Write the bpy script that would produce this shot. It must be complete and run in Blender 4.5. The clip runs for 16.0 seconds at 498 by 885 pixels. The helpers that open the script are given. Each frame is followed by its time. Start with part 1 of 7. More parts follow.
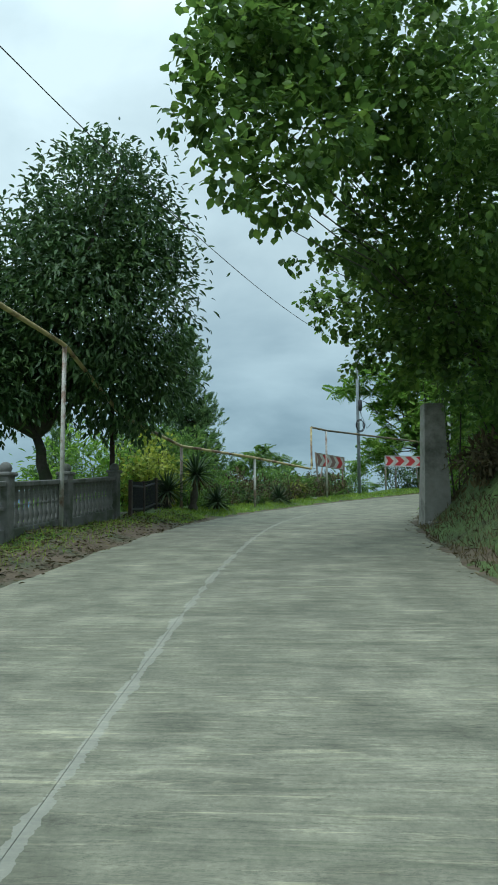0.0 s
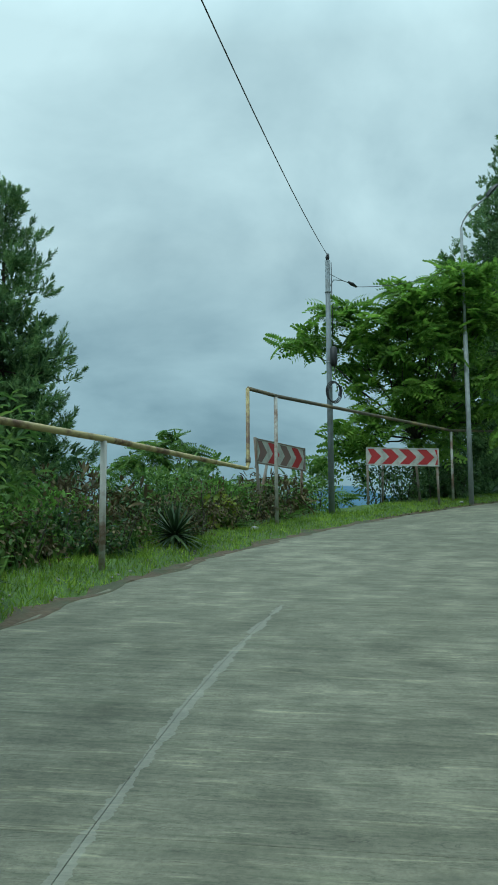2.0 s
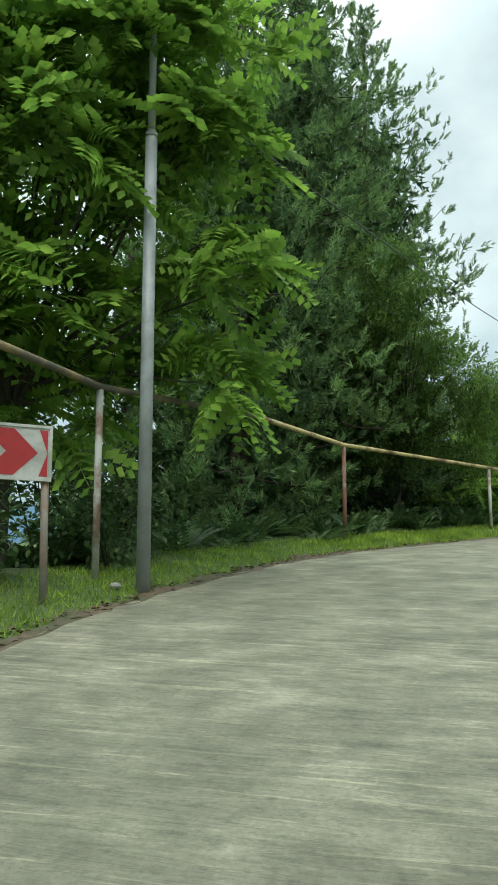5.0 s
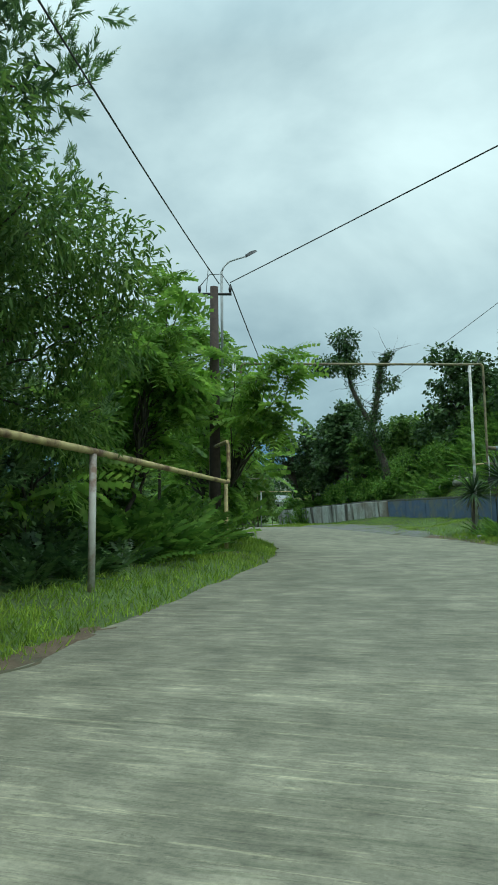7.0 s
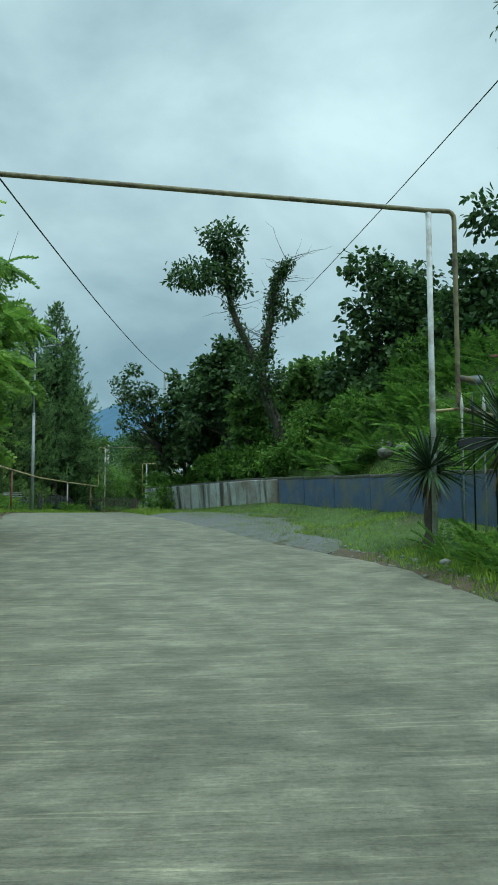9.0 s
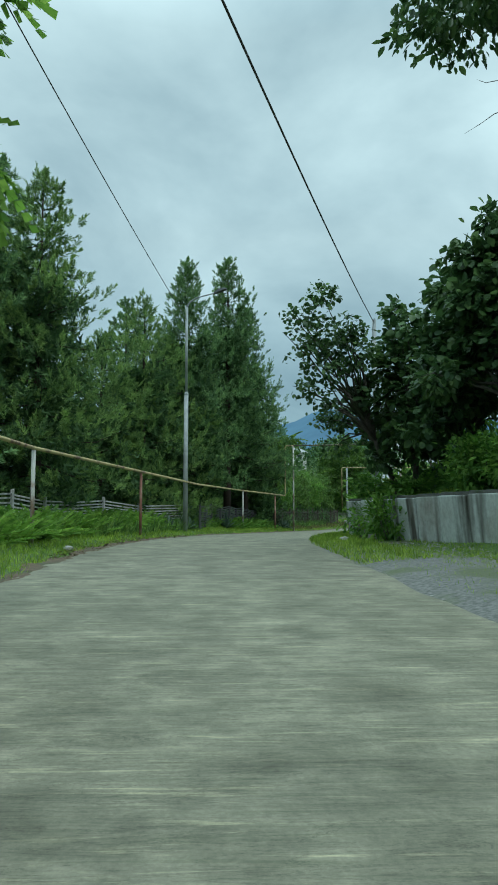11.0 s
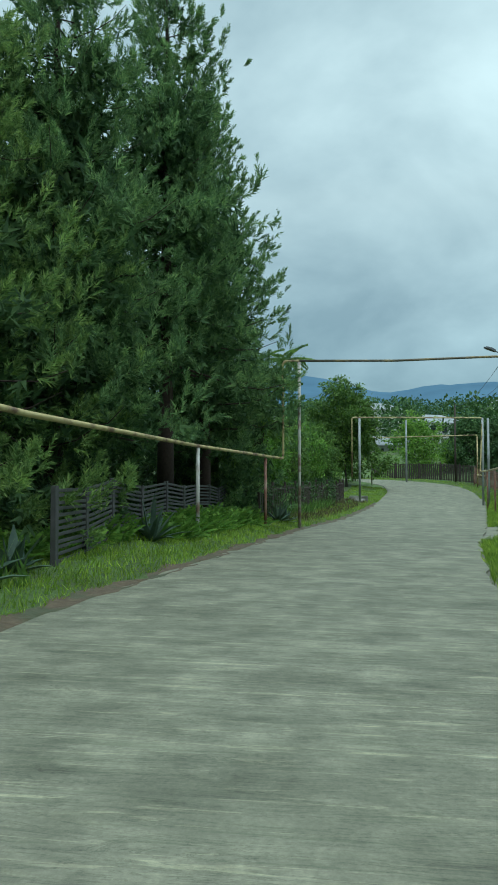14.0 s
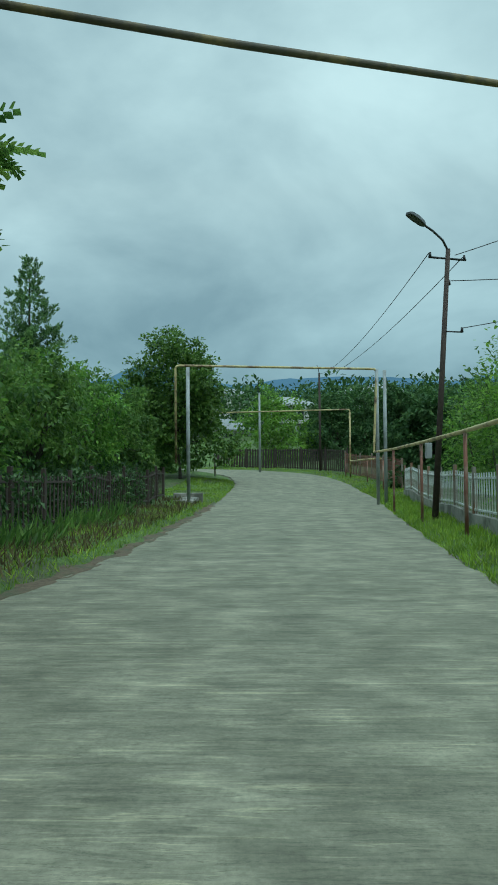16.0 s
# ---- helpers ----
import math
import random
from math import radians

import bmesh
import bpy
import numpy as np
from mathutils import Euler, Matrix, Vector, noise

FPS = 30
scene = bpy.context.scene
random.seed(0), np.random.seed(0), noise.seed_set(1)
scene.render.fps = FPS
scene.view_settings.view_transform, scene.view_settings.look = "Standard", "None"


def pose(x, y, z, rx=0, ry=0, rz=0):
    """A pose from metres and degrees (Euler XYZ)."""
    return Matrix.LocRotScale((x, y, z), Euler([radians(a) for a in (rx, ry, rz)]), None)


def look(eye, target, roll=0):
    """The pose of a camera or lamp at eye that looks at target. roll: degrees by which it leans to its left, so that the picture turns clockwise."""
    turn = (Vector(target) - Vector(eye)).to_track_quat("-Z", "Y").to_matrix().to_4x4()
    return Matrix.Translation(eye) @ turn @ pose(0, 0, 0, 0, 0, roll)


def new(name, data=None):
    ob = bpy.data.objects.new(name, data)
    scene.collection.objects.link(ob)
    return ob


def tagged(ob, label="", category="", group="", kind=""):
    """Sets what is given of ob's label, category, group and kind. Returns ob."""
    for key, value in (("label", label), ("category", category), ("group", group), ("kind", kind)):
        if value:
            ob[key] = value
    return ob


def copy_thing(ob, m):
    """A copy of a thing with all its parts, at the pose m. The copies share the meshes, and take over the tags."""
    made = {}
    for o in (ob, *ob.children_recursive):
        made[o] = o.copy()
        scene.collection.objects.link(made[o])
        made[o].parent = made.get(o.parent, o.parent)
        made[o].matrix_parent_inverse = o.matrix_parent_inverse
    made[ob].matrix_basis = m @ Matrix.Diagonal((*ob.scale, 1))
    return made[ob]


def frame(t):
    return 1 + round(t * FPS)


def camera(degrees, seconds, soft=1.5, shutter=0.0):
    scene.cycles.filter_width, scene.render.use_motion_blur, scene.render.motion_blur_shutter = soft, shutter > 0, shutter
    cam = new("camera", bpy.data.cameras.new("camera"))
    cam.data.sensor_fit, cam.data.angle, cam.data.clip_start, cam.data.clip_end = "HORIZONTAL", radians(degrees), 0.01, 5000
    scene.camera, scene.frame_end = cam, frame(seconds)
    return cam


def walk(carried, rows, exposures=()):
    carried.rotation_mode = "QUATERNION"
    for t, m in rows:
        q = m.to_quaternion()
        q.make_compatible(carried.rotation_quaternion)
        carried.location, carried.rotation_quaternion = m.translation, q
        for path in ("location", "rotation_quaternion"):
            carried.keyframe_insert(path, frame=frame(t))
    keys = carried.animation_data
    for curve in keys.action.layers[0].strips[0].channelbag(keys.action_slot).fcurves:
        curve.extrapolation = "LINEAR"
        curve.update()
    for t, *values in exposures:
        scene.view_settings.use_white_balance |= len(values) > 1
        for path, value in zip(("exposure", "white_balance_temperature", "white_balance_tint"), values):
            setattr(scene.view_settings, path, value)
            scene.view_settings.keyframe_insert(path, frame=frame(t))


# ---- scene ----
cam = camera(39.03, 16.0, soft=1.7)
PATH = [
    (0.0, look((0.000, -0.000, 1.300), (0.000, 9.946, 2.341), -0.37)),
    (0.5, look((0.265, 4.446, 1.593), (0.322, 14.392, 2.629), -0.16)),
    (1.0, look((0.524, 8.513, 1.849), (0.692, 18.458, 2.886), -0.40)),
    (1.5, look((0.827, 12.040, 2.086), (1.289, 21.972, 3.159), -0.55)),
    (2.0, look((1.214, 15.300, 2.326), (2.205, 25.198, 3.347), -0.34)),
    (2.5, look((1.979, 18.333, 2.490), (3.499, 28.170, 3.459), -0.17)),
    (3.0, look((2.685, 20.832, 2.647), (4.900, 30.537, 3.599), -0.01)),
    (3.5, look((3.600, 23.133, 2.788), (6.476, 32.661, 3.754), 0.22)),
    (4.0, look((4.654, 25.341, 2.904), (8.279, 34.599, 3.975), 0.53)),
    (4.2, look((5.152, 26.250, 2.973), (9.101, 35.367, 4.108), 0.58)),
    (4.5, look((5.987, 27.605, 3.091), (10.398, 36.497, 4.309), 0.22)),
    (5.0, look((7.557, 29.846, 3.299), (12.666, 38.346, 4.582), 0.01)),
    (5.5, look((9.384, 32.006, 3.527), (15.229, 40.008, 4.871), 0.01)),
    (6.0, look((11.501, 34.031, 3.774), (18.157, 41.362, 5.172), -0.22)),
    (6.3, look((12.947, 35.142, 3.928), (20.198, 41.886, 5.325), -0.74)),
    (6.5, look((14.016, 35.813, 4.028), (21.710, 42.062, 5.353), -0.91)),
    (7.0, look((16.877, 37.124, 4.212), (25.449, 42.145, 5.357), -0.63)),
    (7.5, look((19.908, 38.035, 4.356), (29.037, 41.979, 5.411), -0.35)),
    (8.0, look((22.943, 38.769, 4.482), (32.253, 42.288, 5.447), -0.15)),
    (8.5, look((26.277, 39.708, 4.598), (35.589, 43.249, 5.464), 0.09)),
    (9.0, look((29.509, 40.828, 4.706), (38.669, 44.768, 5.469), -0.11)),
    (9.5, look((32.800, 42.303, 4.769), (41.668, 46.865, 5.511), 0.24)),
    (10.0, look((35.988, 44.194, 4.825), (44.465, 49.445, 5.575), 0.33)),
    (10.2, look((37.254, 45.044, 4.850), (45.569, 50.550, 5.593), 0.67)),
    (10.5, look((39.042, 46.324, 4.900), (47.114, 52.171, 5.703), 0.33)),
    (11.0, look((41.800, 48.525, 5.012), (49.499, 54.847, 5.885), 0.01)),
    (11.5, look((44.411, 50.785, 5.132), (51.852, 57.411, 5.981), -0.01)),
    (12.0, look((46.974, 53.085, 5.229), (54.294, 59.858, 5.958), 0.00)),
    (12.3, look((48.537, 54.483, 5.264), (55.856, 61.268, 5.892), 0.01)),
    (12.5, look((49.609, 55.426, 5.278), (56.939, 62.202, 5.871), -0.01)),
    (13.0, look((52.358, 57.883, 5.298), (59.832, 64.507, 5.803), -0.09)),
    (13.5, look((55.405, 60.259, 5.272), (63.128, 66.596, 5.708), -0.17)),
    (14.0, look((58.840, 62.528, 5.196), (66.886, 68.454, 5.579), -0.07)),
    (14.5, look((62.505, 64.668, 5.100), (70.897, 70.098, 5.408), -0.14)),
    (15.0, look((66.325, 66.508, 4.991), (75.018, 71.442, 5.252), 0.14)),
    (15.5, look((70.190, 68.071, 4.845), (79.128, 72.548, 5.103), -0.23)),
    (16.0, look((74.314, 69.540, 4.745), (83.415, 73.676, 5.013), -0.58)),
]
walk(cam, PATH, exposures=[(0.0, 0.0, 5600, 3), (0.5, 0.22, 5950, 6), (0.9, 0.2, 5900, 5), (1.6, -0.24, 5340, -6), (3.0, -0.26, 5370, -7), (4.2, -0.12, 5520, -5), (5.4, 0.75, 6450, 10), (6.3, 1.05, 6480, 11), (6.5, 0.82, 6400, 10), (6.8, 0.3, 6060, 2), (7.2, -0.12, 5500, -6), (13.5, -0.08, 5480, -3), (15.4, -0.12, 5510, -5), (16.0, -0.27, 5370, -9)])

# ---------------------------------------------------------------- world, sun
SUN_EL, SUN_AZ = radians(60), radians(215)
world = bpy.data.worlds.new("overcast_sky")
scene.world = world
world.use_nodes = True
wn, wl = world.node_tree.nodes, world.node_tree.links
wn.clear()
w_out = wn.new("ShaderNodeOutputWorld")
w_bg = wn.new("ShaderNodeBackground")
w_bg.inputs["Strength"].default_value = 1.0
w_sky = wn.new("ShaderNodeTexSky")
w_sky.sky_type = "NISHITA"
w_sky.sun_disc = False
w_sky.sun_elevation, w_sky.sun_rotation = SUN_EL, SUN_AZ
w_scale = wn.new("ShaderNodeVectorMath")
w_scale.operation = "SCALE"
w_scale.inputs["Scale"].default_value = 0.09
w_co = wn.new("ShaderNodeTexCoord")
w_sep = wn.new("ShaderNodeSeparateXYZ")
w_abs = wn.new("ShaderNodeMath"); w_abs.operation = "ABSOLUTE"
w_add = wn.new("ShaderNodeMath"); w_add.operation = "ADD"; w_add.inputs[1].default_value = 0.42
w_div = wn.new("ShaderNodeVectorMath"); w_div.operation = "DIVIDE"
w_cmb = wn.new("ShaderNodeCombineXYZ")
w_noise = wn.new("ShaderNodeTexNoise")
w_noise.inputs["Scale"].default_value = 2.1
w_noise.inputs["Detail"].default_value = 7.0
w_noise.inputs["Roughness"].default_value = 0.52
w_noise.inputs["Distortion"].default_value = 0.25
w_ramp = wn.new("ShaderNodeValToRGB")
w_ramp.color_ramp.elements[0].position, w_ramp.color_ramp.elements[0].color = 0.32, (0.44, 0.54, 0.56, 1)
w_ramp.color_ramp.elements[1].position, w_ramp.color_ramp.elements[1].color = 0.68, (0.85, 0.96, 0.935, 1)
w_el = wn.new("ShaderNodeMapRange")
w_el.inputs["From Min"].default_value, w_el.inputs["From Max"].default_value = 0.02, 0.40
w_el.inputs["To Min"].default_value, w_el.inputs["To Max"].default_value = 0.55, 1.05
w_mul = wn.new("ShaderNodeVectorMath"); w_mul.operation = "SCALE"
w_mix = wn.new("ShaderNodeMix"); w_mix.data_type = "RGBA"
w_mix.inputs["Factor"].default_value = 0.93
wl.new(w_co.outputs["Generated"], w_sep.inputs[0])
wl.new(w_sep.outputs["Z"], w_abs.inputs[0])
wl.new(w_abs.outputs[0], w_add.inputs[0])
for k in ("X", "Y", "Z"):
    wl.new(w_add.outputs[0], w_cmb.inputs[k])
wl.new(w_co.outputs["Generated"], w_div.inputs[0])
wl.new(w_cmb.outputs[0], w_div.inputs[1])
wl.new(w_div.outputs[0], w_noise.inputs["Vector"])
wl.new(w_noise.outputs["Fac"], w_ramp.inputs["Fac"])
wl.new(w_sep.outputs["Z"], w_el.inputs["Value"])
wl.new(w_ramp.outputs["Color"], w_mul.inputs[0])
w_zen = wn.new("ShaderNodeMapRange")  # overcast: the zenith is the brightest part
w_zen.inputs["From Min"].default_value, w_zen.inputs["From Max"].default_value = 0.58, 0.95
w_zen.inputs["To Min"].default_value, w_zen.inputs["To Max"].default_value = 1.0, 2.7
w_both = wn.new("ShaderNodeMath"); w_both.operation = "MULTIPLY"
wl.new(w_sep.outputs["Z"], w_zen.inputs["Value"])
wl.new(w_el.outputs["Result"], w_both.inputs[0])
wl.new(w_zen.outputs["Result"], w_both.inputs[1])
wl.new(w_both.outputs[0], w_mul.inputs["Scale"])
wl.new(w_sky.outputs["Color"], w_scale.inputs[0])
wl.new(w_scale.outputs[0], w_mix.inputs["A"])
wl.new(w_mul.outputs[0], w_mix.inputs["B"])
w_low = wn.new("ShaderNodeMapRange")  # bluer towards the horizon
w_low.inputs["From Min"].default_value, w_low.inputs["From Max"].default_value = 0.03, 0.36
w_tint = wn.new("ShaderNodeMix"); w_tint.data_type = "RGBA"
w_tint.inputs["A"].default_value, w_tint.inputs["B"].default_value = (0.86, 0.97, 1.03, 1), (1.03, 1.0, 0.98, 1)
w_out2 = wn.new("ShaderNodeMix"); w_out2.data_type, w_out2.blend_type = "RGBA", "MULTIPLY"
w_out2.inputs["Factor"].default_value = 1.0
wl.new(w_sep.outputs["Z"], w_low.inputs["Value"])
wl.new(w_low.outputs["Result"], w_tint.inputs["Factor"])
wl.new(w_mix.outputs["Result"], w_out2.inputs["A"])
wl.new(w_tint.outputs["Result"], w_out2.inputs["B"])
wl.new(w_out2.outputs["Result"], w_bg.inputs["Color"])
wl.new(w_bg.outputs[0], w_out.inputs["Surface"])

sun = new("sun", bpy.data.lights.new("sun", "SUN"))
sun.data.energy, sun.data.angle, sun.data.color = 1.5, radians(24), (1.0, 0.96, 0.9)
sun.matrix_world = look((math.sin(SUN_AZ) * math.cos(SUN_EL) * 90, math.cos(SUN_AZ) * math.cos(SUN_EL) * 90, math.sin(SUN_EL) * 90), (0, 0, 0))


# ---------------------------------------------------------------- materials
def material(name, rough=0.8, metal=0.0):
    m = bpy.data.materials.new(name)
    m.use_nodes = True
    b = m.node_tree.nodes["Principled BSDF"]
    b.inputs["Roughness"].default_value, b.inputs["Metallic"].default_value = rough, metal
    return m, m.node_tree.nodes, m.node_tree.links, b


def ramp(nodes, stops):
    r = nodes.new("ShaderNodeValToRGB")
    e = r.color_ramp.elements
    while len(e) < len(stops):
        e.new(0.5)
    for k, (p, c) in enumerate(stops):
        e[k].position, e[k].color = p, (*c, 1)
    return r


def noise_tex(nodes, links, coord, scale, detail=4.0, rough=0.55):
    n = nodes.new("ShaderNodeTexNoise")
    n.inputs["Scale"].default_value, n.inputs["Detail"].default_value, n.inputs["Roughness"].default_value = scale, detail, rough
    links.new(coord, n.inputs["Vector"])
    return n


def mixed(nodes, links, fac, a, b, mode="MIX"):
    x = nodes.new("ShaderNodeMix")
    x.data_type, x.blend_type = "RGBA", mode
    for sock, v in (("Factor", fac), ("A", a), ("B", b)):
        if isinstance(v, (int, float)):
            x.inputs[sock].default_value = v
        elif isinstance(v, tuple):
            x.inputs[sock].default_value = (*v, 1)
        else:
            links.new(v, x.inputs[sock])
    return x.outputs["Result"]


def bumped(nodes, links, b, height, strength, dist):
    n = nodes.new("ShaderNodeBump")
    n.inputs["Strength"].default_value, n.inputs["Distance"].default_value = strength, dist
    links.new(height, n.inputs["Height"])
    links.new(n.outputs[0], b.inputs["Normal"])


def plain(name, col, col2=None, scale=6.0, rough=0.7, metal=0.0, bump=0.15, stains=None, stain_scale=0.7):
    """A worn surface: two colours at a fine scale, and stains at a large one."""
    m, n, l, b = material(name, rough, metal)
    co = n.new("ShaderNodeTexCoord").outputs["Object"]
    fine = noise_tex(n, l, co, scale, 5.0, 0.6)
    r = ramp(n, [(0.3, col), (0.7, col2 or tuple(c * 0.75 for c in col))])
    l.new(fine.outputs["Fac"], r.inputs["Fac"])
    out = r.outputs["Color"]
    if stains:
        big = noise_tex(n, l, co, stain_scale, 6.0, 0.65)
        r2 = ramp(n, [(0.48, (0, 0, 0)), (0.62, (1, 1, 1))])
        l.new(big.outputs["Fac"], r2.inputs["Fac"])
        out = mixed(n, l, r2.outputs["Color"], out, stains)
    l.new(out, b.inputs["Base Color"])
    bumped(n, l, b, fine.outputs["Fac"], bump, 0.02)
    return m


def leafy(name, dark, mid, light, rough=0.5, through_light=0.3):
    """Leaves that differ one from another, and let some light through."""
    m, n, l, b = material(name, rough)
    geo = n.new("ShaderNodeNewGeometry")
    r = ramp(n, [(0.0, dark), (0.55, mid), (1.0, light)])
    l.new(geo.outputs["Random Per Island"], r.inputs["Fac"])
    co = n.new("ShaderNodeTexCoord").outputs["Object"]
    big = noise_tex(n, l, co, 0.9, 3.0)
    tone = ramp(n, [(0.3, (0.72, 0.75, 0.7)), (0.7, (1.2, 1.15, 1.0))])
    l.new(big.outputs["Fac"], tone.inputs["Fac"])
    col = mixed(n, l, 1.0, r.outputs["Color"], tone.outputs["Color"], "MULTIPLY")
    tuft = noise_tex(n, l, co, 2.6, 3.0)
    tone2 = ramp(n, [(0.36, (0.62, 0.66, 0.66)), (0.62, (1.32, 1.28, 1.12))])
    l.new(tuft.outputs["Fac"], tone2.inputs["Fac"])
    col = mixed(n, l, 1.0, col, tone2.outputs["Color"], "MULTIPLY")
    l.new(col, b.inputs["Base Color"])
    b.inputs["Specular IOR Level"].default_value = 0.3
    t = n.new("ShaderNodeBsdfTranslucent")
    l.new(col, t.inputs["Color"])
    ms = n.new("ShaderNodeMixShader")
    ms.inputs[0].default_value = through_light
    l.new(b.outputs[0], ms.inputs[1])
    l.new(t.outputs[0], ms.inputs[2])
    l.new(ms.outputs[0], n["Material Output"].inputs["Surface"])
    return m


# brushed concrete: the broom ran across the road
def road_material():
    m, n, l, b = material("brushed_concrete", 0.85)
    uv = n.new("ShaderNodeUVMap").outputs["UV"]

    def stretched(sx, sy, detail, rough, warp):
        mp = n.new("ShaderNodeMapping")
        mp.inputs["Scale"].default_value = (sx, sy, 1.0)
        l.new(uv, mp.inputs["Vector"])
        t = noise_tex(n, l, mp.outputs[0], 1.0, detail, rough)
        t.inputs["Distortion"].default_value = warp
        return t.outputs["Fac"]

    def toned(fac, stops):
        r = ramp(n, stops)
        l.new(fac, r.inputs["Fac"])
        return r.outputs["Color"]

    streak = stretched(2.4, 13.0, 5.0, 0.66, 0.8)
    broad = stretched(1.2, 3.6, 4.0, 0.6, 1.2)
    line = stretched(1.0, 20.0, 5.0, 0.66, 0.9)
    crack = stretched(0.9, 8.0, 6.0, 0.72, 1.5)
    mottle = noise_tex(n, l, uv, 1.7, 6.0, 0.68).outputs["Fac"]
    patch = noise_tex(n, l, uv, 0.28, 4.0, 0.6).outputs["Fac"]
    grit = noise_tex(n, l, uv, 34.0, 5.0, 0.8).outputs["Fac"]
    c = toned(mottle, [(0.30, (0.122, 0.119, 0.086)), (0.5, (0.202, 0.194, 0.147)), (0.72, (0.315, 0.298, 0.228))])
    ridge = toned(streak, [(0.36, (0.72, 0.73, 0.72)), (0.47, (0.97, 0.97, 0.97)), (0.56, (1.0, 1.0, 1.0)), (0.66, (1.34, 1.33, 1.28))])
    where = toned(patch, [(0.38, (0.25, 0.25, 0.25)), (0.60, (1, 1, 1))])
    c = mixed(n, l, where, c, mixed(n, l, 1.0, c, ridge, "MULTIPLY"))
    c = mixed(n, l, 1.0, c, toned(broad, [(0.34, (0.84, 0.85, 0.83)), (0.64, (1.1, 1.1, 1.08))]), "MULTIPLY")
    c = mixed(n, l, 1.0, c, toned(patch, [(0.32, (0.84, 0.85, 0.80)), (0.68, (1.1, 1.09, 1.06))]), "MULTIPLY")
    c = mixed(n, l, 1.0, c, toned(grit, [(0.3, (0.76, 0.76, 0.76)), (0.7, (1.18, 1.18, 1.18))]), "MULTIPLY")
    worn = toned(line, [(0.36, (0.80, 0.83, 0.79)), (0.46, (1.0, 1.0, 1.0)), (0.59, (1.0, 1.0, 1.0)), (0.62, (1.38, 1.36, 1.30)), (0.72, (1.65, 1.62, 1.5))])
    c = mixed(n, l, 1.0, c, worn, "MULTIPLY")
    c = mixed(n, l, 1.0, c, toned(crack, [(0.44, (1, 1, 1)), (0.482, (0.93, 0.93, 0.93)), (0.497, (0.58, 0.59, 0.58)), (0.509, (0.95, 0.95, 0.95)), (0.55, (1, 1, 1))]), "MULTIPLY")
    # pale cement smeared along the joint between the first two lanes
    sep = n.new("ShaderNodeSeparateXYZ")
    l.new(uv, sep.inputs[0])
    smear = noise_tex(n, l, uv, 2.2, 5.0, 0.7).outputs["Fac"]

    def calc(op, a, b_):
        q = n.new("ShaderNodeMath")
        q.operation = op
        for sock, v in zip(q.inputs, (a, b_)):
            if isinstance(v, float):
                sock.default_value = v
            else:
                l.new(v, sock)
        return q.outputs[0]

    near = calc("SUBTRACT", calc("MULTIPLY", smear, 0.24), calc("ABSOLUTE", calc("ADD", sep.outputs["X"], 0.98), 0.0))
    patch_on = calc("MULTIPLY", calc("MULTIPLY", calc("GREATER_THAN", near, 0.085), calc("LESS_THAN", sep.outputs["Y"], 52.5)), 0.4)
    c = mixed(n, l, patch_on, c, (0.36, 0.35, 0.30))
    oi = n.new("ShaderNodeObjectInfo")
    c = mixed(n, l, 1.0, c, toned(oi.outputs["Random"], [(0.0, (0.92, 0.92, 0.92)), (1.0, (1.06, 1.06, 1.05))]), "MULTIPLY")
    l.new(c, b.inputs["Base Color"])
    bumped(n, l, b, streak, 0.4, 0.01)
    return m


def ground_material():
    m, n, l, b = material("grassy_soil", 0.95)
    co = n.new("ShaderNodeTexCoord").outputs["Object"]
    big = noise_tex(n, l, co, 0.25, 6.0, 0.65)
    fine = noise_tex(n, l, co, 7.0, 6.0, 0.7)
    r = ramp(n, [(0.33, (0.085, 0.07, 0.045)), (0.43, (0.07, 0.105, 0.028)), (0.6, (0.10, 0.16, 0.036)), (0.75, (0.13, 0.19, 0.05))])
    l.new(big.outputs["Fac"], r.inputs["Fac"])
    r2 = ramp(n, [(0.3, (0.5, 0.5, 0.5)), (0.7, (1.35, 1.35, 1.3))])
    l.new(fine.outputs["Fac"], r2.inputs["Fac"])
    l.new(mixed(n, l, 1.0, r.outputs["Color"], r2.outputs["Color"], "MULTIPLY"), b.inputs["Base Color"])
    bumped(n, l, b, fine.outputs["Fac"], 0.8, 0.06)
    return m


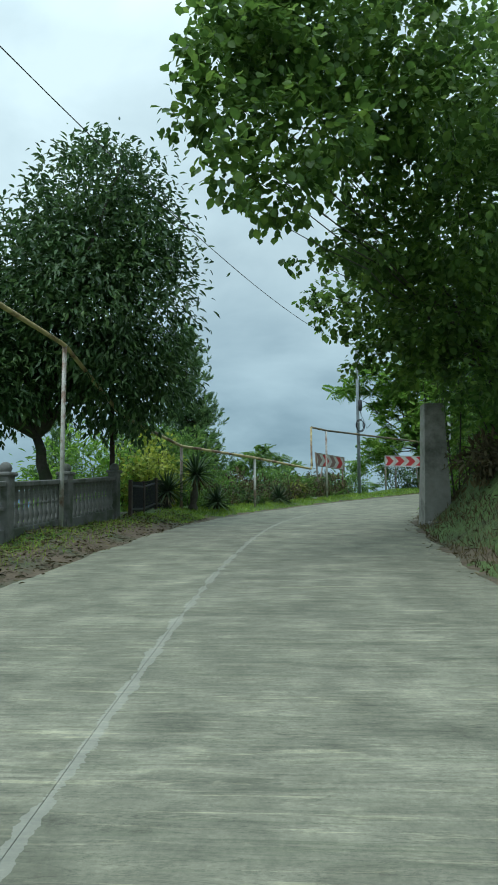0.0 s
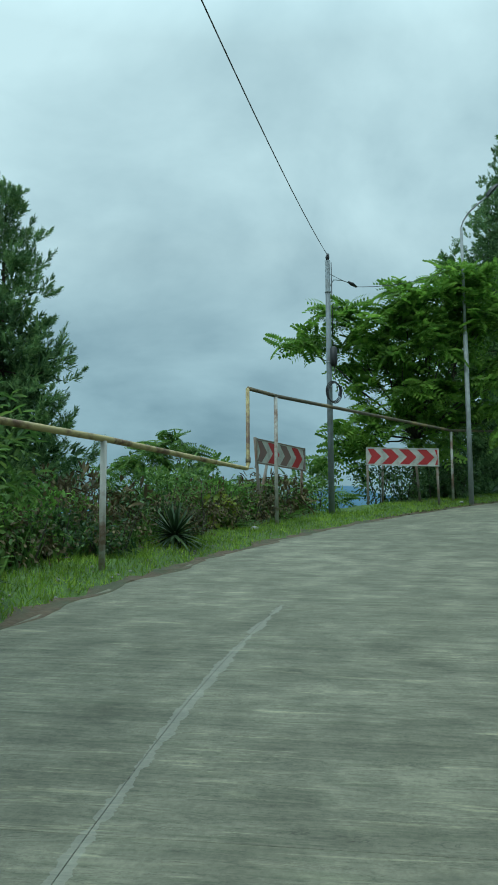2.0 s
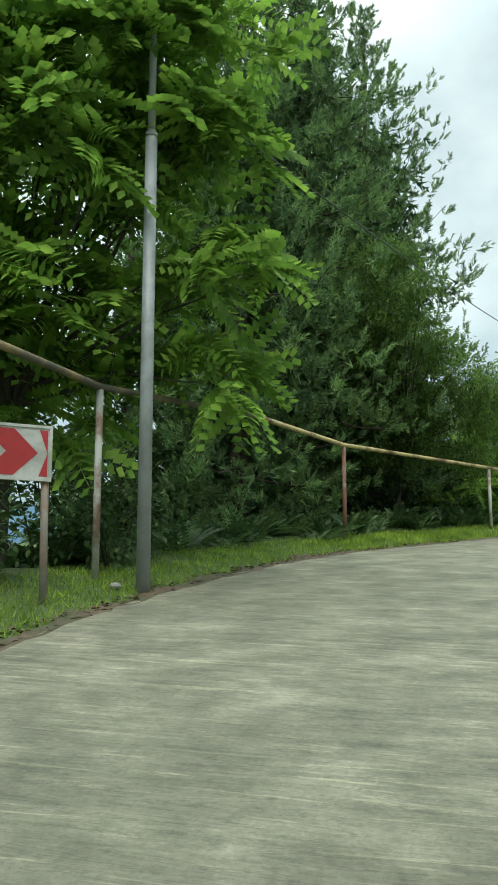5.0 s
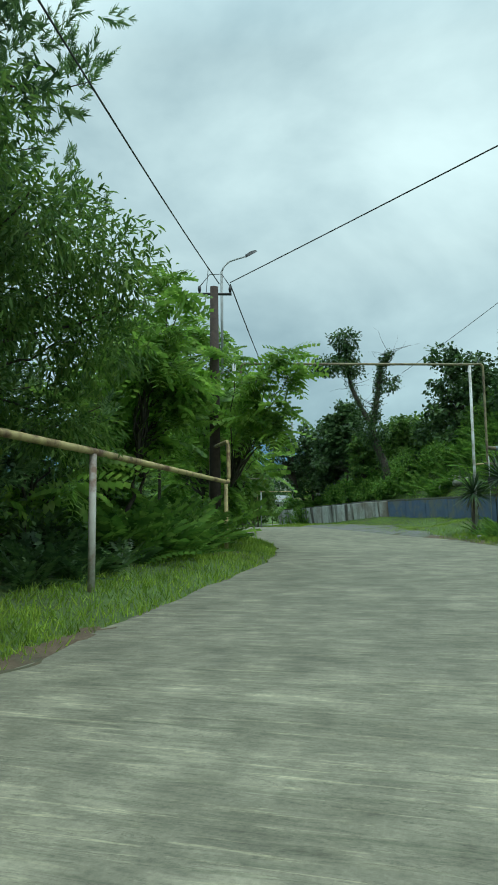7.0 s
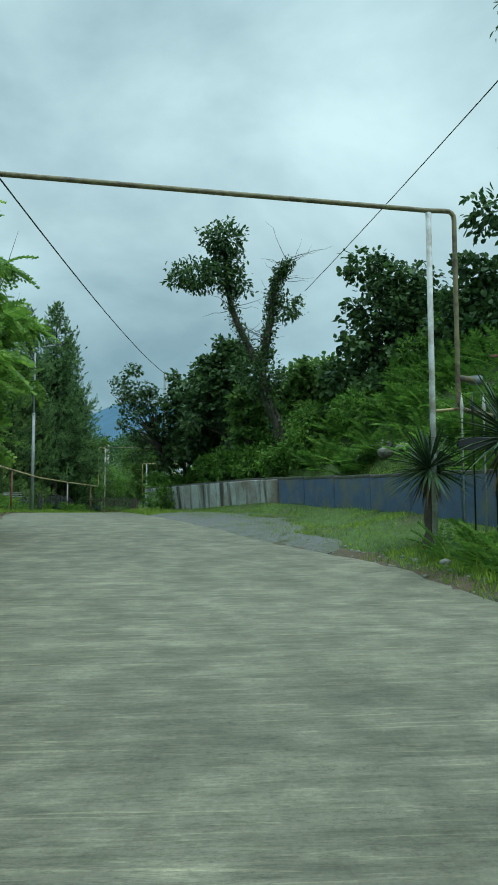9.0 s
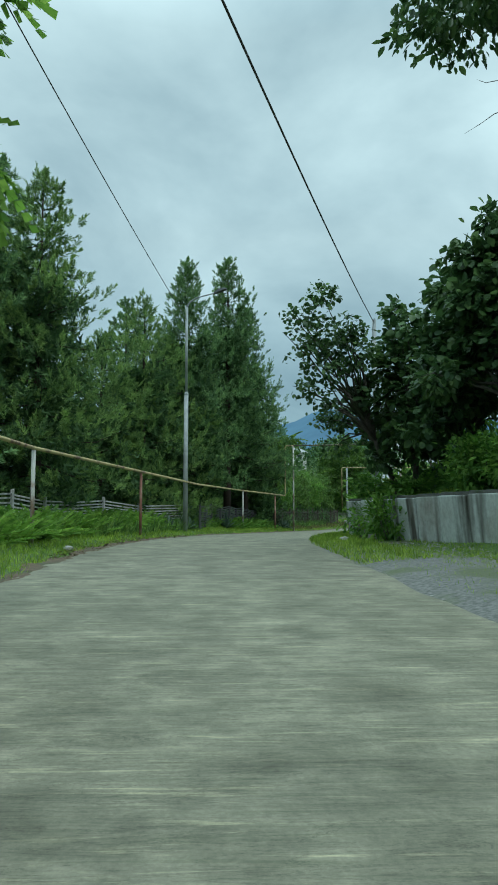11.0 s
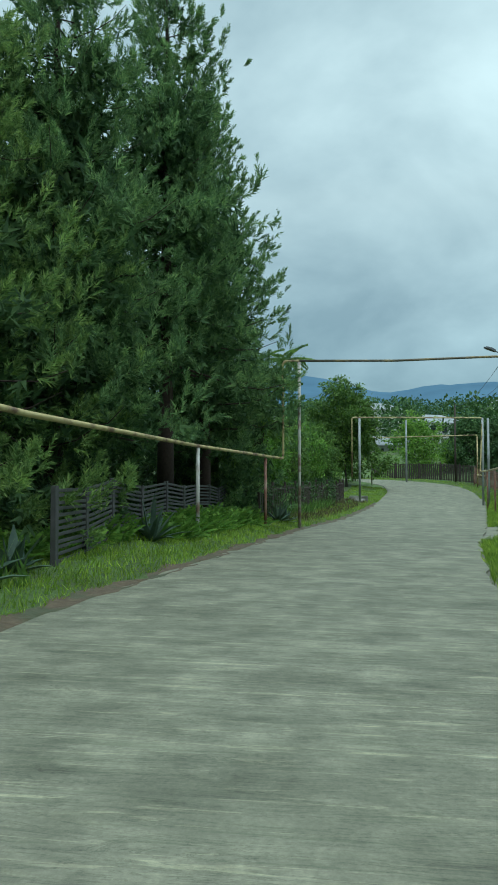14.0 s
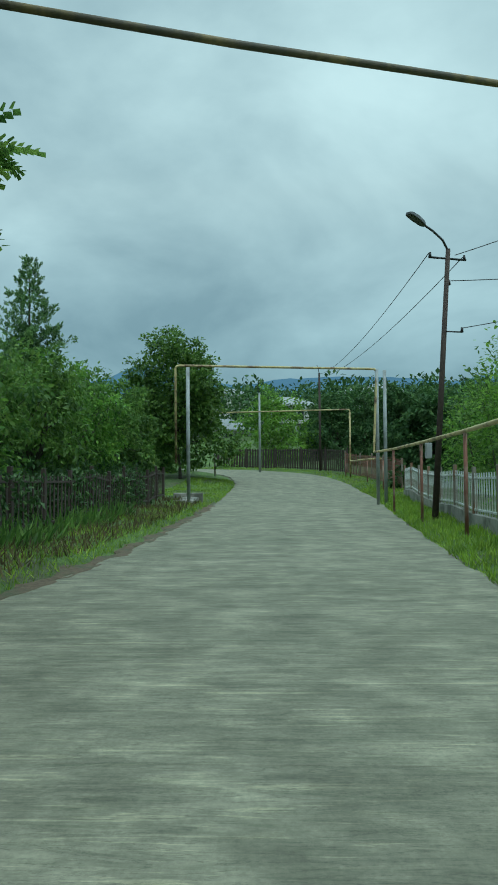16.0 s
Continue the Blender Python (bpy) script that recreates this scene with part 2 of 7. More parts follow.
def dripped(name, pale, dark, streak):
    """Old whitewash with dark runs of water down it."""
    m, n, l, b = material(name, 0.88)
    co = n.new("ShaderNodeTexCoord").outputs["Object"]
    mp = n.new("ShaderNodeMapping")
    mp.inputs["Scale"].default_value = (1.7, 1.7, 0.16)
    l.new(co, mp.inputs["Vector"])
    run = noise_tex(n, l, mp.outputs[0], 1.0, 3.0, 0.5)
    big = noise_tex(n, l, co, 0.45, 4.0, 0.6)
    fine = noise_tex(n, l, co, 9.0, 5.0, 0.65)
    r1 = ramp(n, [(0.46, (0, 0, 0)), (0.60, (1, 1, 1))])
    l.new(run.outputs["Fac"], r1.inputs["Fac"])
    c = mixed(n, l, r1.outputs["Color"], pale, dark)
    r2 = ramp(n, [(0.45, (0, 0, 0)), (0.62, (0.8, 0.8, 0.8))])
    l.new(big.outputs["Fac"], r2.inputs["Fac"])
    c = mixed(n, l, r2.outputs["Color"], c, streak)
    r3 = ramp(n, [(0.3, (0.75, 0.75, 0.75)), (0.7, (1.1, 1.1, 1.1))])
    l.new(fine.outputs["Fac"], r3.inputs["Fac"])
    l.new(mixed(n, l, 1.0, c, r3.outputs["Color"], "MULTIPLY"), b.inputs["Base Color"])
    bumped(n, l, b, fine.outputs["Fac"], 0.3, 0.02)
    return m


M_WALL_W = dripped("whitewashed_wall", (0.50, 0.52, 0.50), (0.075, 0.07, 0.055), (0.20, 0.16, 0.12))
M_ROAD = road_material()
M_GROUND = ground_material()
M_BED = plain("road_bed", (0.10, 0.09, 0.075), (0.16, 0.14, 0.11), 8.0, 0.95, bump=0.5)
M_GRAVEL = plain("gravel", (0.21, 0.21, 0.195), (0.075, 0.075, 0.068), 16.0, 0.95, bump=1.0, stains=(0.10, 0.115, 0.06), stain_scale=0.9)
M_PIPE_Y = plain("yellow_pipe_paint", (0.50, 0.42, 0.19), (0.40, 0.32, 0.14), 3.0, 0.55, bump=0.1, stains=(0.13, 0.07, 0.04), stain_scale=2.2)
# yellow paint darkened to olive: the backlit underside is put into the colour
M_PIPE_BACKLIT = plain("backlit_pipe_paint", (0.26, 0.23, 0.12), (0.17, 0.15, 0.085), 5.0, 0.6, bump=0.15, stains=(0.10, 0.075, 0.05), stain_scale=3.0)
M_PIPE_D = plain("rusty_pipe", (0.085, 0.08, 0.062), (0.13, 0.105, 0.07), 4.0, 0.7, bump=0.2, stains=(0.25, 0.19, 0.09), stain_scale=1.5)
M_POST_W = plain("pale_post_paint", (0.50, 0.49, 0.45), (0.38, 0.36, 0.31), 3.0, 0.6, bump=0.1, stains=(0.20, 0.13, 0.09), stain_scale=2.5)
M_POST_R = plain("rust_post", (0.20, 0.085, 0.055), (0.13, 0.06, 0.04), 4.0, 0.75, bump=0.2, stains=(0.28, 0.2, 0.15), stain_scale=2.0)
M_POST_G = plain("weathered_post", (0.26, 0.24, 0.20), (0.17, 0.14, 0.11), 4.0, 0.75, bump=0.2, stains=(0.22, 0.12, 0.07), stain_scale=2.2)
M_STEEL = plain("grey_pole_paint", (0.22, 0.255, 0.27), (0.175, 0.205, 0.22), 2.0, 0.6, 0.0, bump=0.05, stains=(0.14, 0.15, 0.145), stain_scale=1.4)
M_ALU = plain("galvanised_pole", (0.34, 0.36, 0.36), (0.27, 0.285, 0.285), 2.0, 0.55, 0.1, bump=0.05, stains=(0.2, 0.21, 0.2), stain_scale=1.2)
M_DARKWOOD = plain("tarred_wood", (0.035, 0.026, 0.022), (0.07, 0.048, 0.038), 9.0, 0.85, bump=0.5)
M_BLACK = plain("black_plastic", (0.014, 0.015, 0.016), (0.022, 0.022, 0.024), 5.0, 0.5, bump=0.05)
M_LAMP = plain("grey_lamp_housing", (0.055, 0.058, 0.062), (0.04, 0.043, 0.046), 4.0, 0.45, bump=0.05)
M_SIGN_W = plain("grey_white_sign", (0.50, 0.50, 0.46), (0.42, 0.42, 0.38), 5.0, 0.5, bump=0.03, stains=(0.33, 0.32, 0.28), stain_scale=2.5)
M_SIGN_R = plain("red_sign_film", (0.40, 0.028, 0.03), (0.30, 0.022, 0.025), 5.0, 0.5, bump=0.03)
M_SIGN_B = plain("faded_sign_film", (0.16, 0.12, 0.105), (0.20, 0.10, 0.09), 5.0, 0.6, bump=0.03)
M_CONC = plain("old_concrete", (0.33, 0.315, 0.28), (0.24, 0.23, 0.20), 5.0, 0.9, bump=0.4, stains=(0.12, 0.12, 0.095), stain_scale=1.1)
M_FENCE_C = plain("mossy_concrete", (0.16, 0.155, 0.14), (0.11, 0.11, 0.10), 7.0, 0.9, bump=0.4, stains=(0.06, 0.07, 0.045), stain_scale=1.6)
M_WALL_B = plain("blue_painted_wall", (0.10, 0.15, 0.25), (0.07, 0.105, 0.175), 2.5, 0.7, bump=0.25, stains=(0.15, 0.165, 0.155), stain_scale=1.3)
M_COPING = plain("dark_coping", (0.07, 0.07, 0.065), (0.12, 0.12, 0.105), 6.0, 0.9, bump=0.4, stains=(0.05, 0.07, 0.03), stain_scale=1.8)
M_BARK = plain("grey_bark", (0.10, 0.085, 0.07), (0.05, 0.042, 0.035), 12.0, 0.95, bump=0.9, stains=(0.05, 0.06, 0.03), stain_scale=1.6)
M_BARK_R = plain("red_brown_bark", (0.062, 0.04, 0.03), (0.035, 0.023, 0.018), 14.0, 0.95, bump=0.9)
M_FWOOD = plain("silvered_wood", (0.50, 0.49, 0.46), (0.34, 0.33, 0.30), 9.0, 0.9, bump=0.4, stains=(0.16, 0.16, 0.14), stain_scale=1.5)
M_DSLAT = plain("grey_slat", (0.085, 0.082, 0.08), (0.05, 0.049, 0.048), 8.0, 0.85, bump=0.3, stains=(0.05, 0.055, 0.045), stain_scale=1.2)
M_WHITE = plain("white_fence_paint", (0.62, 0.64, 0.63), (0.48, 0.5, 0.49), 4.0, 0.6, bump=0.1, stains=(0.3, 0.28, 0.24), stain_scale=1.8)
M_ROOF = plain("pale_sheet_roof", (0.30, 0.31, 0.31), (0.24, 0.25, 0.26), 3.0, 0.5, bump=0.1)
M_HOUSE = plain("pale_render", (0.55, 0.54, 0.50), (0.45, 0.44, 0.40), 2.0, 0.85, bump=0.1)
M_DARKGLASS = plain("dark_window", (0.03, 0.035, 0.04), (0.04, 0.045, 0.05), 2.0, 0.15, bump=0.0)
M_STONE = plain("pale_stone", (0.36, 0.35, 0.32), (0.22, 0.21, 0.19), 6.0, 0.9, bump=0.5)
M_WIRE = plain("black_cable", (0.045, 0.045, 0.045), (0.06, 0.06, 0.06), 4.0, 0.6, bump=0.0)
M_SOIL = plain("bare_earth", (0.075, 0.052, 0.032), (0.135, 0.10, 0.062), 9.0, 0.95, bump=0.7, stains=(0.07, 0.075, 0.04), stain_scale=1.3)

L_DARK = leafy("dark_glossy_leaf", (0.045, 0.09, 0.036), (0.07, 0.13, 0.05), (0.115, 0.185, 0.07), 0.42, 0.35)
L_BROAD = leafy("broad_green_leaf", (0.075, 0.14, 0.036), (0.12, 0.21, 0.05), (0.19, 0.29, 0.07), 0.45, 0.5)
L_BRIGHT = leafy("bright_pinnate_leaf", (0.12, 0.235, 0.042), (0.19, 0.335, 0.06), (0.275, 0.42, 0.09), 0.45, 0.55)
L_CONIFER = leafy("cedar_needles", (0.10, 0.185, 0.085), (0.17, 0.28, 0.125), (0.27, 0.39, 0.165), 0.55, 0.5)
L_CONIFER_Y = leafy("young_cedar_needles", (0.13, 0.22, 0.075), (0.215, 0.33, 0.115), (0.32, 0.43, 0.15), 0.55, 0.5)
# cedar needles darkened: shade inside the crown is put into this colour
L_INNER_SHADE = leafy("inner_needles_shade", (0.05, 0.095, 0.045), (0.085, 0.15, 0.065), (0.125, 0.20, 0.085), 0.8, 0.4)
L_FERN = leafy("fern_green", (0.09, 0.19, 0.036), (0.14, 0.27, 0.05), (0.21, 0.345, 0.07), 0.6, 0.48)
L_SHRUB = leafy("shrub_green", (0.085, 0.165, 0.042), (0.135, 0.24, 0.06), (0.21, 0.31, 0.085), 0.5, 0.5)
L_GRASS = leafy("grass_green", (0.15, 0.25, 0.036), (0.24, 0.37, 0.05), (0.35, 0.45, 0.08), 0.55, 0.45)
L_YUCCA = leafy("yucca_green", (0.045, 0.085, 0.045), (0.07, 0.12, 0.06), (0.12, 0.17, 0.09), 0.45, 0.2)
L_AGAVE = leafy("agave_grey_green", (0.06, 0.10, 0.085), (0.085, 0.13, 0.11), (0.12, 0.17, 0.14), 0.5, 0.1)
L_LIME = leafy("lime_leaf", (0.20, 0.26, 0.04), (0.31, 0.37, 0.06), (0.43, 0.46, 0.09), 0.5, 0.5)
L_STRAW = leafy("straw_leaf", (0.26, 0.23, 0.15), (0.36, 0.32, 0.22), (0.46, 0.42, 0.31), 0.8, 0.15)
L_DRY = leafy("dry_brush", (0.08, 0.065, 0.038), (0.115, 0.095, 0.055), (0.16, 0.14, 0.085), 0.8, 0.2)
L_FAR = leafy("far_tree_green", (0.042, 0.09, 0.036), (0.066, 0.128, 0.048), (0.10, 0.165, 0.06), 0.8, 0.3)


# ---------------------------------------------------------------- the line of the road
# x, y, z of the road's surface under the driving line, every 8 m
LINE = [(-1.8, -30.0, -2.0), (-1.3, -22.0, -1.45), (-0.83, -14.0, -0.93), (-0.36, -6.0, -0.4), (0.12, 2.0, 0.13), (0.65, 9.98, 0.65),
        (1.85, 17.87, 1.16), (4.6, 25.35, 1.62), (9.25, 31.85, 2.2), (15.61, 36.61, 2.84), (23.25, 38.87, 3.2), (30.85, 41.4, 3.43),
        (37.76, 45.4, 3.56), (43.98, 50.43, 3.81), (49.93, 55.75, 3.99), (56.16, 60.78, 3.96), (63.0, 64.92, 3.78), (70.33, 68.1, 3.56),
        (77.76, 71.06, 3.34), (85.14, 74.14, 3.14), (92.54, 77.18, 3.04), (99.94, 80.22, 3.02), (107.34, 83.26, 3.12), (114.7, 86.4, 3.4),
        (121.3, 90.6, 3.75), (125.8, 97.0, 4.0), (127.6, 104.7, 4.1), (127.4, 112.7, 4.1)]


def catmull(pts, n):
    p = np.array(pts, float)
    p = np.vstack([2 * p[0] - p[1], p, 2 * p[-1] - p[-2]])
    u = np.linspace(0, 1, n, endpoint=False)[:, None]
    out = []
    for a, b, c, d in zip(p, p[1:], p[2:], p[3:]):
        out.append(0.5 * (2 * b + (c - a) * u + (2 * a - 5 * b + 4 * c - d) * u ** 2 + (3 * b - a - 3 * c + d) * u ** 3))
    return np.vstack(out + [p[-2:-1]])


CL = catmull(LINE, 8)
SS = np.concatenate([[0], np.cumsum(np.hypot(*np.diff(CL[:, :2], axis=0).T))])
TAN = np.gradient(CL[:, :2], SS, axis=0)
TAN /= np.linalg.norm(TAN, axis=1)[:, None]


def at_s(s):
    x, y, z = (np.interp(s, SS, CL[:, k]) for k in range(3))
    tx, ty = np.interp(s, SS, TAN[:, 0]), np.interp(s, SS, TAN[:, 1])
    return x, y, z, tx, ty


def sp(s, lat):
    """The place at s metres along the road, lat metres to the right of the driving line."""
    x, y, z, tx, ty = at_s(s)
    return x + ty * lat, y - tx * lat


def s_lat(x, y):
    """Metres along and across for arrays of places, and the road's height there."""
    x, y = np.atleast_1d(np.asarray(x, float)), np.atleast_1d(np.asarray(y, float))
    so, lo, zo = np.empty(len(x)), np.empty(len(x)), np.empty(len(x))
    a, d = CL[:-1, :2], np.diff(CL[:, :2], axis=0)
    l2 = (d ** 2).sum(1)
    for i in range(0, len(x), 20000):
        q = np.stack([x[i:i + 20000], y[i:i + 20000]], 1)
        u = np.clip(((q[:, None] - a) * d).sum(2) / l2, 0, 1)
        f = a + d * u[..., None]
        dist = ((q[:, None] - f) ** 2).sum(2)
        k = dist.argmin(1)
        r = np.arange(len(q))
        uu = u[r, k]
        o = q - f[r, k]
        so[i:i + 20000] = SS[k] + uu * np.sqrt(l2[k])
        side = d[k, 1] * o[:, 0] - d[k, 0] * o[:, 1]
        lo[i:i + 20000] = np.sign(side) * np.sqrt(dist[r, k])
        zo[i:i + 20000] = CL[k, 2] + uu * (CL[k + 1, 2] - CL[k, 2])
    return so, lo, zo


def edge_l(s):
    return np.interp(s, [0, 85, 96, 100, 117, 135, 146, 152, 165, 216], [-3.3, -3.2, -2.7, -2.8, -2.95, -3.05, -3.1, -2.6, -2.3, -2.2])


def edge_r(s):
    return np.interp(s, [0, 52, 70, 85, 91, 97, 101, 108, 117, 127, 134, 141, 150, 156, 172, 216], [2.3, 2.3, 2.6, 2.7, 3.1, 3.6, 2.8, 2.5, 2.2, 1.75, 1.7, 2.0, 2.9, 3.4, 4.6, 4.0])


WALL = [(36.5, 35.6), (41.0, 39.75), (47.7, 45.1), (52.0, 49.3), (61.0, 60.07), (65.9, 63.0), (70.6, 65.2)]  # foot of the retaining wall


def wall_side(x, y):
    """Distance behind the retaining wall (towards the hill); negative in front of it."""
    best = np.full(len(x), 1e9)
    sign = np.full(len(x), -1.0)
    for (ax, ay), (bx, by) in zip(WALL, WALL[1:]):
        dx, dy = bx - ax, by - ay
        u = np.clip(((x - ax) * dx + (y - ay) * dy) / (dx * dx + dy * dy), 0, 1)
        ox, oy = x - ax - u * dx, y - ay - u * dy
        dd = np.hypot(ox, oy)
        side = np.sign(dy * ox - dx * oy)
        m = dd < best
        best, sign = np.where(m, dd, best), np.where(m, side, sign)
    return best * sign


def smooth(v, a, b):
    u = np.clip((v - a) / (b - a), 0, 1)
    return u * u * (3 - 2 * u)


def gz(x, y):
    """Height of the ground."""
    x, y = np.atleast_1d(np.asarray(x, float)), np.atleast_1d(np.asarray(y, float))
    s, lat, z = s_lat(x, y)
    dl, dr = -(lat - edge_l(s)), lat - edge_r(s)
    rough = 0.05 * np.sin(x * 1.7 + 1.3 * np.sin(y * 1.1)) + 0.04 * np.sin(y * 2.3 + x * 0.7)
    # left: a verge, then the valley side, or level gardens further on
    drop = 1 - smooth(s, 72, 84)
    left = 0.16 * smooth(dl, 0, 0.7) + 0.12 * smooth(dl, 0.5, 2.2) + rough * smooth(dl, 0.2, 1.5)
    left = left - drop * (0.32 * np.clip(dl - 2.4, 0, 14) + 0.12 * np.clip(dl - 16, 0, 200))
    left = left - (1 - drop) * (0.05 * np.clip(dl - 8, 0, 200) + 0.32 * (1 - smooth(s, 100, 116)) * np.clip(dl - 7.5, 0, 40))
    left = left - (1 - smooth(s, 100, 114)) * 70 * smooth(dl, 18, 150)
    # right: a bank, then the yard before the wall, then level gardens
    bank = 1 - smooth(s, 52, 66)
    mid = smooth(s, 84, 92) * (1 - smooth(s, 121, 130))
    right = 0.1 * smooth(dr, 0, 0.6) * (1 - 0.6 * mid) + rough * smooth(dr, 0.3, 1.5) * (1 - 0.8 * mid)
    right = right + bank * (1.9 * smooth(dr, 0.1, 2.4) + 0.22 * np.clip(dr - 2.4, 0, 12))
    right = right + (1 - bank) * (1 - mid) * 0.10 * np.clip(dr - 1.5, 0, 10)
    level = smooth(s, 100.5, 103.5)  # the gravel lies nearly flat, the grass rises to the wall
    right = right + mid * ((1 - level) * 0.165 * np.clip(dr, 0, 3.8) + level * (0.05 * np.clip(dr, 0, 2.7) + 0.44 * np.clip(dr - 2.7, 0, 1.1)))
    out = z - 0.03 + np.where(lat < 0, left * (dl > 0), right * (dr > 0)) - 0.10 * ((dl < 0.03) & (dr < 0.03))
    # the hill behind the wall
    w = wall_side(x, y)
    reach = smooth(s, 80, 90) * (1 - smooth(s, 122, 137)) * (1 - 0.55 * smooth(s, 112, 124) * smooth(w, 0.6, 2.5))
    yard = (1 - smooth(x, 44.0, 47.0)) * (1 - smooth(w, 2.2, 4.6))  # level ground at the iron gate
    hill = np.interp(x, [40, 48, 53], [4.92, 5.02, 5.1]) - 0.07 * np.clip(x - 61, 0, 10) + (3.0 * smooth(w, -0.2, 3.6) * (1 - 0.6 * smooth(s, 108, 118)) + 0.33 * np.clip(w - 2.5, 0, 14)) * (1 - yard)
    out = np.where(w > 0.5, out + (np.maximum(hill, out) - out) * reach, out)
    # far off the land falls away
    far = np.abs(lat)
    away = (x - 74) * 0.951 + (y - 69.5) * 0.309  # towards the wooded hillside ahead
    away = away * smooth(np.degrees(np.arctan2(x - 74, y - 69.5)), 20, 36)
    rise = smooth(far, 7, 22) * smooth(away, 55, 90)
    fall = 14 * smooth(far, 45, 220) * (0.4 + 0.6 * drop) + 40 * smooth(far, 220, 1200)
    return out - fall * (1 - smooth(away, 60, 120)) + rise * 0.085 * np.clip(away - 58, 0, 420)


def ground_at(x, y):
    return float(gz(x, y)[0])


# ---------------------------------------------------------------- mesh tools
def mesh_from(name, verts, faces, mat, smooth_shade=False):
    me = bpy.data.meshes.new(name)
    me.from_pydata([tuple(map(float, v)) for v in verts], [], [tuple(map(int, f)) for f in faces])
    me.materials.append(mat)
    if smooth_shade:
        me.shade_smooth()
    return me


def add_part(name, me, parent, label=""):
    ob = new(name, me)
    ob.parent = parent
    if label:
        ob["label"] = label
    return ob


def part(name, bm, mat, parent, label="", smooth_shade=False):
    me = bpy.data.meshes.new(name)
    bm.to_mesh(me)
    bm.free()
    me.materials.append(mat)
    if smooth_shade:
        me.shade_smooth()
    return add_part(name, me, parent, label)


def thing(name, at, label, category, group="", kind="", rz=0.0):
    ob = new(name)
    ob.matrix_basis = pose(*at, 0, 0, rz)
    return tagged(ob, label, category, group, kind)


def tube(pts, radii, seg=8, cap=True):
    """Verts and faces of a tube along points, with a radius at each."""
    p = np.array(pts, float)
    r = np.broadcast_to(np.asarray(radii, float), (len(p),))
    t = np.gradient(p, axis=0)
    t /= np.maximum(np.linalg.norm(t, axis=1), 1e-9)[:, None]
    ref = np.where(np.abs(t[:, 2:3]) > 0.9, np.array([[1.0, 0, 0]]), np.array([[0, 0, 1.0]]))
    a = np.cross(t, ref)
    a /= np.linalg.norm(a, axis=1)[:, None]
    b = np.cross(t, a)
    ang = np.linspace(0, 2 * np.pi, seg, endpoint=False)
    ring = p[:, None] + (a[:, None] * np.cos(ang)[None, :, None] + b[:, None] * np.sin(ang)[None, :, None]) * r[:, None, None]
    v = ring.reshape(-1, 3)
    f = []
    for i in range(len(p) - 1):
        for k in range(seg):
            k2 = (k + 1) % seg
            f.append((i * seg + k, i * seg + k2, (i + 1) * seg + k2, (i + 1) * seg + k))
    if cap:
        f.append(tuple(range(seg))[::-1])
        f.append(tuple(range((len(p) - 1) * seg, len(p) * seg)))
    return v, f


def join(lists):
    vs, fs, o = [], [], 0
    for v, f in lists:
        vs.append(np.asarray(v, float))
        fs += [tuple(i + o for i in q) for q in f]
        o += len(v)
    return np.vstack(vs), fs


def tube_part(name, pts, radii, mat, parent, label="", seg=8):
    v, f = tube(pts, radii, seg)
    return add_part(name, mesh_from(name, v, f, mat, True), parent, label)


def box_bm(sx, sy, sz, at=(0, 0, 0), bevel=0.0, rz=0.0):
    bm = bmesh.new()
    bmesh.ops.create_cube(bm, size=1.0)
    bmesh.ops.scale(bm, vec=(sx, sy, sz), verts=bm.verts)
    if bevel:
        bmesh.ops.bevel(bm, geom=bm.edges[:], offset=bevel, segments=1, affect="EDGES")
    bmesh.ops.transform(bm, matrix=Matrix.Translation(at) @ Matrix.Rotation(radians(rz), 4, "Z"), verts=bm.verts)
    return bm


def cable(a, b, sag, n=24):
    a, b = np.array(a, float), np.array(b, float)
    u = np.linspace(0, 1, n)[:, None]
    p = a + (b - a) * u
    p[:, 2] -= sag * 4 * u[:, 0] * (1 - u[:, 0])
    return p


rng = np.random.default_rng(7)


def unit(v):
    return v / np.maximum(np.linalg.norm(v, axis=-1, keepdims=True), 1e-9)


def scatter_mesh(name, tmpl_v, tmpl_f, pos, axis, up, size, mat):
    """One mesh of many copies of a small template (x along the leaf, z its upper side)."""
    x = unit(axis)
    z = unit(up - x * (x * up).sum(1, keepdims=True))
    y = np.cross(z, x)
    rot = np.stack([x, y, z], 1)
    n, k = len(pos), len(tmpl_v)
    v = pos[:, None] + np.einsum("kj,njc->nkc", tmpl_v, rot) * np.asarray(size).reshape(-1, 1, 1)
    lens = np.array([len(f) for f in tmpl_f])
    flat = np.concatenate([np.array(f) for f in tmpl_f])
    loops = (flat[None] + (np.arange(n) * k)[:, None]).ravel()
    tot = np.tile(lens, n)
    start = np.concatenate([[0], np.cumsum(tot)[:-1]])
    me = bpy.data.meshes.new(name)
    me.vertices.add(n * k)
    me.vertices.foreach_set("co", v.astype(np.float32).ravel())
    me.loops.add(len(loops))
    me.loops.foreach_set("vertex_index", loops.astype(np.int32))
    me.polygons.add(len(tot))
    me.polygons.foreach_set("loop_start", start.astype(np.int32))
    me.update(calc_edges=True)
    me.materials.append(mat)
    return me


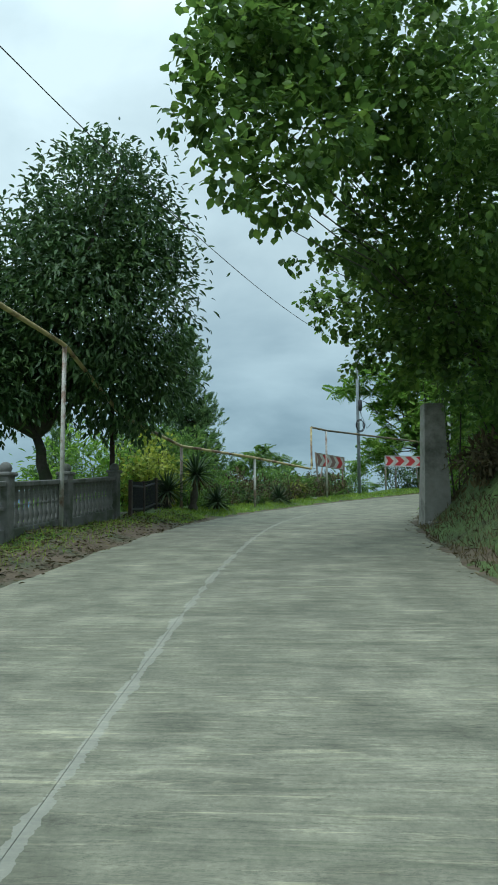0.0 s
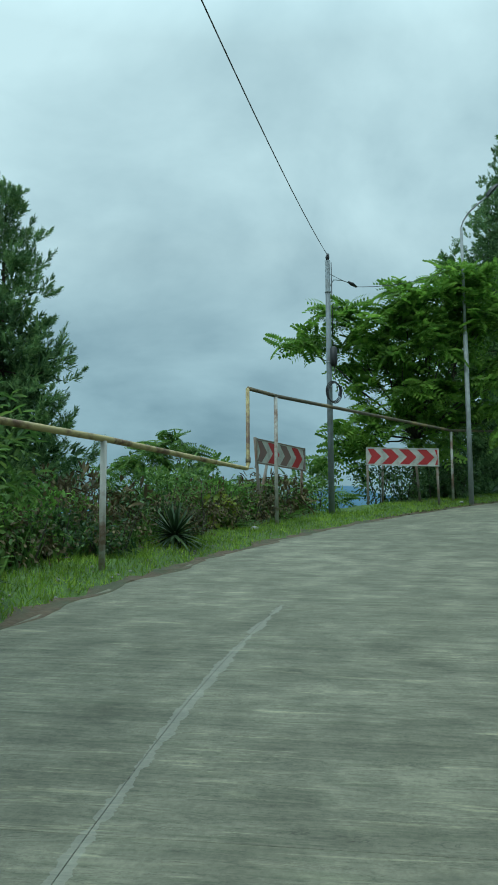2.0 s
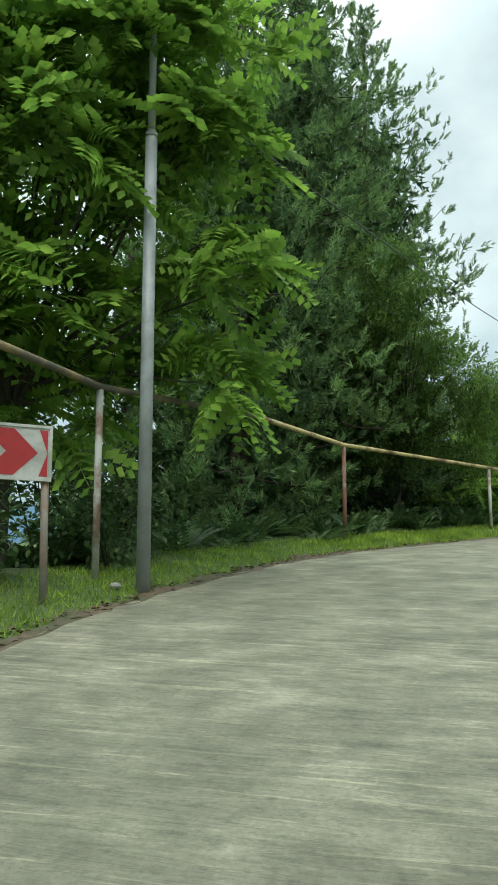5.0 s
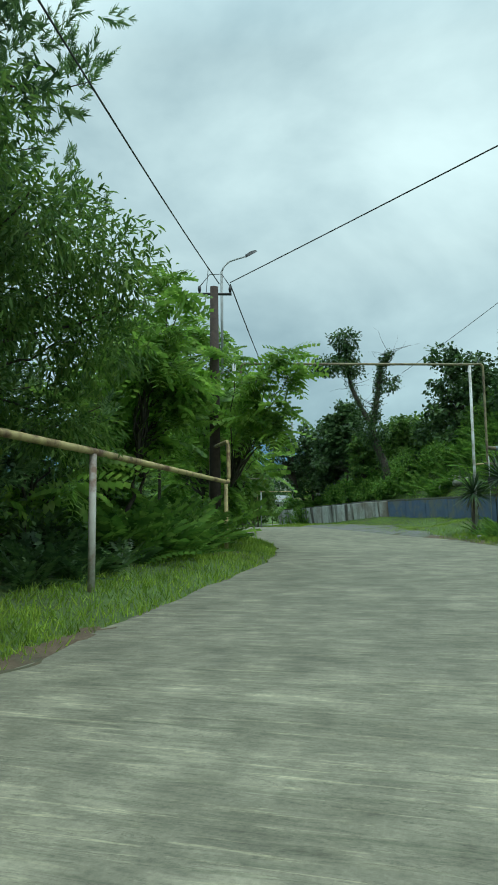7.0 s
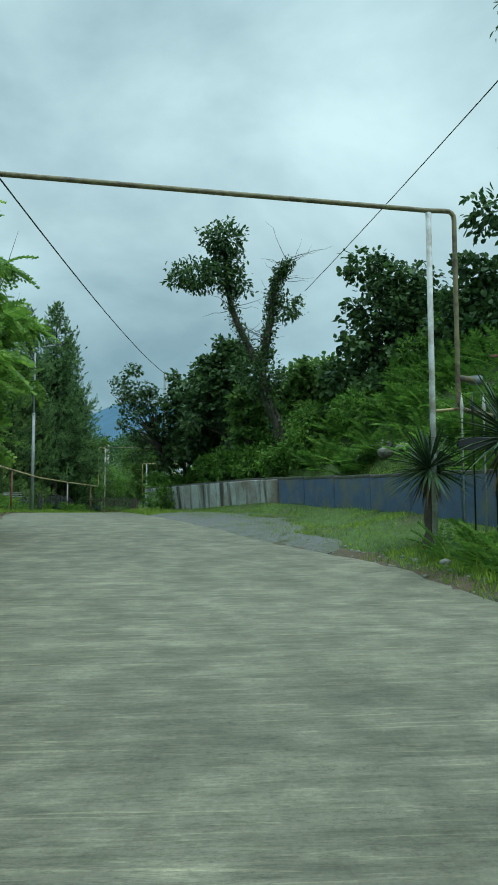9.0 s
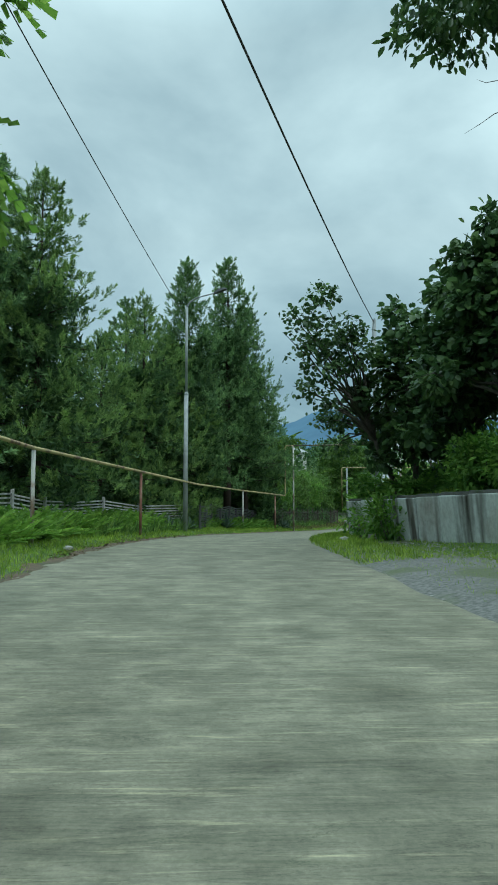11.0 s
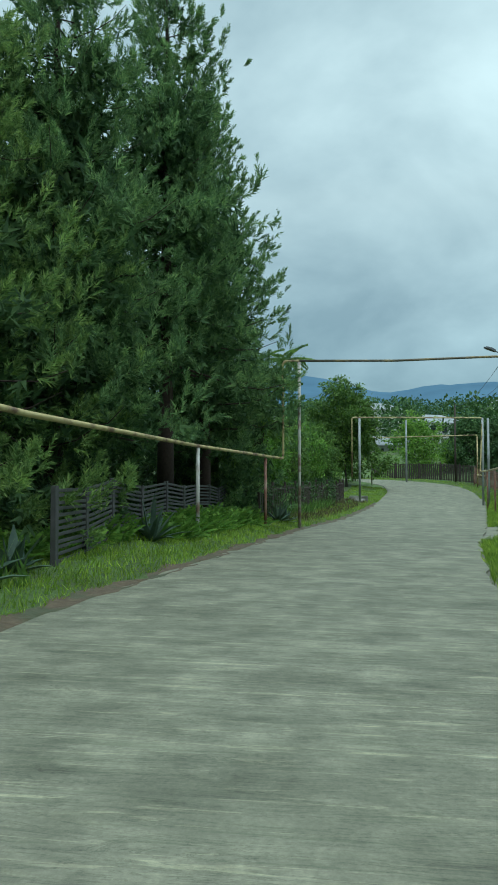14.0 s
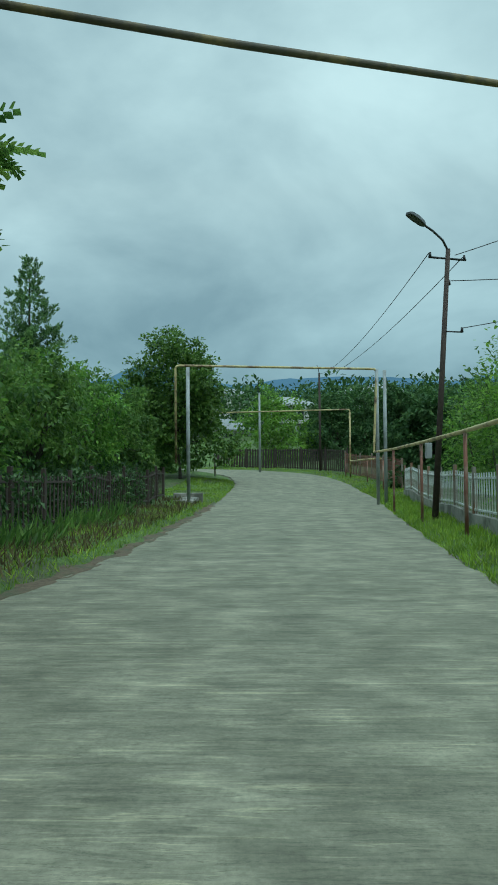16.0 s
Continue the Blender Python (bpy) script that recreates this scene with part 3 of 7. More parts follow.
# leaf shapes, one metre long
OVAL = (np.array([(0, 0, 0), (0.28, -0.21, 0.05), (0.64, -0.23, 0.03), (1, 0, -0.10), (0.64, 0.23, 0.03), (0.28, 0.21, 0.05)]), [(0, 1, 2, 3), (0, 3, 4, 5)])
LONG = (np.array([(0, 0, 0), (0.3, -0.13, 0.04), (0.65, -0.13, 0.0), (1, 0, -0.18), (0.65, 0.13, 0.0), (0.3, 0.13, 0.04)]), [(0, 1, 2, 3), (0, 3, 4, 5)])
LAUREL = (np.array([(0, 0, 0), (0.3, -0.17, 0.05), (0.66, -0.16, 0.0), (1, 0, -0.2), (0.66, 0.16, 0.0), (0.3, 0.17, 0.05)]), [(0, 1, 2, 3), (0, 3, 4, 5)])
ROUND = (OVAL[0] * np.array([1, 1.55, 1]), OVAL[1])
FAR = (np.array([(0, 0, 0), (0.5, -0.3, 0.06), (1, 0, -0.08), (0.5, 0.3, 0.06)]), [(0, 1, 2, 3)])


def pinnate(pairs, leaflet, width, droop):
    v, f = [], []
    for k in range(pairs):
        u = 0.14 + 0.86 * k / (pairs - 1)
        z = -droop * u * u
        ln = leaflet * (0.55 + 0.9 * math.sin(math.pi * min(1, 0.25 + 0.7 * u)) * 0.5)
        for sgn in (-1, 1):
            o = len(v)
            tip = (u + 0.35 * ln, sgn * ln, z - 0.35 * ln)
            mid = (u + 0.17 * ln, sgn * ln * 0.5, z - 0.1 * ln)
            v += [(u, 0, z), (mid[0] - width, mid[1], mid[2]), tip, (mid[0] + width, mid[1], mid[2])]
            f.append((o, o + 1, o + 2, o + 3))
    o = len(v)
    v += [(0, -0.008, 0), (0, 0.008, 0), (1, 0.004, -droop), (1, -0.004, -droop)]
    f.append((o, o + 1, o + 2, o + 3))
    return np.array(v), f


PINNATE = pinnate(7, 0.30, 0.095, 0.42)
FERN = pinnate(10, 0.27, 0.05, 0.35)


def spray(n, width, seed):
    """A curving shoot set all round with fine needles that point forward."""
    v, f = [], []
    r = np.random.default_rng(seed)
    for k in range(n):
        a = k * 2.4 + r.uniform(-0.3, 0.3)
        u = 0.05 + 0.8 * k / n
        q = r.uniform(0.24, 0.40) * (1.15 - 0.5 * u)
        spread = 0.55 + 0.25 * (1 - u)
        d = np.array([q, math.cos(a) * spread * q, math.sin(a) * spread * q])
        base = np.array([u * 0.72, 0, 0.22 * u * u])
        side = np.cross(d, r.normal(size=3))
        side = side / np.linalg.norm(side) * width
        o = len(v)
        v += [base - side, base + side, base + d]
        f.append((o, o + 1, o + 2))
    return np.array(v), f


SPRAY = spray(11, 0.040, 3)
COARSE = spray(7, 0.065, 5)


def blob_points(blobs, n, clump, shell=0.45):
    """Leaf places in clumps, mostly in the outer part of the blobs, and the way out of the crown at each."""
    vol = np.array([b[3] * b[4] * b[5] for b in blobs])
    per = rng.choice(len(blobs), n // clump + 1, p=vol ** 0.72 / (vol ** 0.72).sum())
    c = np.array([b[:3] for b in blobs])[per]
    r = np.array([b[3:] for b in blobs])[per]
    d = unit(rng.normal(size=(len(per), 3)))
    rad = rng.uniform(shell ** 3, 1, len(per)) ** (1 / 3)
    rad = rad * rng.uniform(0.86, 1.12, len(per))
    centre = c + d * r * rad[:, None]
    out = unit(d / r)
    spread = 0.07 * np.minimum(r.min(1), 3.0) + 0.09
    pos = np.repeat(centre, clump, 0) + rng.normal(size=(len(per) * clump, 3)) * np.repeat(spread, clump)[:, None] * np.array([1, 1, 0.75])
    return pos[:n], np.repeat(out, clump, 0)[:n], centre


def limbs(base, top_list, r0, arm=0.55, wob=0.05):
    """A tapered trunk and limbs reaching into the crown."""
    base = np.array(base, float)
    pieces = []
    tops = [np.array(t, float) for t in top_list]
    mean = np.mean(tops, axis=0)
    fork = base + (mean - base) * np.array([0.35, 0.35, 0.45])
    u = np.linspace(0, 1, 8)[:, None]
    tr = base + (fork - base) * u + rng.normal(size=(8, 3)) * wob * np.array([1, 1, 0]) * u
    trunk = tube(tr, r0 * (1.25 - 0.65 * u[:, 0] + 0.3 * (1 - u[:, 0]) ** 6), 9)
    for t in tops:
        u = np.linspace(0, 1, 8)[:, None]
        p = tr[-1] + (t - tr[-1]) * u + rng.normal(size=(8, 3)) * wob * 1.3 * (u * (1 - u) * 4)
        p[:, 2] += 0.25 * np.sin(u[:, 0] * np.pi)
        pieces.append(tube(p, r0 * arm * (1 - 0.85 * u[:, 0]), 6))
    return trunk, pieces


def broad_tree(name, at, blobs, n, size, leaf, lmat, label, r0=0.16, bark=None, clump=14, shell=0.45, group="", droop=0.35, category="tree", arm=0.55):
    """blobs are given in world places: x, y, z, rx, ry, rz."""
    base = (at[0], at[1], ground_at(at[0], at[1]) - 0.08)
    ob = thing(name, base, label, category, group)
    loc = [(b[0] - base[0], b[1] - base[1], b[2] - base[2], *b[3:]) for b in blobs]
    pos, out, centres = blob_points(loc, n, clump, shell)
    tops = [b[:3] for b in loc]
    extra = centres[:: max(1, len(centres) // 14)][:14]
    tr, arms = limbs((0, 0, 0), tops + [tuple(e) for e in extra], r0, arm)
    add_part("trunk", mesh_from("trunk", *tr, bark or M_BARK, True), ob)
    for v, f in arms:
        add_part("limb", mesh_from("limb", v, f, bark or M_BARK, True), ob)
    if leaf is PINNATE:  # whorls of long leaves round the ends of the shoots
        turn = np.arange(len(pos)) * (2 * np.pi / clump) + np.repeat(rng.uniform(0, 6.28, len(centres)), clump)[:len(pos)] + rng.normal(size=len(pos)) * 0.25
        pos = np.repeat(centres, clump, 0)[:len(pos)] + rng.normal(size=pos.shape) * 0.05
        axis = unit(np.stack([np.cos(turn), np.sin(turn), rng.uniform(-0.75, 0.6, len(pos))], 1) + out * 0.45)
        up = unit(np.array([0, 0, 1.0]) + out * 0.5 + rng.normal(size=pos.shape) * 0.5)
    else:
        axis = unit(out + rng.normal(size=pos.shape) * 0.75 - np.array([0, 0, droop]))
        up = unit(np.array([0, 0, 1.0]) + out * 0.3 + rng.normal(size=pos.shape) * 0.45)
    sz = size * rng.uniform(0.65, 1.25, len(pos))
    add_part("crown", scatter_mesh("crown", *leaf, pos, axis, up, sz, lmat), ob)
    return ob


def conifer(name, height, radius, n_branch, label, seed, bare=0.06, mat=None, fine=True):
    """Whorls of branches that end in upturned plumes; each plume is a cloud of needle shoots."""
    r = np.random.default_rng(seed)
    ob = thing(name, (0, 0, 0), label, "conifer", "")
    t = np.linspace(0, 1, 8)[:, None]
    add_part("trunk", mesh_from("trunk", *tube(np.array([[0, 0, height * 0.97]]) * t, 0.016 * height * (1 - 0.93 * t[:, 0]), 9), M_BARK_R, True), ob)
    per = 12 if fine else 9
    P_, A_, Z_, F_, G_, arms = [], [], [], [], [], []
    u = np.linspace(0, 1, 6)
    for k in range(n_branch):
        h = bare + (0.99 - bare) * ((k + r.uniform(0, 1)) / n_branch) ** 0.93
        a = k * 2.4 + r.uniform(-0.5, 0.5)
        ln = radius * (0.06 + 0.94 * min(1.0, 1.5 * (1 - h)) ** 0.88) * r.uniform(0.62, 1.12) * (1 + 0.18 * math.sin(h * 21 + seed + a))
        ln = min(ln, radius * (1.0 if h < 0.4 else 1.28 - 0.72 * h)) * (1.0 if h < 0.8 else 1.0 - 1.6 * (h - 0.8))
        lift = r.uniform(-0.1, 0.3) - 0.25 * (1 - h)
        out = np.array([math.cos(a), math.sin(a), 0])
        p = out * (ln * u)[:, None]
        p[:, 2] = h * height + ln * (lift * u - 0.22 * u ** 2 + 0.30 * u ** 4)
        if k % (2 if fine else 4) == 0 and ln > 0.5:
            arms.append((p, 0.03 * (1 - h) + 0.012))
        nc = int(3 + (5.6 if h < 0.72 else 8.0) * ln / radius)
        start = 0.38
        for j in range(nc):
            w = start + (1 - start) * (j + r.uniform(0, 1)) / nc
            c = np.array([np.interp(w, u, p[:, i]) for i in range(3)]) + r.normal(size=3) * np.array([0.26, 0.26, 0.12]) * (0.3 + ln / 3)
            big = r.uniform(0.32, 0.62) * (0.6 + 0.45 * min(1, ln / 2))
            tip = unit(out * r.uniform(0.35, 1.0) + r.normal(size=3) * 0.35 + np.array([0, 0, 0.30 + 0.45 * h]))
            v_ = r.uniform(0, 1, (per, 1)) ** 0.8
            side = unit(np.cross(tip, r.normal(size=(per, 3))))
            P_.append(c + tip * big * v_ + np.array([0, 0, 0.25]) * big * v_ ** 2 + side * 0.10 * big * (1 - v_))
            A_.append(unit(tip * (0.55 + 0.6 * v_) + side * 0.75 * (1.1 - 0.8 * v_) + np.array([0, 0, 0.25])))
            Z_.append(r.uniform(0.27, 0.42, per) * (1.15 - 0.45 * v_[:, 0]) * (0.8 + 0.3 * (1 - h)))
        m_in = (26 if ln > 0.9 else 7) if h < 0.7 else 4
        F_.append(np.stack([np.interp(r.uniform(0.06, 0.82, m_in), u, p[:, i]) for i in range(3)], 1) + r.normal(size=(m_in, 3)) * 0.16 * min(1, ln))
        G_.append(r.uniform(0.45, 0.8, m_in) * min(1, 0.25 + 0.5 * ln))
    P_.append(np.column_stack([r.normal(size=(14, 2)) * 0.05, np.linspace(0.91, 1.005, 14) * height]))
    A_.append(unit(r.normal(size=(14, 3)) * 0.35 + np.array([0, 0, 1.0])))
    Z_.append(np.linspace(0.34, 0.22, 14))
    for p, q in arms:
        add_part("limb", mesh_from("limb", *tube(p, q * (1 - 0.8 * u), 5, False), M_BARK_R, True), ob)
    p, d, z = np.vstack(P_), np.vstack(A_), np.concatenate(Z_)
    if not fine:
        z = z * 1.35
    add_part("crown", scatter_mesh("crown", *(SPRAY if fine else COARSE), p, d, unit(np.array([0, 0, 1.0]) + r.normal(size=p.shape) * 0.4), z, mat or L_CONIFER), ob)
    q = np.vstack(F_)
    add_part("inner_foliage", scatter_mesh("inner_foliage", *COARSE, q, unit(r.normal(size=q.shape)), unit(r.normal(size=q.shape)), np.concatenate(G_), L_INNER_SHADE), ob, "filler foliage near the trunk, coloured dark for shade")
    return ob


def cluster(name, places, n, size, leaf, lmat, label, category, group="", spread=0.5, height=0.6, kind=""):
    """A bush: leaves round several stems at the given x, y, radius, height."""
    x0, y0 = places[0][0], places[0][1]
    base = (x0, y0, ground_at(x0, y0) - 0.03)
    ob = thing(name, base, label, category, group, kind)
    blobs, stems = [], []
    for x, y, r, h in places:
        g = ground_at(x, y) - base[2]
        blobs.append((x - x0, y - y0, g + h * 0.5, r, r, h * 0.56))
        for k in range(4):
            a = rng.uniform(0, 6.28)
            u = np.linspace(0, 1, 5)[:, None]
            tip = np.array([x - x0 + math.cos(a) * r * 0.6, y - y0 + math.sin(a) * r * 0.6, g + h * 0.85])
            root = np.array([x - x0 + math.cos(a) * r * 0.12, y - y0 + math.sin(a) * r * 0.12, g - 0.15])
            stems.append(tube(root + (tip - root) * u, 0.02 * (1 - 0.7 * u[:, 0]), 5))
    n = int(n * (1.0 if leaf is PINNATE or leaf is FERN else 1.8))
    pos, out, _ = blob_points(blobs, n, 10, 0.25)
    for v, f in stems:
        add_part("stem", mesh_from("stem", v, f, M_BARK), ob)
    axis = unit(out + rng.normal(size=pos.shape) * 0.7 + np.array([0, 0, -0.15]))
    up = unit(np.array([0, 0, 1.0]) + out * 0.3 + rng.normal(size=pos.shape) * 0.4)
    add_part("foliage", scatter_mesh("foliage", *leaf, pos, axis, up, size * rng.uniform(0.6, 1.3, len(pos)), lmat), ob)
    return ob


# ---------------------------------------------------------------- ground, road
def stretch(lo, hi, step, ends):
    core = list(np.arange(lo, hi + 0.01, step))
    outer = [60, 130, 260, 520, 1100, 2200, 4200]
    return np.array([lo - e for e in outer[::-1]] + [lo - 25, lo - 8] + core + [hi + 8, hi + 25] + [hi + e for e in outer])


gx, gy = stretch(-26, 150, 0.75, 0), stretch(-32, 118, 0.75, 0)
XX, YY = np.meshgrid(gx, gy)
ZZ = gz(XX.ravel(), YY.ravel())
nx, ny = len(gx), len(gy)
ids = np.arange(nx * ny).reshape(ny, nx)
quads = np.stack([ids[:-1, :-1], ids[:-1, 1:], ids[1:, 1:], ids[1:, :-1]], -1).reshape(-1, 4)
gme = bpy.data.meshes.new("ground")
gme.from_pydata(np.stack([XX.ravel(), YY.ravel(), ZZ], 1).tolist(), [], quads.tolist())
gme.materials.append(M_GROUND)
gme.shade_smooth()
tagged(new("ground", gme), "rough grassy ground with bare brown soil", "ground", "", "structure")


def strip(s0, s1, lat0, lat1, lift, thick, step=0.75, cols=8, uv=True):
    """A slab that follows the road between two offsets (numbers or functions of s)."""
    n = max(2, int(round((s1 - s0) / step)) + 1)
    s = np.linspace(s0, s1, n)
    a = lat0(s) if callable(lat0) else np.full(n, lat0)
    b = lat1(s) if callable(lat1) else np.full(n, lat1)
    v, uvs = [], []
    for i in range(n):
        for k in range(cols + 1):
            lat = a[i] + (b[i] - a[i]) * k / cols
            x, y = sp(s[i], lat)
            v.append((x, y, at_s(s[i])[2] + lift))
            uvs.append((lat, s[i]))
    top = len(v)
    v += [(x, y, z - thick) for x, y, z in v]
    uvs += uvs
    w = cols + 1
    f = []
    for i in range(n - 1):
        for k in range(cols):
            f.append((i * w + k, i * w + k + 1, (i + 1) * w + k + 1, (i + 1) * w + k))
    ring = [k for k in range(w)] + [i * w + cols for i in range(1, n)] + [(n - 1) * w + k for k in range(cols - 1, -1, -1)] + [i * w for i in range(n - 2, 0, -1)]
    for p, q in zip(ring, ring[1:] + ring[:1]):
        f.append((p, p + top, q + top, q))
    return v, f, uvs


def strip_mesh(name, mat, *a, **k):
    v, f, uvs = strip(*a, **k)
    me = mesh_from(name, v, f, mat)
    lay = me.uv_layers.new(name="UVMap")
    vi = np.empty(len(me.loops), np.int32)
    me.loops.foreach_get("vertex_index", vi)
    lay.data.foreach_set("uv", np.array(uvs, np.float32)[vi].ravel())
    return me

# the road: a bed, and concrete slabs cast on it
def ragged_l(s):
    return edge_l(s) + 0.05 * np.sin(s * 2.1) + 0.04 * np.sin(s * 5.3 + 1)


def ragged_r(s):
    return edge_r(s) + 0.05 * np.sin(s * 1.8 + 2) + 0.04 * np.sin(s * 4.7)


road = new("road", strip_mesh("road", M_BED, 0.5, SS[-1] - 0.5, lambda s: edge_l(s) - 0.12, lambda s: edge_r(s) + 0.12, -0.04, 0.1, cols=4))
tagged(road, "grey brushed concrete village road with worn edges", "road", "", "structure")
cuts = [1.0, 12, 22, 30, 36, 42, 48, 52.5] + list(np.arange(59, SS[-1] - 2, 6.5)) + [SS[-1] - 1]
for a, b in zip(cuts, cuts[1:]):
    if b <= 52.6:  # two lanes cast side by side, with a chipped joint between them
        lanes = [(ragged_l, lambda s: -0.9935 + 0.006 * np.sin(s * 2)), (lambda s: -0.990 + 0.006 * np.sin(s * 2), ragged_r)]
    else:
        lanes = [(ragged_l, ragged_r)]
    for p, q in lanes:
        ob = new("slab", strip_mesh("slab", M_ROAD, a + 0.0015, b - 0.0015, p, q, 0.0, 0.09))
        ob.parent = road

def yard_rim(s):
    return np.interp(s, [99, 102, 105, 109, 116, 121], [0.4, 1.2, 2.5, 2.7, 1.4, 0.5]) + 0.2 * np.sin(s * 1.9) + 0.12 * np.sin(s * 4.3 + 1)


tagged(new("gravel_yard", strip_mesh("gravel_yard", M_GRAVEL, 99.0, 121.0, lambda s: edge_r(s) - 0.02, lambda s: edge_r(s) + yard_rim(s), 0.0, 0.12, cols=8)), "trodden grey gravel yard beside the road", "gravel", "", "structure")
gy_me = bpy.data.objects["gravel_yard"].data
for v in gy_me.vertices:
    g = ground_at(v.co.x, v.co.y)
    half = len(gy_me.vertices) // 2
    v.co.z = (v.co.z - 0.02 if v.index % 9 == 0 else g - 0.01 if v.index % 9 == 8 else max(v.co.z, g + 0.035)) if v.index < half else v.co.z - 0.1
tagged(new("driveway", strip_mesh("driveway", M_ROAD, 142.3, 148.3, lambda s: edge_r(s) + 0.03, lambda s: edge_r(s) + 2.6, 0.015, 0.12)), "pale concrete driveway joining the road", "driveway", "", "structure")


# ---------------------------------------------------------------- gas pipes
def post(parent, x, y, top, r=0.035, mat=None, lean=(0, 0), label=""):
    g = ground_at(x, y)
    return tube_part("post", [(x - lean[0], y - lean[1], g - 0.25), (x, y, top)], r, mat or M_POST_G, parent, label, 10)


def rounded(pts, r=0.16):
    """Corners of a pipe run drawn as bends."""
    p = [np.array(q, float) for q in pts]
    out = [p[0]]
    for a, b, c in zip(p, p[1:], p[2:]):
        d0, d1 = unit(a - b), unit(c - b)
        if float(d0 @ d1) < -0.96:
            out.append(b)
            continue
        for u in np.linspace(0, 1, 5):
            out.append((b + d0 * r) * (1 - u) ** 2 + 2 * u * (1 - u) * b + (b + d1 * r) * u ** 2)
    out.append(p[-1])
    return out


def pipe(name, pts, label, mat, r=0.045, rusty=()):
    ob = thing(name, (0, 0, 0), label, "gas pipe", "gas pipes along the road")
    cut = sorted({0, len(pts) - 1, *rusty})
    for a, b in zip(cut, cut[1:]):
        worn = len(rusty) == 2 and rusty[0] <= a < rusty[1]
        tube_part("pipe", rounded(pts[a:b + 1]), r, M_PIPE_D if worn else mat, ob, "rusty brown stretch of pipe" if worn else "", 10)
    return ob


# first run: along the outside of the climb
def on(s, lat, z):
    return (*sp(s, lat), z)


g1 = pipe("gas_pipe", [on(20, -4.8, 3.4), on(34, -4.75, 4.5), (-3.7, 13.87, 4.75), (-3.1, 17.0, 3.75), (-2.05, 21.2, 3.42), (0.2, 24.9, 3.36), (2.78, 31.2, 3.36), (2.8, 31.4, 5.26), (3.55, 31.87, 5.16), (10.44, 38.3, 5.14), (14.0, 40.3, 5.35), (17.14, 41.79, 5.21), (23.3, 43.1, 5.11), (30.1, 45.4, 5.12), (30.12, 45.42, 6.05), (31.2, 46.6, 6.05), (31.25, 46.65, 4.0)],
          "yellow and rusty gas pipe carried on thin posts beside the road", M_PIPE_Y, rusty=(7, 10))
for (x, y, t), mt in zip([(-3.7, 13.87, 4.72), (-2.05, 21.2, 3.4), (0.2, 24.9, 3.33), (3.52, 31.85, 5.13), (10.44, 38.3, 5.1), (17.14, 41.79, 5.17), (23.3, 43.1, 5.08), (30.3, 45.6, 5.12)], [M_POST_W, M_POST_G, M_POST_W, M_POST_W, M_POST_W, M_POST_R, M_POST_W, M_PIPE_Y]):
    post(g1, x, y, t, 0.045, mt)
tube_part("clamp", [(2.785, 31.21, 3.5), (2.79, 31.25, 3.62)], 0.06, M_PIPE_D, g1)

# the run that crosses the road by the palms
g2 = pipe("gas_pipe", [(37.0, 49.2, 4.2), (37.0, 49.2, 9.62), (41.72, 42.66, 9.68), (41.98, 42.26, 9.7), (41.98, 42.26, 6.2), (42.9, 41.6, 6.1)], "weathered yellow gas pipe arching high over the road, coloured dark as backlit", M_PIPE_BACKLIT, 0.042)
post(g2, 41.72, 42.66, 9.64, 0.05, M_WHITE, label="white pipe post")
post(g2, 36.8, 49.35, 9.6, 0.055, M_WHITE, label="white pipe post")
tube_part("brace", [(41.72, 42.66, 6.15), (41.98, 42.26, 6.2)], 0.025, M_PIPE_Y, g2)
tube_part("valve", [(42.3, 42.0, 6.72), (42.0, 42.26, 6.74)], 0.06, M_PIPE_D, g2, "small rusty valve")
tube_part("valve_wheel", [(42.32, 41.99, 6.66), (42.32, 41.99, 6.80)], 0.11, M_STEEL, g2)

# third run: on posts along the level gardens, and over the road again
g3 = pipe("gas_pipe", [(36.9, 49.5, 5.6), (43.5, 54.9, 6.1), (50.4, 61.5, 6.2), (57.2, 65.7, 6.06), (64.0, 69.6, 5.86), (71.2, 73.1, 5.74), (77.92, 75.2, 5.55), (77.95, 75.22, 8.74), (78.2, 74.75, 8.74), (80.4, 72.4, 8.8), (83.1, 69.75, 9.04), (83.1, 69.75, 5.4)], "pale yellow gas pipe on posts, crossing over the road", M_PIPE_Y, 0.04, rusty=(8, 11))
for (x, y, t), mt in zip([(43.5, 54.9, 6.06), (50.4, 61.5, 6.16), (57.2, 65.7, 6.02), (71.2, 73.1, 5.7), (76.2, 74.7, 5.55)], [M_POST_W, M_POST_W, M_POST_R, M_POST_W, M_POST_R]):
    post(g3, x, y, t, 0.045, mt)
post(g3, 78.2, 74.75, 8.7, 0.05, M_POST_W)
post(g3, 83.1, 69.75, 8.98, 0.05, M_POST_W)

# fourth run: low pipe on the other side, then the far gate
g4 = pipe("gas_pipe", [(83.1, 69.75, 5.38), (85.0, 70.2, 5.36), (88.93, 71.42, 5.31), (93.2, 73.1, 5.2), (97.4, 74.8, 5.1), (101.1, 76.4, 5.05), (101.3, 76.3, 8.3), (97.33, 82.5, 8.36), (97.1, 82.9, 8.36), (97.1, 82.9, 4.7)], "thin ochre gas pipe on rusty posts and a tall gate", M_PIPE_Y)
for x, y, t in [(85.0, 70.2, 5.33), (88.93, 71.42, 5.28), (93.2, 73.1, 5.17), (97.4, 74.8, 5.07)]:
    post(g4, x, y, t, 0.04, M_POST_R)
for x, y in [(97.33, 82.5), (101.3, 76.3), (101.75, 76.1)]:
    post(g4, x, y, 8.3, 0.07, M_ALU, label="pale pipe post")
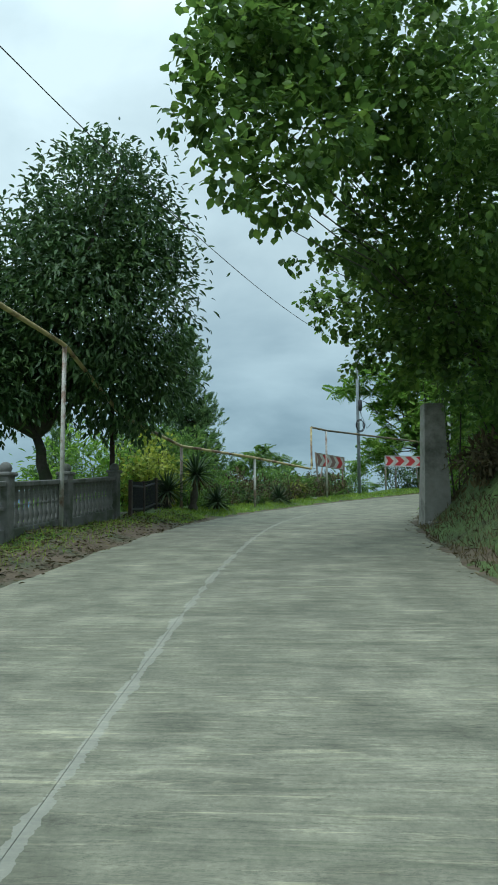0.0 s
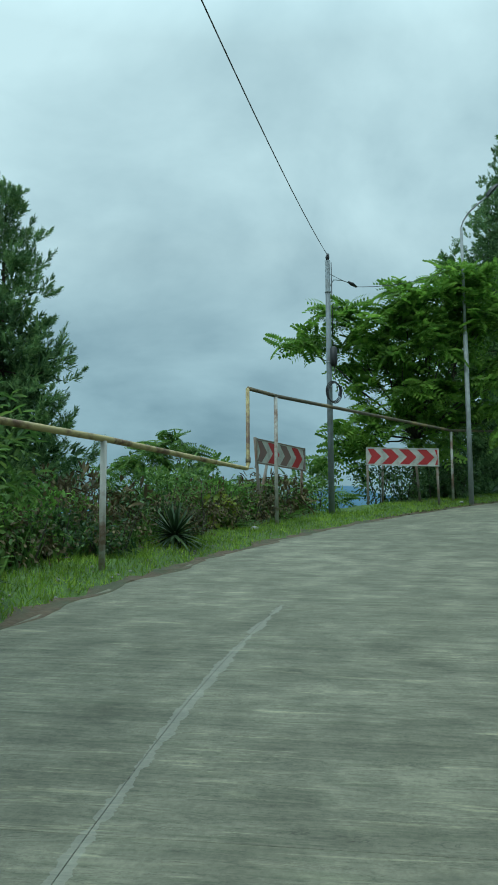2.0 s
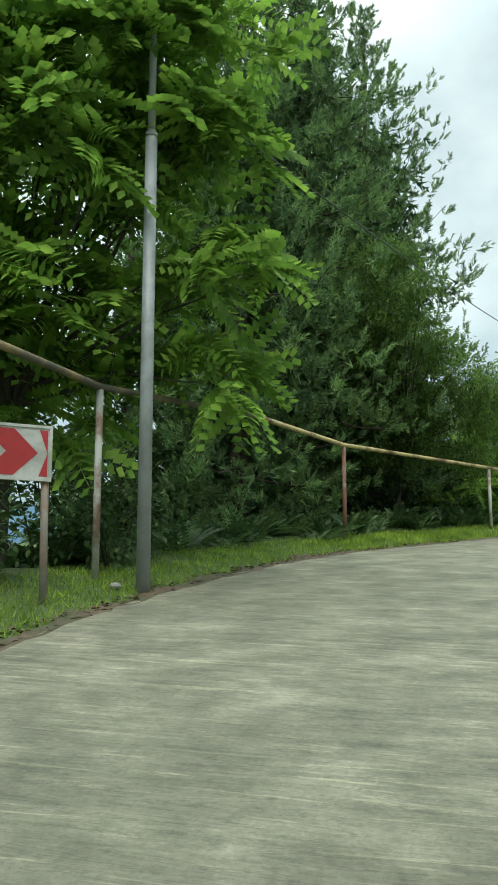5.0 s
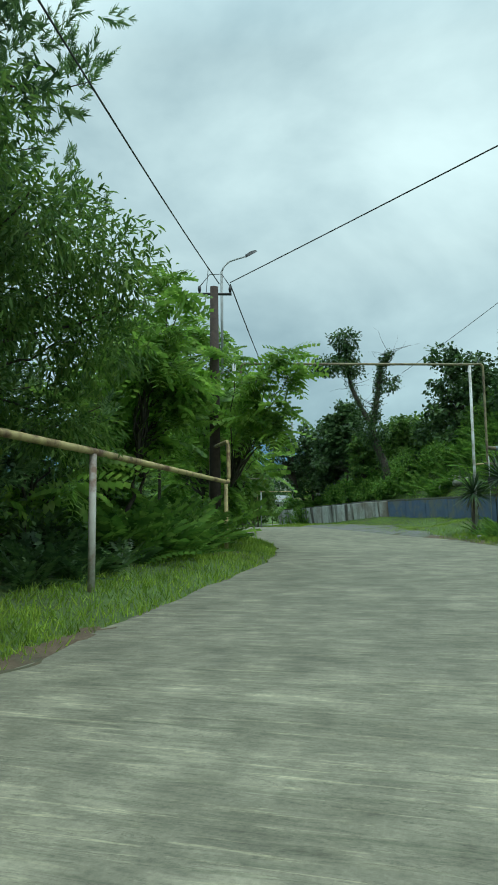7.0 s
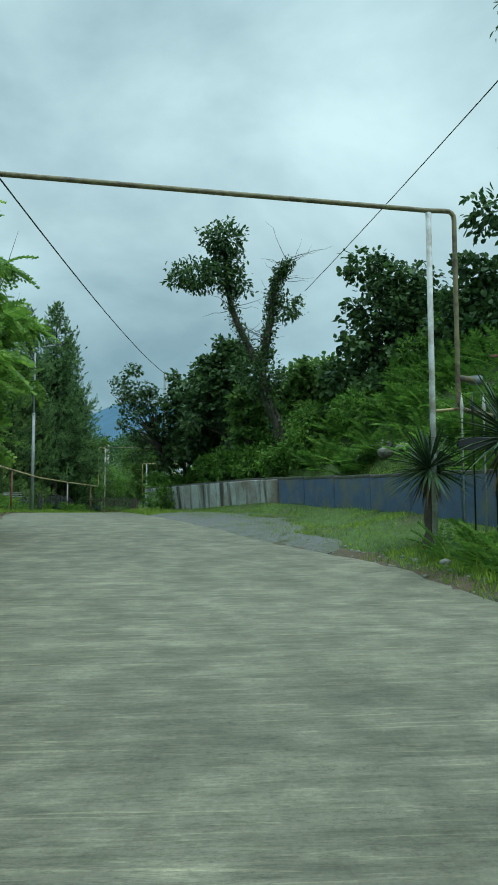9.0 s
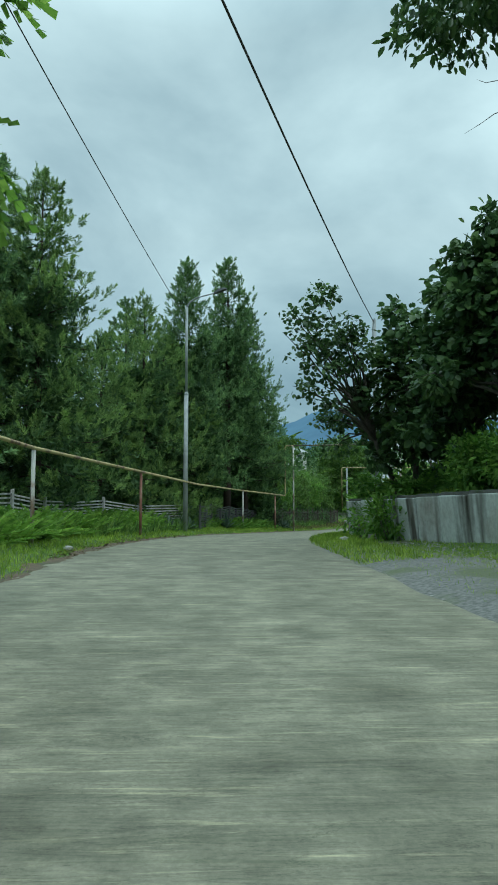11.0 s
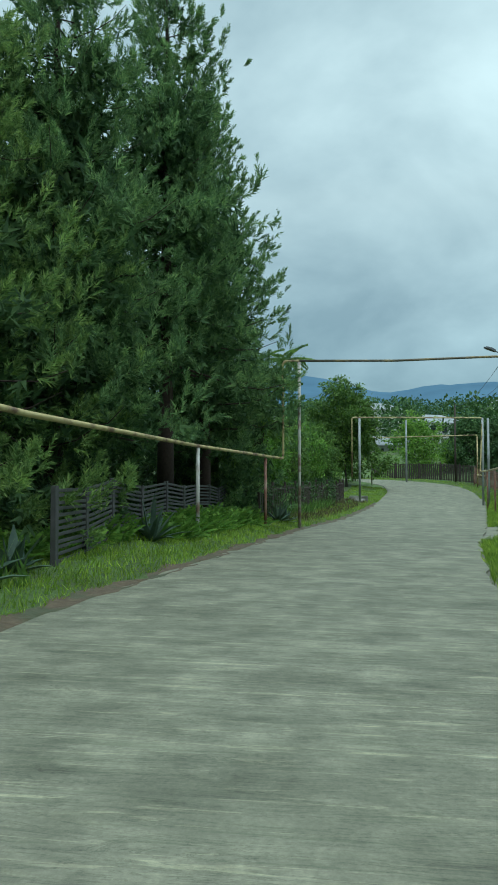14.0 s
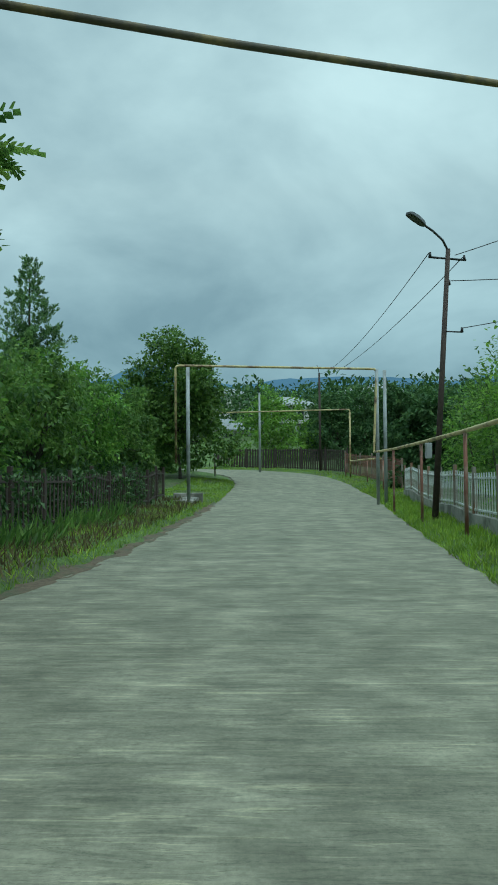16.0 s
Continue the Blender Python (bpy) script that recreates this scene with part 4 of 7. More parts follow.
g5 = pipe("gas_pipe", [(101.3, 76.2, 4.8), (110, 79.5, 4.75), (117, 81.6, 4.7), (120.5, 83.0, 4.7), (120.5, 83.0, 8.2), (116.0, 91.0, 8.0), (116.0, 91.0, 4.9)], "distant yellow gas pipe along the bend", M_PIPE_Y)
for s_ in (176, 182, 188):
    post(g5, *sp(s_, 5.6), 4.75, 0.04, M_POST_R)
post(g5, 120.5, 83.0, 8.0, 0.06, M_PIPE_Y)
post(g5, 116.0, 91.0, 8.0, 0.06, M_POST_W)


# ---------------------------------------------------------------- poles and wires
def lamp_head(parent, tip, back, name="lamp"):
    tip, back = np.array(tip, float), np.array(back, float)
    d = unit(tip - back)
    side = unit(np.cross(d, (0, 0, 1)))
    up = np.cross(side, d)
    v = []
    for u, w, h in ((0, 0.045, 0.05), (0.10, 0.085, 0.085), (0.5, 0.112, 0.10), (0.88, 0.105, 0.07), (1, 0.075, 0.035)):
        c = back + (tip - back) * u
        v += [c - side * w - up * 0.02, c + side * w - up * 0.02, c + side * w * 0.7 + up * h, c - side * w * 0.7 + up * h]
    f = [(0, 1, 2, 3), (19, 18, 17, 16)]
    for i in range(4):
        for k in range(4):
            k2 = (k + 1) % 4
            f.append((i * 4 + k, (i + 1) * 4 + k, (i + 1) * 4 + k2, i * 4 + k2))
    return add_part(name, mesh_from(name, v, f, M_LAMP), parent, "grey street lamp head")


def wire(a, b, sag, label, r=0.014):
    v, f = tube(cable(a, b, sag), r, 5)
    ob = new("overhead_wire", mesh_from("overhead_wire", v, f, M_WIRE, True))
    return tagged(ob, label, "wire", "overhead wires")


# pole by the warning boards
x1, y1 = 5.35, 34.15
gp = ground_at(x1, y1)
p1 = thing("utility_pole", (x1, y1, gp), "grey-blue round steel utility pole with a coiled black cable", "pole")
h1 = 9.43 - gp
tube_part("shaft", [(0, 0, -0.2), (0, 0, h1 * 0.5), (0, 0, h1)], [0.085, 0.078, 0.066], M_STEEL, p1, "", 14)
tube_part("insulator", [(0, 0, h1), (0, 0, h1 + 0.08), (0.02, 0, h1 + 0.2)], [0.03, 0.06, 0.035], M_BLACK, p1)
tube_part("bracket", [(0.06, 0.02, h1 - 0.75), (0.2, 0.15, h1 - 0.5), (0.5, 0.38, h1 - 0.43), (0.75, 0.55, h1 - 0.44)], 0.012, M_STEEL, p1)
tube_part("cable_clamp", [(0.72, 0.53, h1 - 0.42), (0.86, 0.62, h1 - 0.45), (1.0, 0.7, h1 - 0.5)], [0.03, 0.055, 0.03], M_BLACK, p1)
tube_part("splice_box", [(0.1, -0.14, h1 - 3.05), (0.1, -0.14, h1 - 2.98), (0.1, -0.14, h1 - 2.55), (0.1, -0.14, h1 - 2.5)], [0.06, 0.10, 0.10, 0.05], M_BLACK, p1, "black plastic splice box", 14)
for k in range(3):
    tube_part("cable_coil", [(0.06 + 0.02 * k + 0.19 * math.sin(a), -0.15 - 0.03 * k, h1 - 3.75 - 0.03 * k + 0.28 * math.cos(a)) for a in np.linspace(0, 6.2832, 25)], 0.016, M_BLACK, p1, "loose loops of black cable", 6)
tube_part("drop_cable", [(0.1, -0.14, h1 - 3.0), (0.16, -0.16, h1 - 3.3), (0.3, -0.12, h1 - 3.6), (0.45, 0.1, h1 - 3.9), (0.7, 0.3, h1 - 3.6)], 0.009, M_BLACK, p1)
tube_part("drop_cable", [(0.1, -0.14, h1 - 3.0), (0.13, -0.18, h1 - 3.4), (0.22, -0.16, h1 - 3.9)], 0.009, M_BLACK, p1)
for zz in (0.9, 2.9, 3.6):
    tube_part("strap", [(0, 0, h1 - zz), (0, 0, h1 - zz - 0.03)], 0.086, M_ALU, p1, "", 14)
tube_part("riser_cable", [(0.1, -0.02, h1 - 0.05), (0.105, -0.03, h1 - 1.2), (0.1, -0.1, h1 - 2.5)], 0.012, M_BLACK, p1)


def street_lamp(x, y, bend_z, tip, label, base_r=0.11):
    """A stepped steel pole with a curved arm; tip is the lamp's far end."""
    g = ground_at(x, y)
    ob = thing("street_lamp", (x, y, g), label, "street lamp", "street lamps")
    h = bend_z - g
    tube_part("pole", [(0, 0, -0.2), (0, 0, h * 0.6)], [base_r, base_r * 0.9], M_ALU, ob, "", 14)
    tube_part("collar", [(0, 0, h * 0.6 - 0.06), (0, 0, h * 0.6 + 0.05)], [base_r, base_r * 0.6], M_ALU, ob, "", 14)
    tube_part("upper_pole", [(0, 0, h * 0.6), (0, 0, h - 0.15)], base_r * 0.58, M_ALU, ob, "", 12)
    d = np.array([tip[0] - x, tip[1] - y, tip[2] - g - h], float)
    arm = [np.array([0, 0, h - 0.15]), np.array([0, 0, h]) + d * 0.06, d * 0.22 + (0, 0, h + 0.1), d * 0.72 + (0, 0, h)]
    tube_part("arm", rounded(arm, 0.1), 0.03, M_ALU, ob, "", 8)
    lamp_head(ob, d * 1.0 + (0, 0, h), d * 0.70 + (0, 0, h - 0.02))
    return ob


street_lamp(10.83, 37.72, 12.25, (11.95, 37.2, 13.42), "tall galvanised street lamp with a stepped pole", 0.085)
street_lamp(37.55, 50.3, 13.4, (38.85, 49.6, 14.3), "tall galvanised street lamp behind a wooden pole", 0.085)
street_lamp(62.48, 68.88, 13.4, (62.95, 67.1, 13.8), "tall galvanised street lamp on the grass verge", 0.098)
gq = ground_at(65.1, 61.5)
pq = thing("utility_pole", (65.1, 61.5, gq), "plain grey steel pole beyond the retaining wall", "pole")
tube_part("shaft", [(0, 0, -0.2), (0, 0, 12.0 - gq)], [0.1, 0.08], M_ALU, pq, "", 12)
tube_part("hook", [(0, 0, 11.8 - gq), (-0.18, -0.1, 11.9 - gq), (-0.2, -0.12, 12.0 - gq)], 0.015, M_BLACK, pq)

# tarred wooden pole among the saplings
xw, yw = 31.0, 46.35
gw = ground_at(xw, yw)
wp = thing("utility_pole", (xw, yw, gw), "dark tarred wooden utility pole with a steel crossarm", "pole")
hw = 10.04 - gw
tube_part("shaft", [(0, 0, -0.3), (0, 0, hw)], [0.15, 0.10], M_DARKWOOD, wp, "", 12)
tube_part("crossarm", [(-0.22, 0.33, hw - 0.18), (0.24, -0.36, hw - 0.18)], 0.035, M_BLACK, wp)
for ux, uy in ((-0.2, 0.3), (0.22, -0.33)):
    tube_part("insulator", [(ux, uy, hw - 0.16), (ux, uy, hw - 0.06), (ux, uy, hw + 0.02)], [0.02, 0.045, 0.03], M_BLACK, wp)
tube_part("jumper", [(-0.2, 0.3, hw), (-0.05, 0.1, hw + 0.32), (0.12, -0.15, hw + 0.34), (0.22, -0.33, hw + 0.02)], 0.01, M_BLACK, wp)

# leaning pole with a lamp beyond the last crossing
xb, yb = 93.6, 72.85
gb = ground_at(xb, yb)
wp2 = thing("utility_pole", (xb, yb, gb), "dark leaning utility pole with crossarm, lamp and meter box", "pole")
hb = 10.35 - gb
tube_part("shaft", [(0, 0, -0.2), (-0.15, -0.5, hb)], [0.09, 0.06], M_DARKWOOD, wp2, "", 12)
tube_part("crossarm", [(-0.5, -0.05, hb - 0.25), (0.25, -0.9, hb - 0.25)], 0.03, M_BLACK, wp2)
tube_part("lower_arm", [(-0.15, -0.4, hb - 2.2), (0.45, -0.75, hb - 2.15)], 0.02, M_BLACK, wp2)
for ux, uy, uz in ((-0.48, -0.08, -0.2), (0.22, -0.86, -0.2), (0.44, -0.74, -2.1), (-0.1, -0.5, -0.9)):
    tube_part("insulator", [(ux, uy, hb + uz - 0.06), (ux, uy, hb + uz + 0.08)], [0.045, 0.03], M_BLACK, wp2)
tube_part("arm", [(-0.15, -0.5, hb - 0.05), (-0.28, -0.38, hb + 0.22), (-0.6, -0.18, hb + 0.40), (-1.0, -0.03, hb + 0.46)], 0.03, M_LAMP, wp2)
lamp_head(wp2, (-1.75, 0.22, hb + 0.56), (-0.97, -0.04, hb + 0.44))
part("meter_box", box_bm(0.22, 0.16, 0.42, (-0.06, 0.12, 1.85), 0.015, 20), M_ALU, wp2, "small grey meter box")

# far poles
for (x, y, top), l in zip([(126.6, 87.2, 11.6), (125.6, 99.5 - 7.6, 10.2)], ("thin dark far utility pole", "thin pale far utility pole")):
    g = ground_at(x, y)
    ob = thing("utility_pole", (x, y, g), l, "pole")
    tube_part("shaft", [(0, 0, -0.2), (0, 0, top - g)], [0.11, 0.08], M_DARKWOOD if "dark" in l else M_ALU, ob)
    tube_part("arm", [(0, 0, top - g - 0.1), (-0.5, -0.1, top - g + 0.35), (-1.1, -0.2, top - g + 0.45)], 0.03, M_LAMP, ob)

wire((x1, y1, 9.6), (-3.65, 7.1, 7.4), 0.79, "thin black overhead wire running down the slope", 0.009)
wire((-3.65, 7.1, 7.4), (-14.0, -8.0, 11.2), 0.3, "thin black overhead wire over the fence", 0.009)
wire((x1 + 1.0, y1 + 0.7, 8.93), (10.83, 37.7, 10.8), 0.22, "thin black wire between pole and street lamp", 0.010)
wire((x1 + 0.06, y1, 9.05), (x1 + 0.75, y1 + 0.55, 8.99), 0.02, "short black service wire on the pole", 0.008)
wire((10.85, 37.7, 9.3), (31.0, 46.2, 10.1), 0.3, "thin black overhead wire beside the dark cedars", 0.013)
wire((31.2, 46.0, 10.15), (20.5, 25.7, 9.4), 0.05, "thin black overhead wire crossing the road", 0.013)
wire((31.2, 46.0, 10.1), (65.1, 61.5, 11.9), 0.5, "sagging black overhead wire along the road", 0.016)
wire((37.2, 50.65, 13.3), (62.48, 68.88, 12.7), 0.3, "thin black overhead wire between lamps", 0.012)
wire((53.8, 49.0, 12.3), (41.8, 41.3, 11.95), 0.05, "thin black overhead wire above the hillside", 0.012)
for a_, b_, sg in [((93.1, 72.8, 10.2), (126.6, 87.2, 11.5), 0.6), ((93.8, 72.0, 10.2), (126.6, 87.2, 11.2), 0.6), ((93.6, 72.2, 10.2), (88.0, 58.0, 12.6), 0.3), ((94.0, 72.1, 8.3), (90.0, 58.0, 10.0), 0.3), ((93.5, 72.3, 9.5), (85.0, 60.0, 7.6), 0.3)]:
    wire(a_, b_, sg, "thin black overhead wire at the leaning pole", 0.012)


# ---------------------------------------------------------------- warning boards
def board(a, b, z0a, z0b, tall, n_ch, label, legs, faded=()):
    """A chevron board between two ground places; chevrons are proud plates."""
    a, b = np.array(a, float), np.array(b, float)
    ln = float(np.linalg.norm(b - a))
    ang = math.degrees(math.atan2(b[1] - a[1], b[0] - a[0]))
    ob = thing("chevron_board", (a[0], a[1], ground_at(*a)), label, "road sign", "chevron boards at the bend", rz=ang)
    g0 = ground_at(*a)
    tilt = (z0b - z0a) / ln
    def quad_plate(poly, y0, y1):
        bm = bmesh.new()
        lo = [bm.verts.new((x, y0, z0a - g0 + z + tilt * x)) for x, z in poly]
        hi = [bm.verts.new((x, y1, z0a - g0 + z + tilt * x)) for x, z in poly]
        bm.faces.new(lo)
        bm.faces.new(hi[::-1])
        for k in range(len(poly)):
            k2 = (k + 1) % len(poly)
            bm.faces.new((lo[k], hi[k], hi[k2], lo[k2]))
        bmesh.ops.recalc_face_normals(bm, faces=bm.faces)
        return bm
    part("panel", quad_plate([(0, 0), (ln, 0), (ln, tall), (0, tall)], -0.012, 0.012), M_SIGN_W, ob)
    fr = 0.03
    for poly in ([(-fr, -fr), (ln + fr, -fr), (ln + fr, 0), (-fr, 0)], [(-fr, tall), (ln + fr, tall), (ln + fr, tall + fr), (-fr, tall + fr)], [(-fr, 0), (0, 0), (0, tall), (-fr, tall)], [(ln, 0), (ln + fr, 0), (ln + fr, tall), (ln, tall)]):
        part("frame_bar", quad_plate(poly, -0.025, 0.02), M_SIGN_W if not faded else M_POST_G, ob)
    w = ln / n_ch
    for k in range(n_ch + 1):
        x0 = k * w - 0.10
        sh, hw_ = 0.24, 0.31
        poly = [(x0, 0.02), (x0 + hw_, 0.02), (x0 + hw_ + sh, tall / 2), (x0 + hw_, tall - 0.02), (x0, tall - 0.02), (x0 + sh, tall / 2)]
        poly = [(min(max(px, 0.015), ln - 0.015), pz) for px, pz in poly]
        if max(p[0] for p in poly) - min(p[0] for p in poly) < 0.08:
            continue
        part("chevron", quad_plate(poly, -0.016, -0.0125), M_SIGN_B if k in faded else M_SIGN_R, ob, "faded brown chevron" if k in faded else "red chevron")
    for x, y, dx, dy, top in legs:
        wx, wy = a[0] + math.cos(radians(ang)) * x - math.sin(radians(ang)) * y, a[1] + math.sin(radians(ang)) * x + math.cos(radians(ang)) * y
        gl = ground_at(wx, wy) - g0
        tube_part("leg", [(x + dx, y + dy, gl - 0.3), (x, y + 0.05, z0a - g0 + tilt * x + top)], 0.04, M_POST_G, ob, "", 8)
    return ob


board((7.3, 37.55), (9.52, 37.16), 3.93, 3.86, 0.52, 4, "red and white chevron board on rusty posts at the bend", [(0.0, 0.0, 0, 0, 0.5), (0.55, 0.45, 0.0, 0.5, 0.1), (1.6, 0.3, 0.2, 0.5, 0.2), (2.22, 0.0, 0.03, 0, 0.5)])
board((3.12, 32.45), (4.62, 34.2), 3.61, 3.53, 0.56, 4, "faded chevron board on leaning weathered posts", [(0.0, 0.0, 0.42, 0.15, 0.62), (1.0, 0.3, -0.25, 0.3, 0.1), (2.28, 0.0, 0.0, 0.1, 0.5)], faded=(0, 2, 4))


# ---------------------------------------------------------------- concrete balustrade and pillar at the start
def turned(profile, seg=8):
    """A turned baluster: radius and height of each ring."""
    v, f = [], []
    for r, z in profile:
        v += [(r * math.cos(2 * math.pi * k / seg), r * math.sin(2 * math.pi * k / seg), z) for k in range(seg)]
    for i in range(len(profile) - 1):
        f += [(i * seg + k, i * seg + (k + 1) % seg, (i + 1) * seg + (k + 1) % seg, (i + 1) * seg + k) for k in range(seg)]
    return v, f


def balustrade(s0, s1, lat, label):
    ob = thing("concrete_fence", (0, 0, 0), label, "fence")
    n = int(round((s1 - s0) / 2.55))
    tall_b = mesh_from("baluster", *turned([(0.055, 0.0), (0.055, 0.05), (0.035, 0.08), (0.062, 0.16), (0.058, 0.22), (0.034, 0.33), (0.03, 0.36), (0.048, 0.38), (0.03, 0.40), (0.036, 0.46), (0.06, 0.56), (0.035, 0.63), (0.055, 0.66), (0.055, 0.70)]), M_FENCE_C, True)
    low_b = mesh_from("baluster", *turned([(0.045, 0.0), (0.045, 0.03), (0.028, 0.06), (0.05, 0.12), (0.03, 0.22), (0.045, 0.25), (0.045, 0.29)]), M_FENCE_C, True)
    for k in range(n + 1):
        s = s0 + (s1 - s0) * k / n
        x, y = sp(s, lat)
        g = ground_at(x, y)
        tx, ty = at_s(s)[3:]
        rz = math.degrees(math.atan2(ty, tx))
        p_ = part("pillar", box_bm(0.24, 0.24, 1.3, (x, y, g + 0.45), 0.02, rz), M_FENCE_C, ob)
        part("pillar_cap", box_bm(0.32, 0.32, 0.07, (x, y, g + 1.12), 0.02, rz), M_FENCE_C, p_)
        bm = bmesh.new()
        bmesh.ops.create_icosphere(bm, subdivisions=2, radius=0.11)
        bmesh.ops.translate(bm, verts=bm.verts, vec=(x, y, g + 1.22))
        part("ball", bm, M_FENCE_C, p_, "", True)
        if k == n:
            break
        xn, yn = sp(s0 + (s1 - s0) * (k + 1) / n, lat)
        gn = ground_at(xn, yn)
        ln = math.hypot(xn - x, yn - y) - 0.24
        rz = math.degrees(math.atan2(yn - y, xn - x))
        slope = math.atan2(gn - g, ln)
        plain_run = k < n - 2
        for zz, th, wd in ((0.0, 0.42, 0.14), (0.955, 0.09, 0.17)) + (((0.545, 0.06, 0.11),) if plain_run else ()):
            bm = box_bm(ln, wd, th, (0, 0, 0), 0.012)
            bmesh.ops.transform(bm, matrix=Matrix.Translation(((x + xn) / 2, (y + yn) / 2, (g + gn) / 2 + zz)) @ Matrix.Rotation(radians(rz), 4, "Z") @ Matrix.Rotation(-slope, 4, "Y"), verts=bm.verts)
            part("rail", bm, M_FENCE_C, ob)
        m = 12
        for j in range(m):
            u = (j + 0.5) / m
            for me, dz in (((low_b, 0.22), (low_b, 0.60)) if plain_run else ((tall_b, 0.21),)):
                b_ = new("baluster", me)
                b_.parent = ob
                b_.matrix_basis = Matrix.Translation((x + (xn - x) * (0.05 + 0.90 * u), y + (yn - y) * (0.05 + 0.90 * u), g + (gn - g) * u + dz)) @ Matrix.Diagonal((1, 1, 1.12 if plain_run else 1.0, 1))
    return ob


balustrade(28.5, 46.35, -4.87, "weathered grey precast concrete balustrade fence with ball caps")
xk, yk = sp(46.75, -5.15)
kp = thing("wooden_post", (xk, yk, ground_at(xk, yk)), "dark old wooden post behind the end of the balustrade", "post")
tube_part("shaft", [(0, 0, -0.2), (0.02, 0.03, 1.4), (0.0, 0.05, 2.9)], [0.075, 0.065, 0.055], M_DARKWOOD, kp, "", 9)

gpx, gpy = 4.2, 15.95
pil = thing("concrete_pylon", (gpx, gpy, ground_at(gpx, gpy) - 0.6), "tapered pale concrete pylon at the foot of the bank", "pillar")
v, f = [], []
for zz, hw_, hd in ((0, 0.34, 0.32), (0.8, 0.30, 0.28), (1.8, 0.26, 0.24), (3.2, 0.22, 0.2)):
    v += [(-hw_, -hd, zz), (hw_, -hd, zz), (hw_, hd, zz), (-hw_, hd, zz)]
for i in range(3):
    for k in range(4):
        k2 = (k + 1) % 4
        f.append((i * 4 + k, i * 4 + k2, i * 4 + 4 + k2, i * 4 + 4 + k))
f += [(3, 2, 1, 0), (12, 13, 14, 15)]
add_part("shaft", mesh_from("shaft", v, f, M_CONC), pil)
part("footing", box_bm(0.85, 0.8, 0.4, (0, 0, 0.1), 0.05), M_CONC, pil)


# ---------------------------------------------------------------- retaining wall, blue and whitewashed panels
wall = thing("retaining_wall", (0, 0, 0), "low concrete retaining wall, part blue, part stained white", "wall", "", "structure")
def wall_line(u0, u1, a, b):
    return (a[0] + (b[0] - a[0]) * u0, a[1] + (b[1] - a[1]) * u0), (a[0] + (b[0] - a[0]) * u1, a[1] + (b[1] - a[1]) * u1)
pieces = []
for i, (a, b) in enumerate(zip(WALL, WALL[1:])):
    ln = math.hypot(b[0] - a[0], b[1] - a[1])
    n = max(1, int(round(ln / (1.25 if i >= 3 else 2.2))))
    for k in range(n):
        pieces.append((*wall_line(k / n, (k + 1) / n, a, b), i >= 3))
for k, (a, b, white) in enumerate(pieces):
    ln = math.hypot(b[0] - a[0], b[1] - a[1])
    rz = math.atan2(b[1] - a[1], b[0] - a[0])
    mx, my = (a[0] + b[0]) / 2, (a[1] + b[1]) / 2
    nx_, ny_ = math.sin(rz), -math.cos(rz)
    g = ground_at(mx - nx_ * 0.35, my - ny_ * 0.35) - 0.25
    top = float(np.interp(mx, [40, 48, 53, 61, 71], [5.1, 5.2, 5.3, 5.1, 4.4]))
    lean = math.radians(4 + 3 * rng.uniform(0, 1)) if white else math.radians(2)
    bm = box_bm(ln - 0.03, 0.16, top - g, (0, 0, (top - g) / 2), 0.018)
    bmesh.ops.transform(bm, matrix=Matrix.Translation((mx, my, g)) @ Matrix.Rotation(rz, 4, "Z") @ Matrix.Rotation(-lean, 4, "X"), verts=bm.verts)
    part("panel", bm, M_WALL_W if white else M_WALL_B, wall, "" if white else "faded blue panel")
    bm = box_bm(ln - 0.005, 0.26, 0.09, (0, 0, top - g + 0.02), 0.015)
    bmesh.ops.transform(bm, matrix=Matrix.Translation((mx, my, g)) @ Matrix.Rotation(rz, 4, "Z"), verts=bm.verts)
    part("coping", bm, M_COPING, wall)
    if white:
        bm = box_bm(0.14, 0.12, top - g - 0.08, (-ln / 2 + 0.03, -0.14, (top - g) / 2), 0.02)
        bmesh.ops.transform(bm, matrix=Matrix.Translation((mx, my, g)) @ Matrix.Rotation(rz, 4, "Z") @ Matrix.Rotation(-lean, 4, "X"), verts=bm.verts)
        part("rib", bm, M_COPING if k % 3 else M_WALL_W, wall)


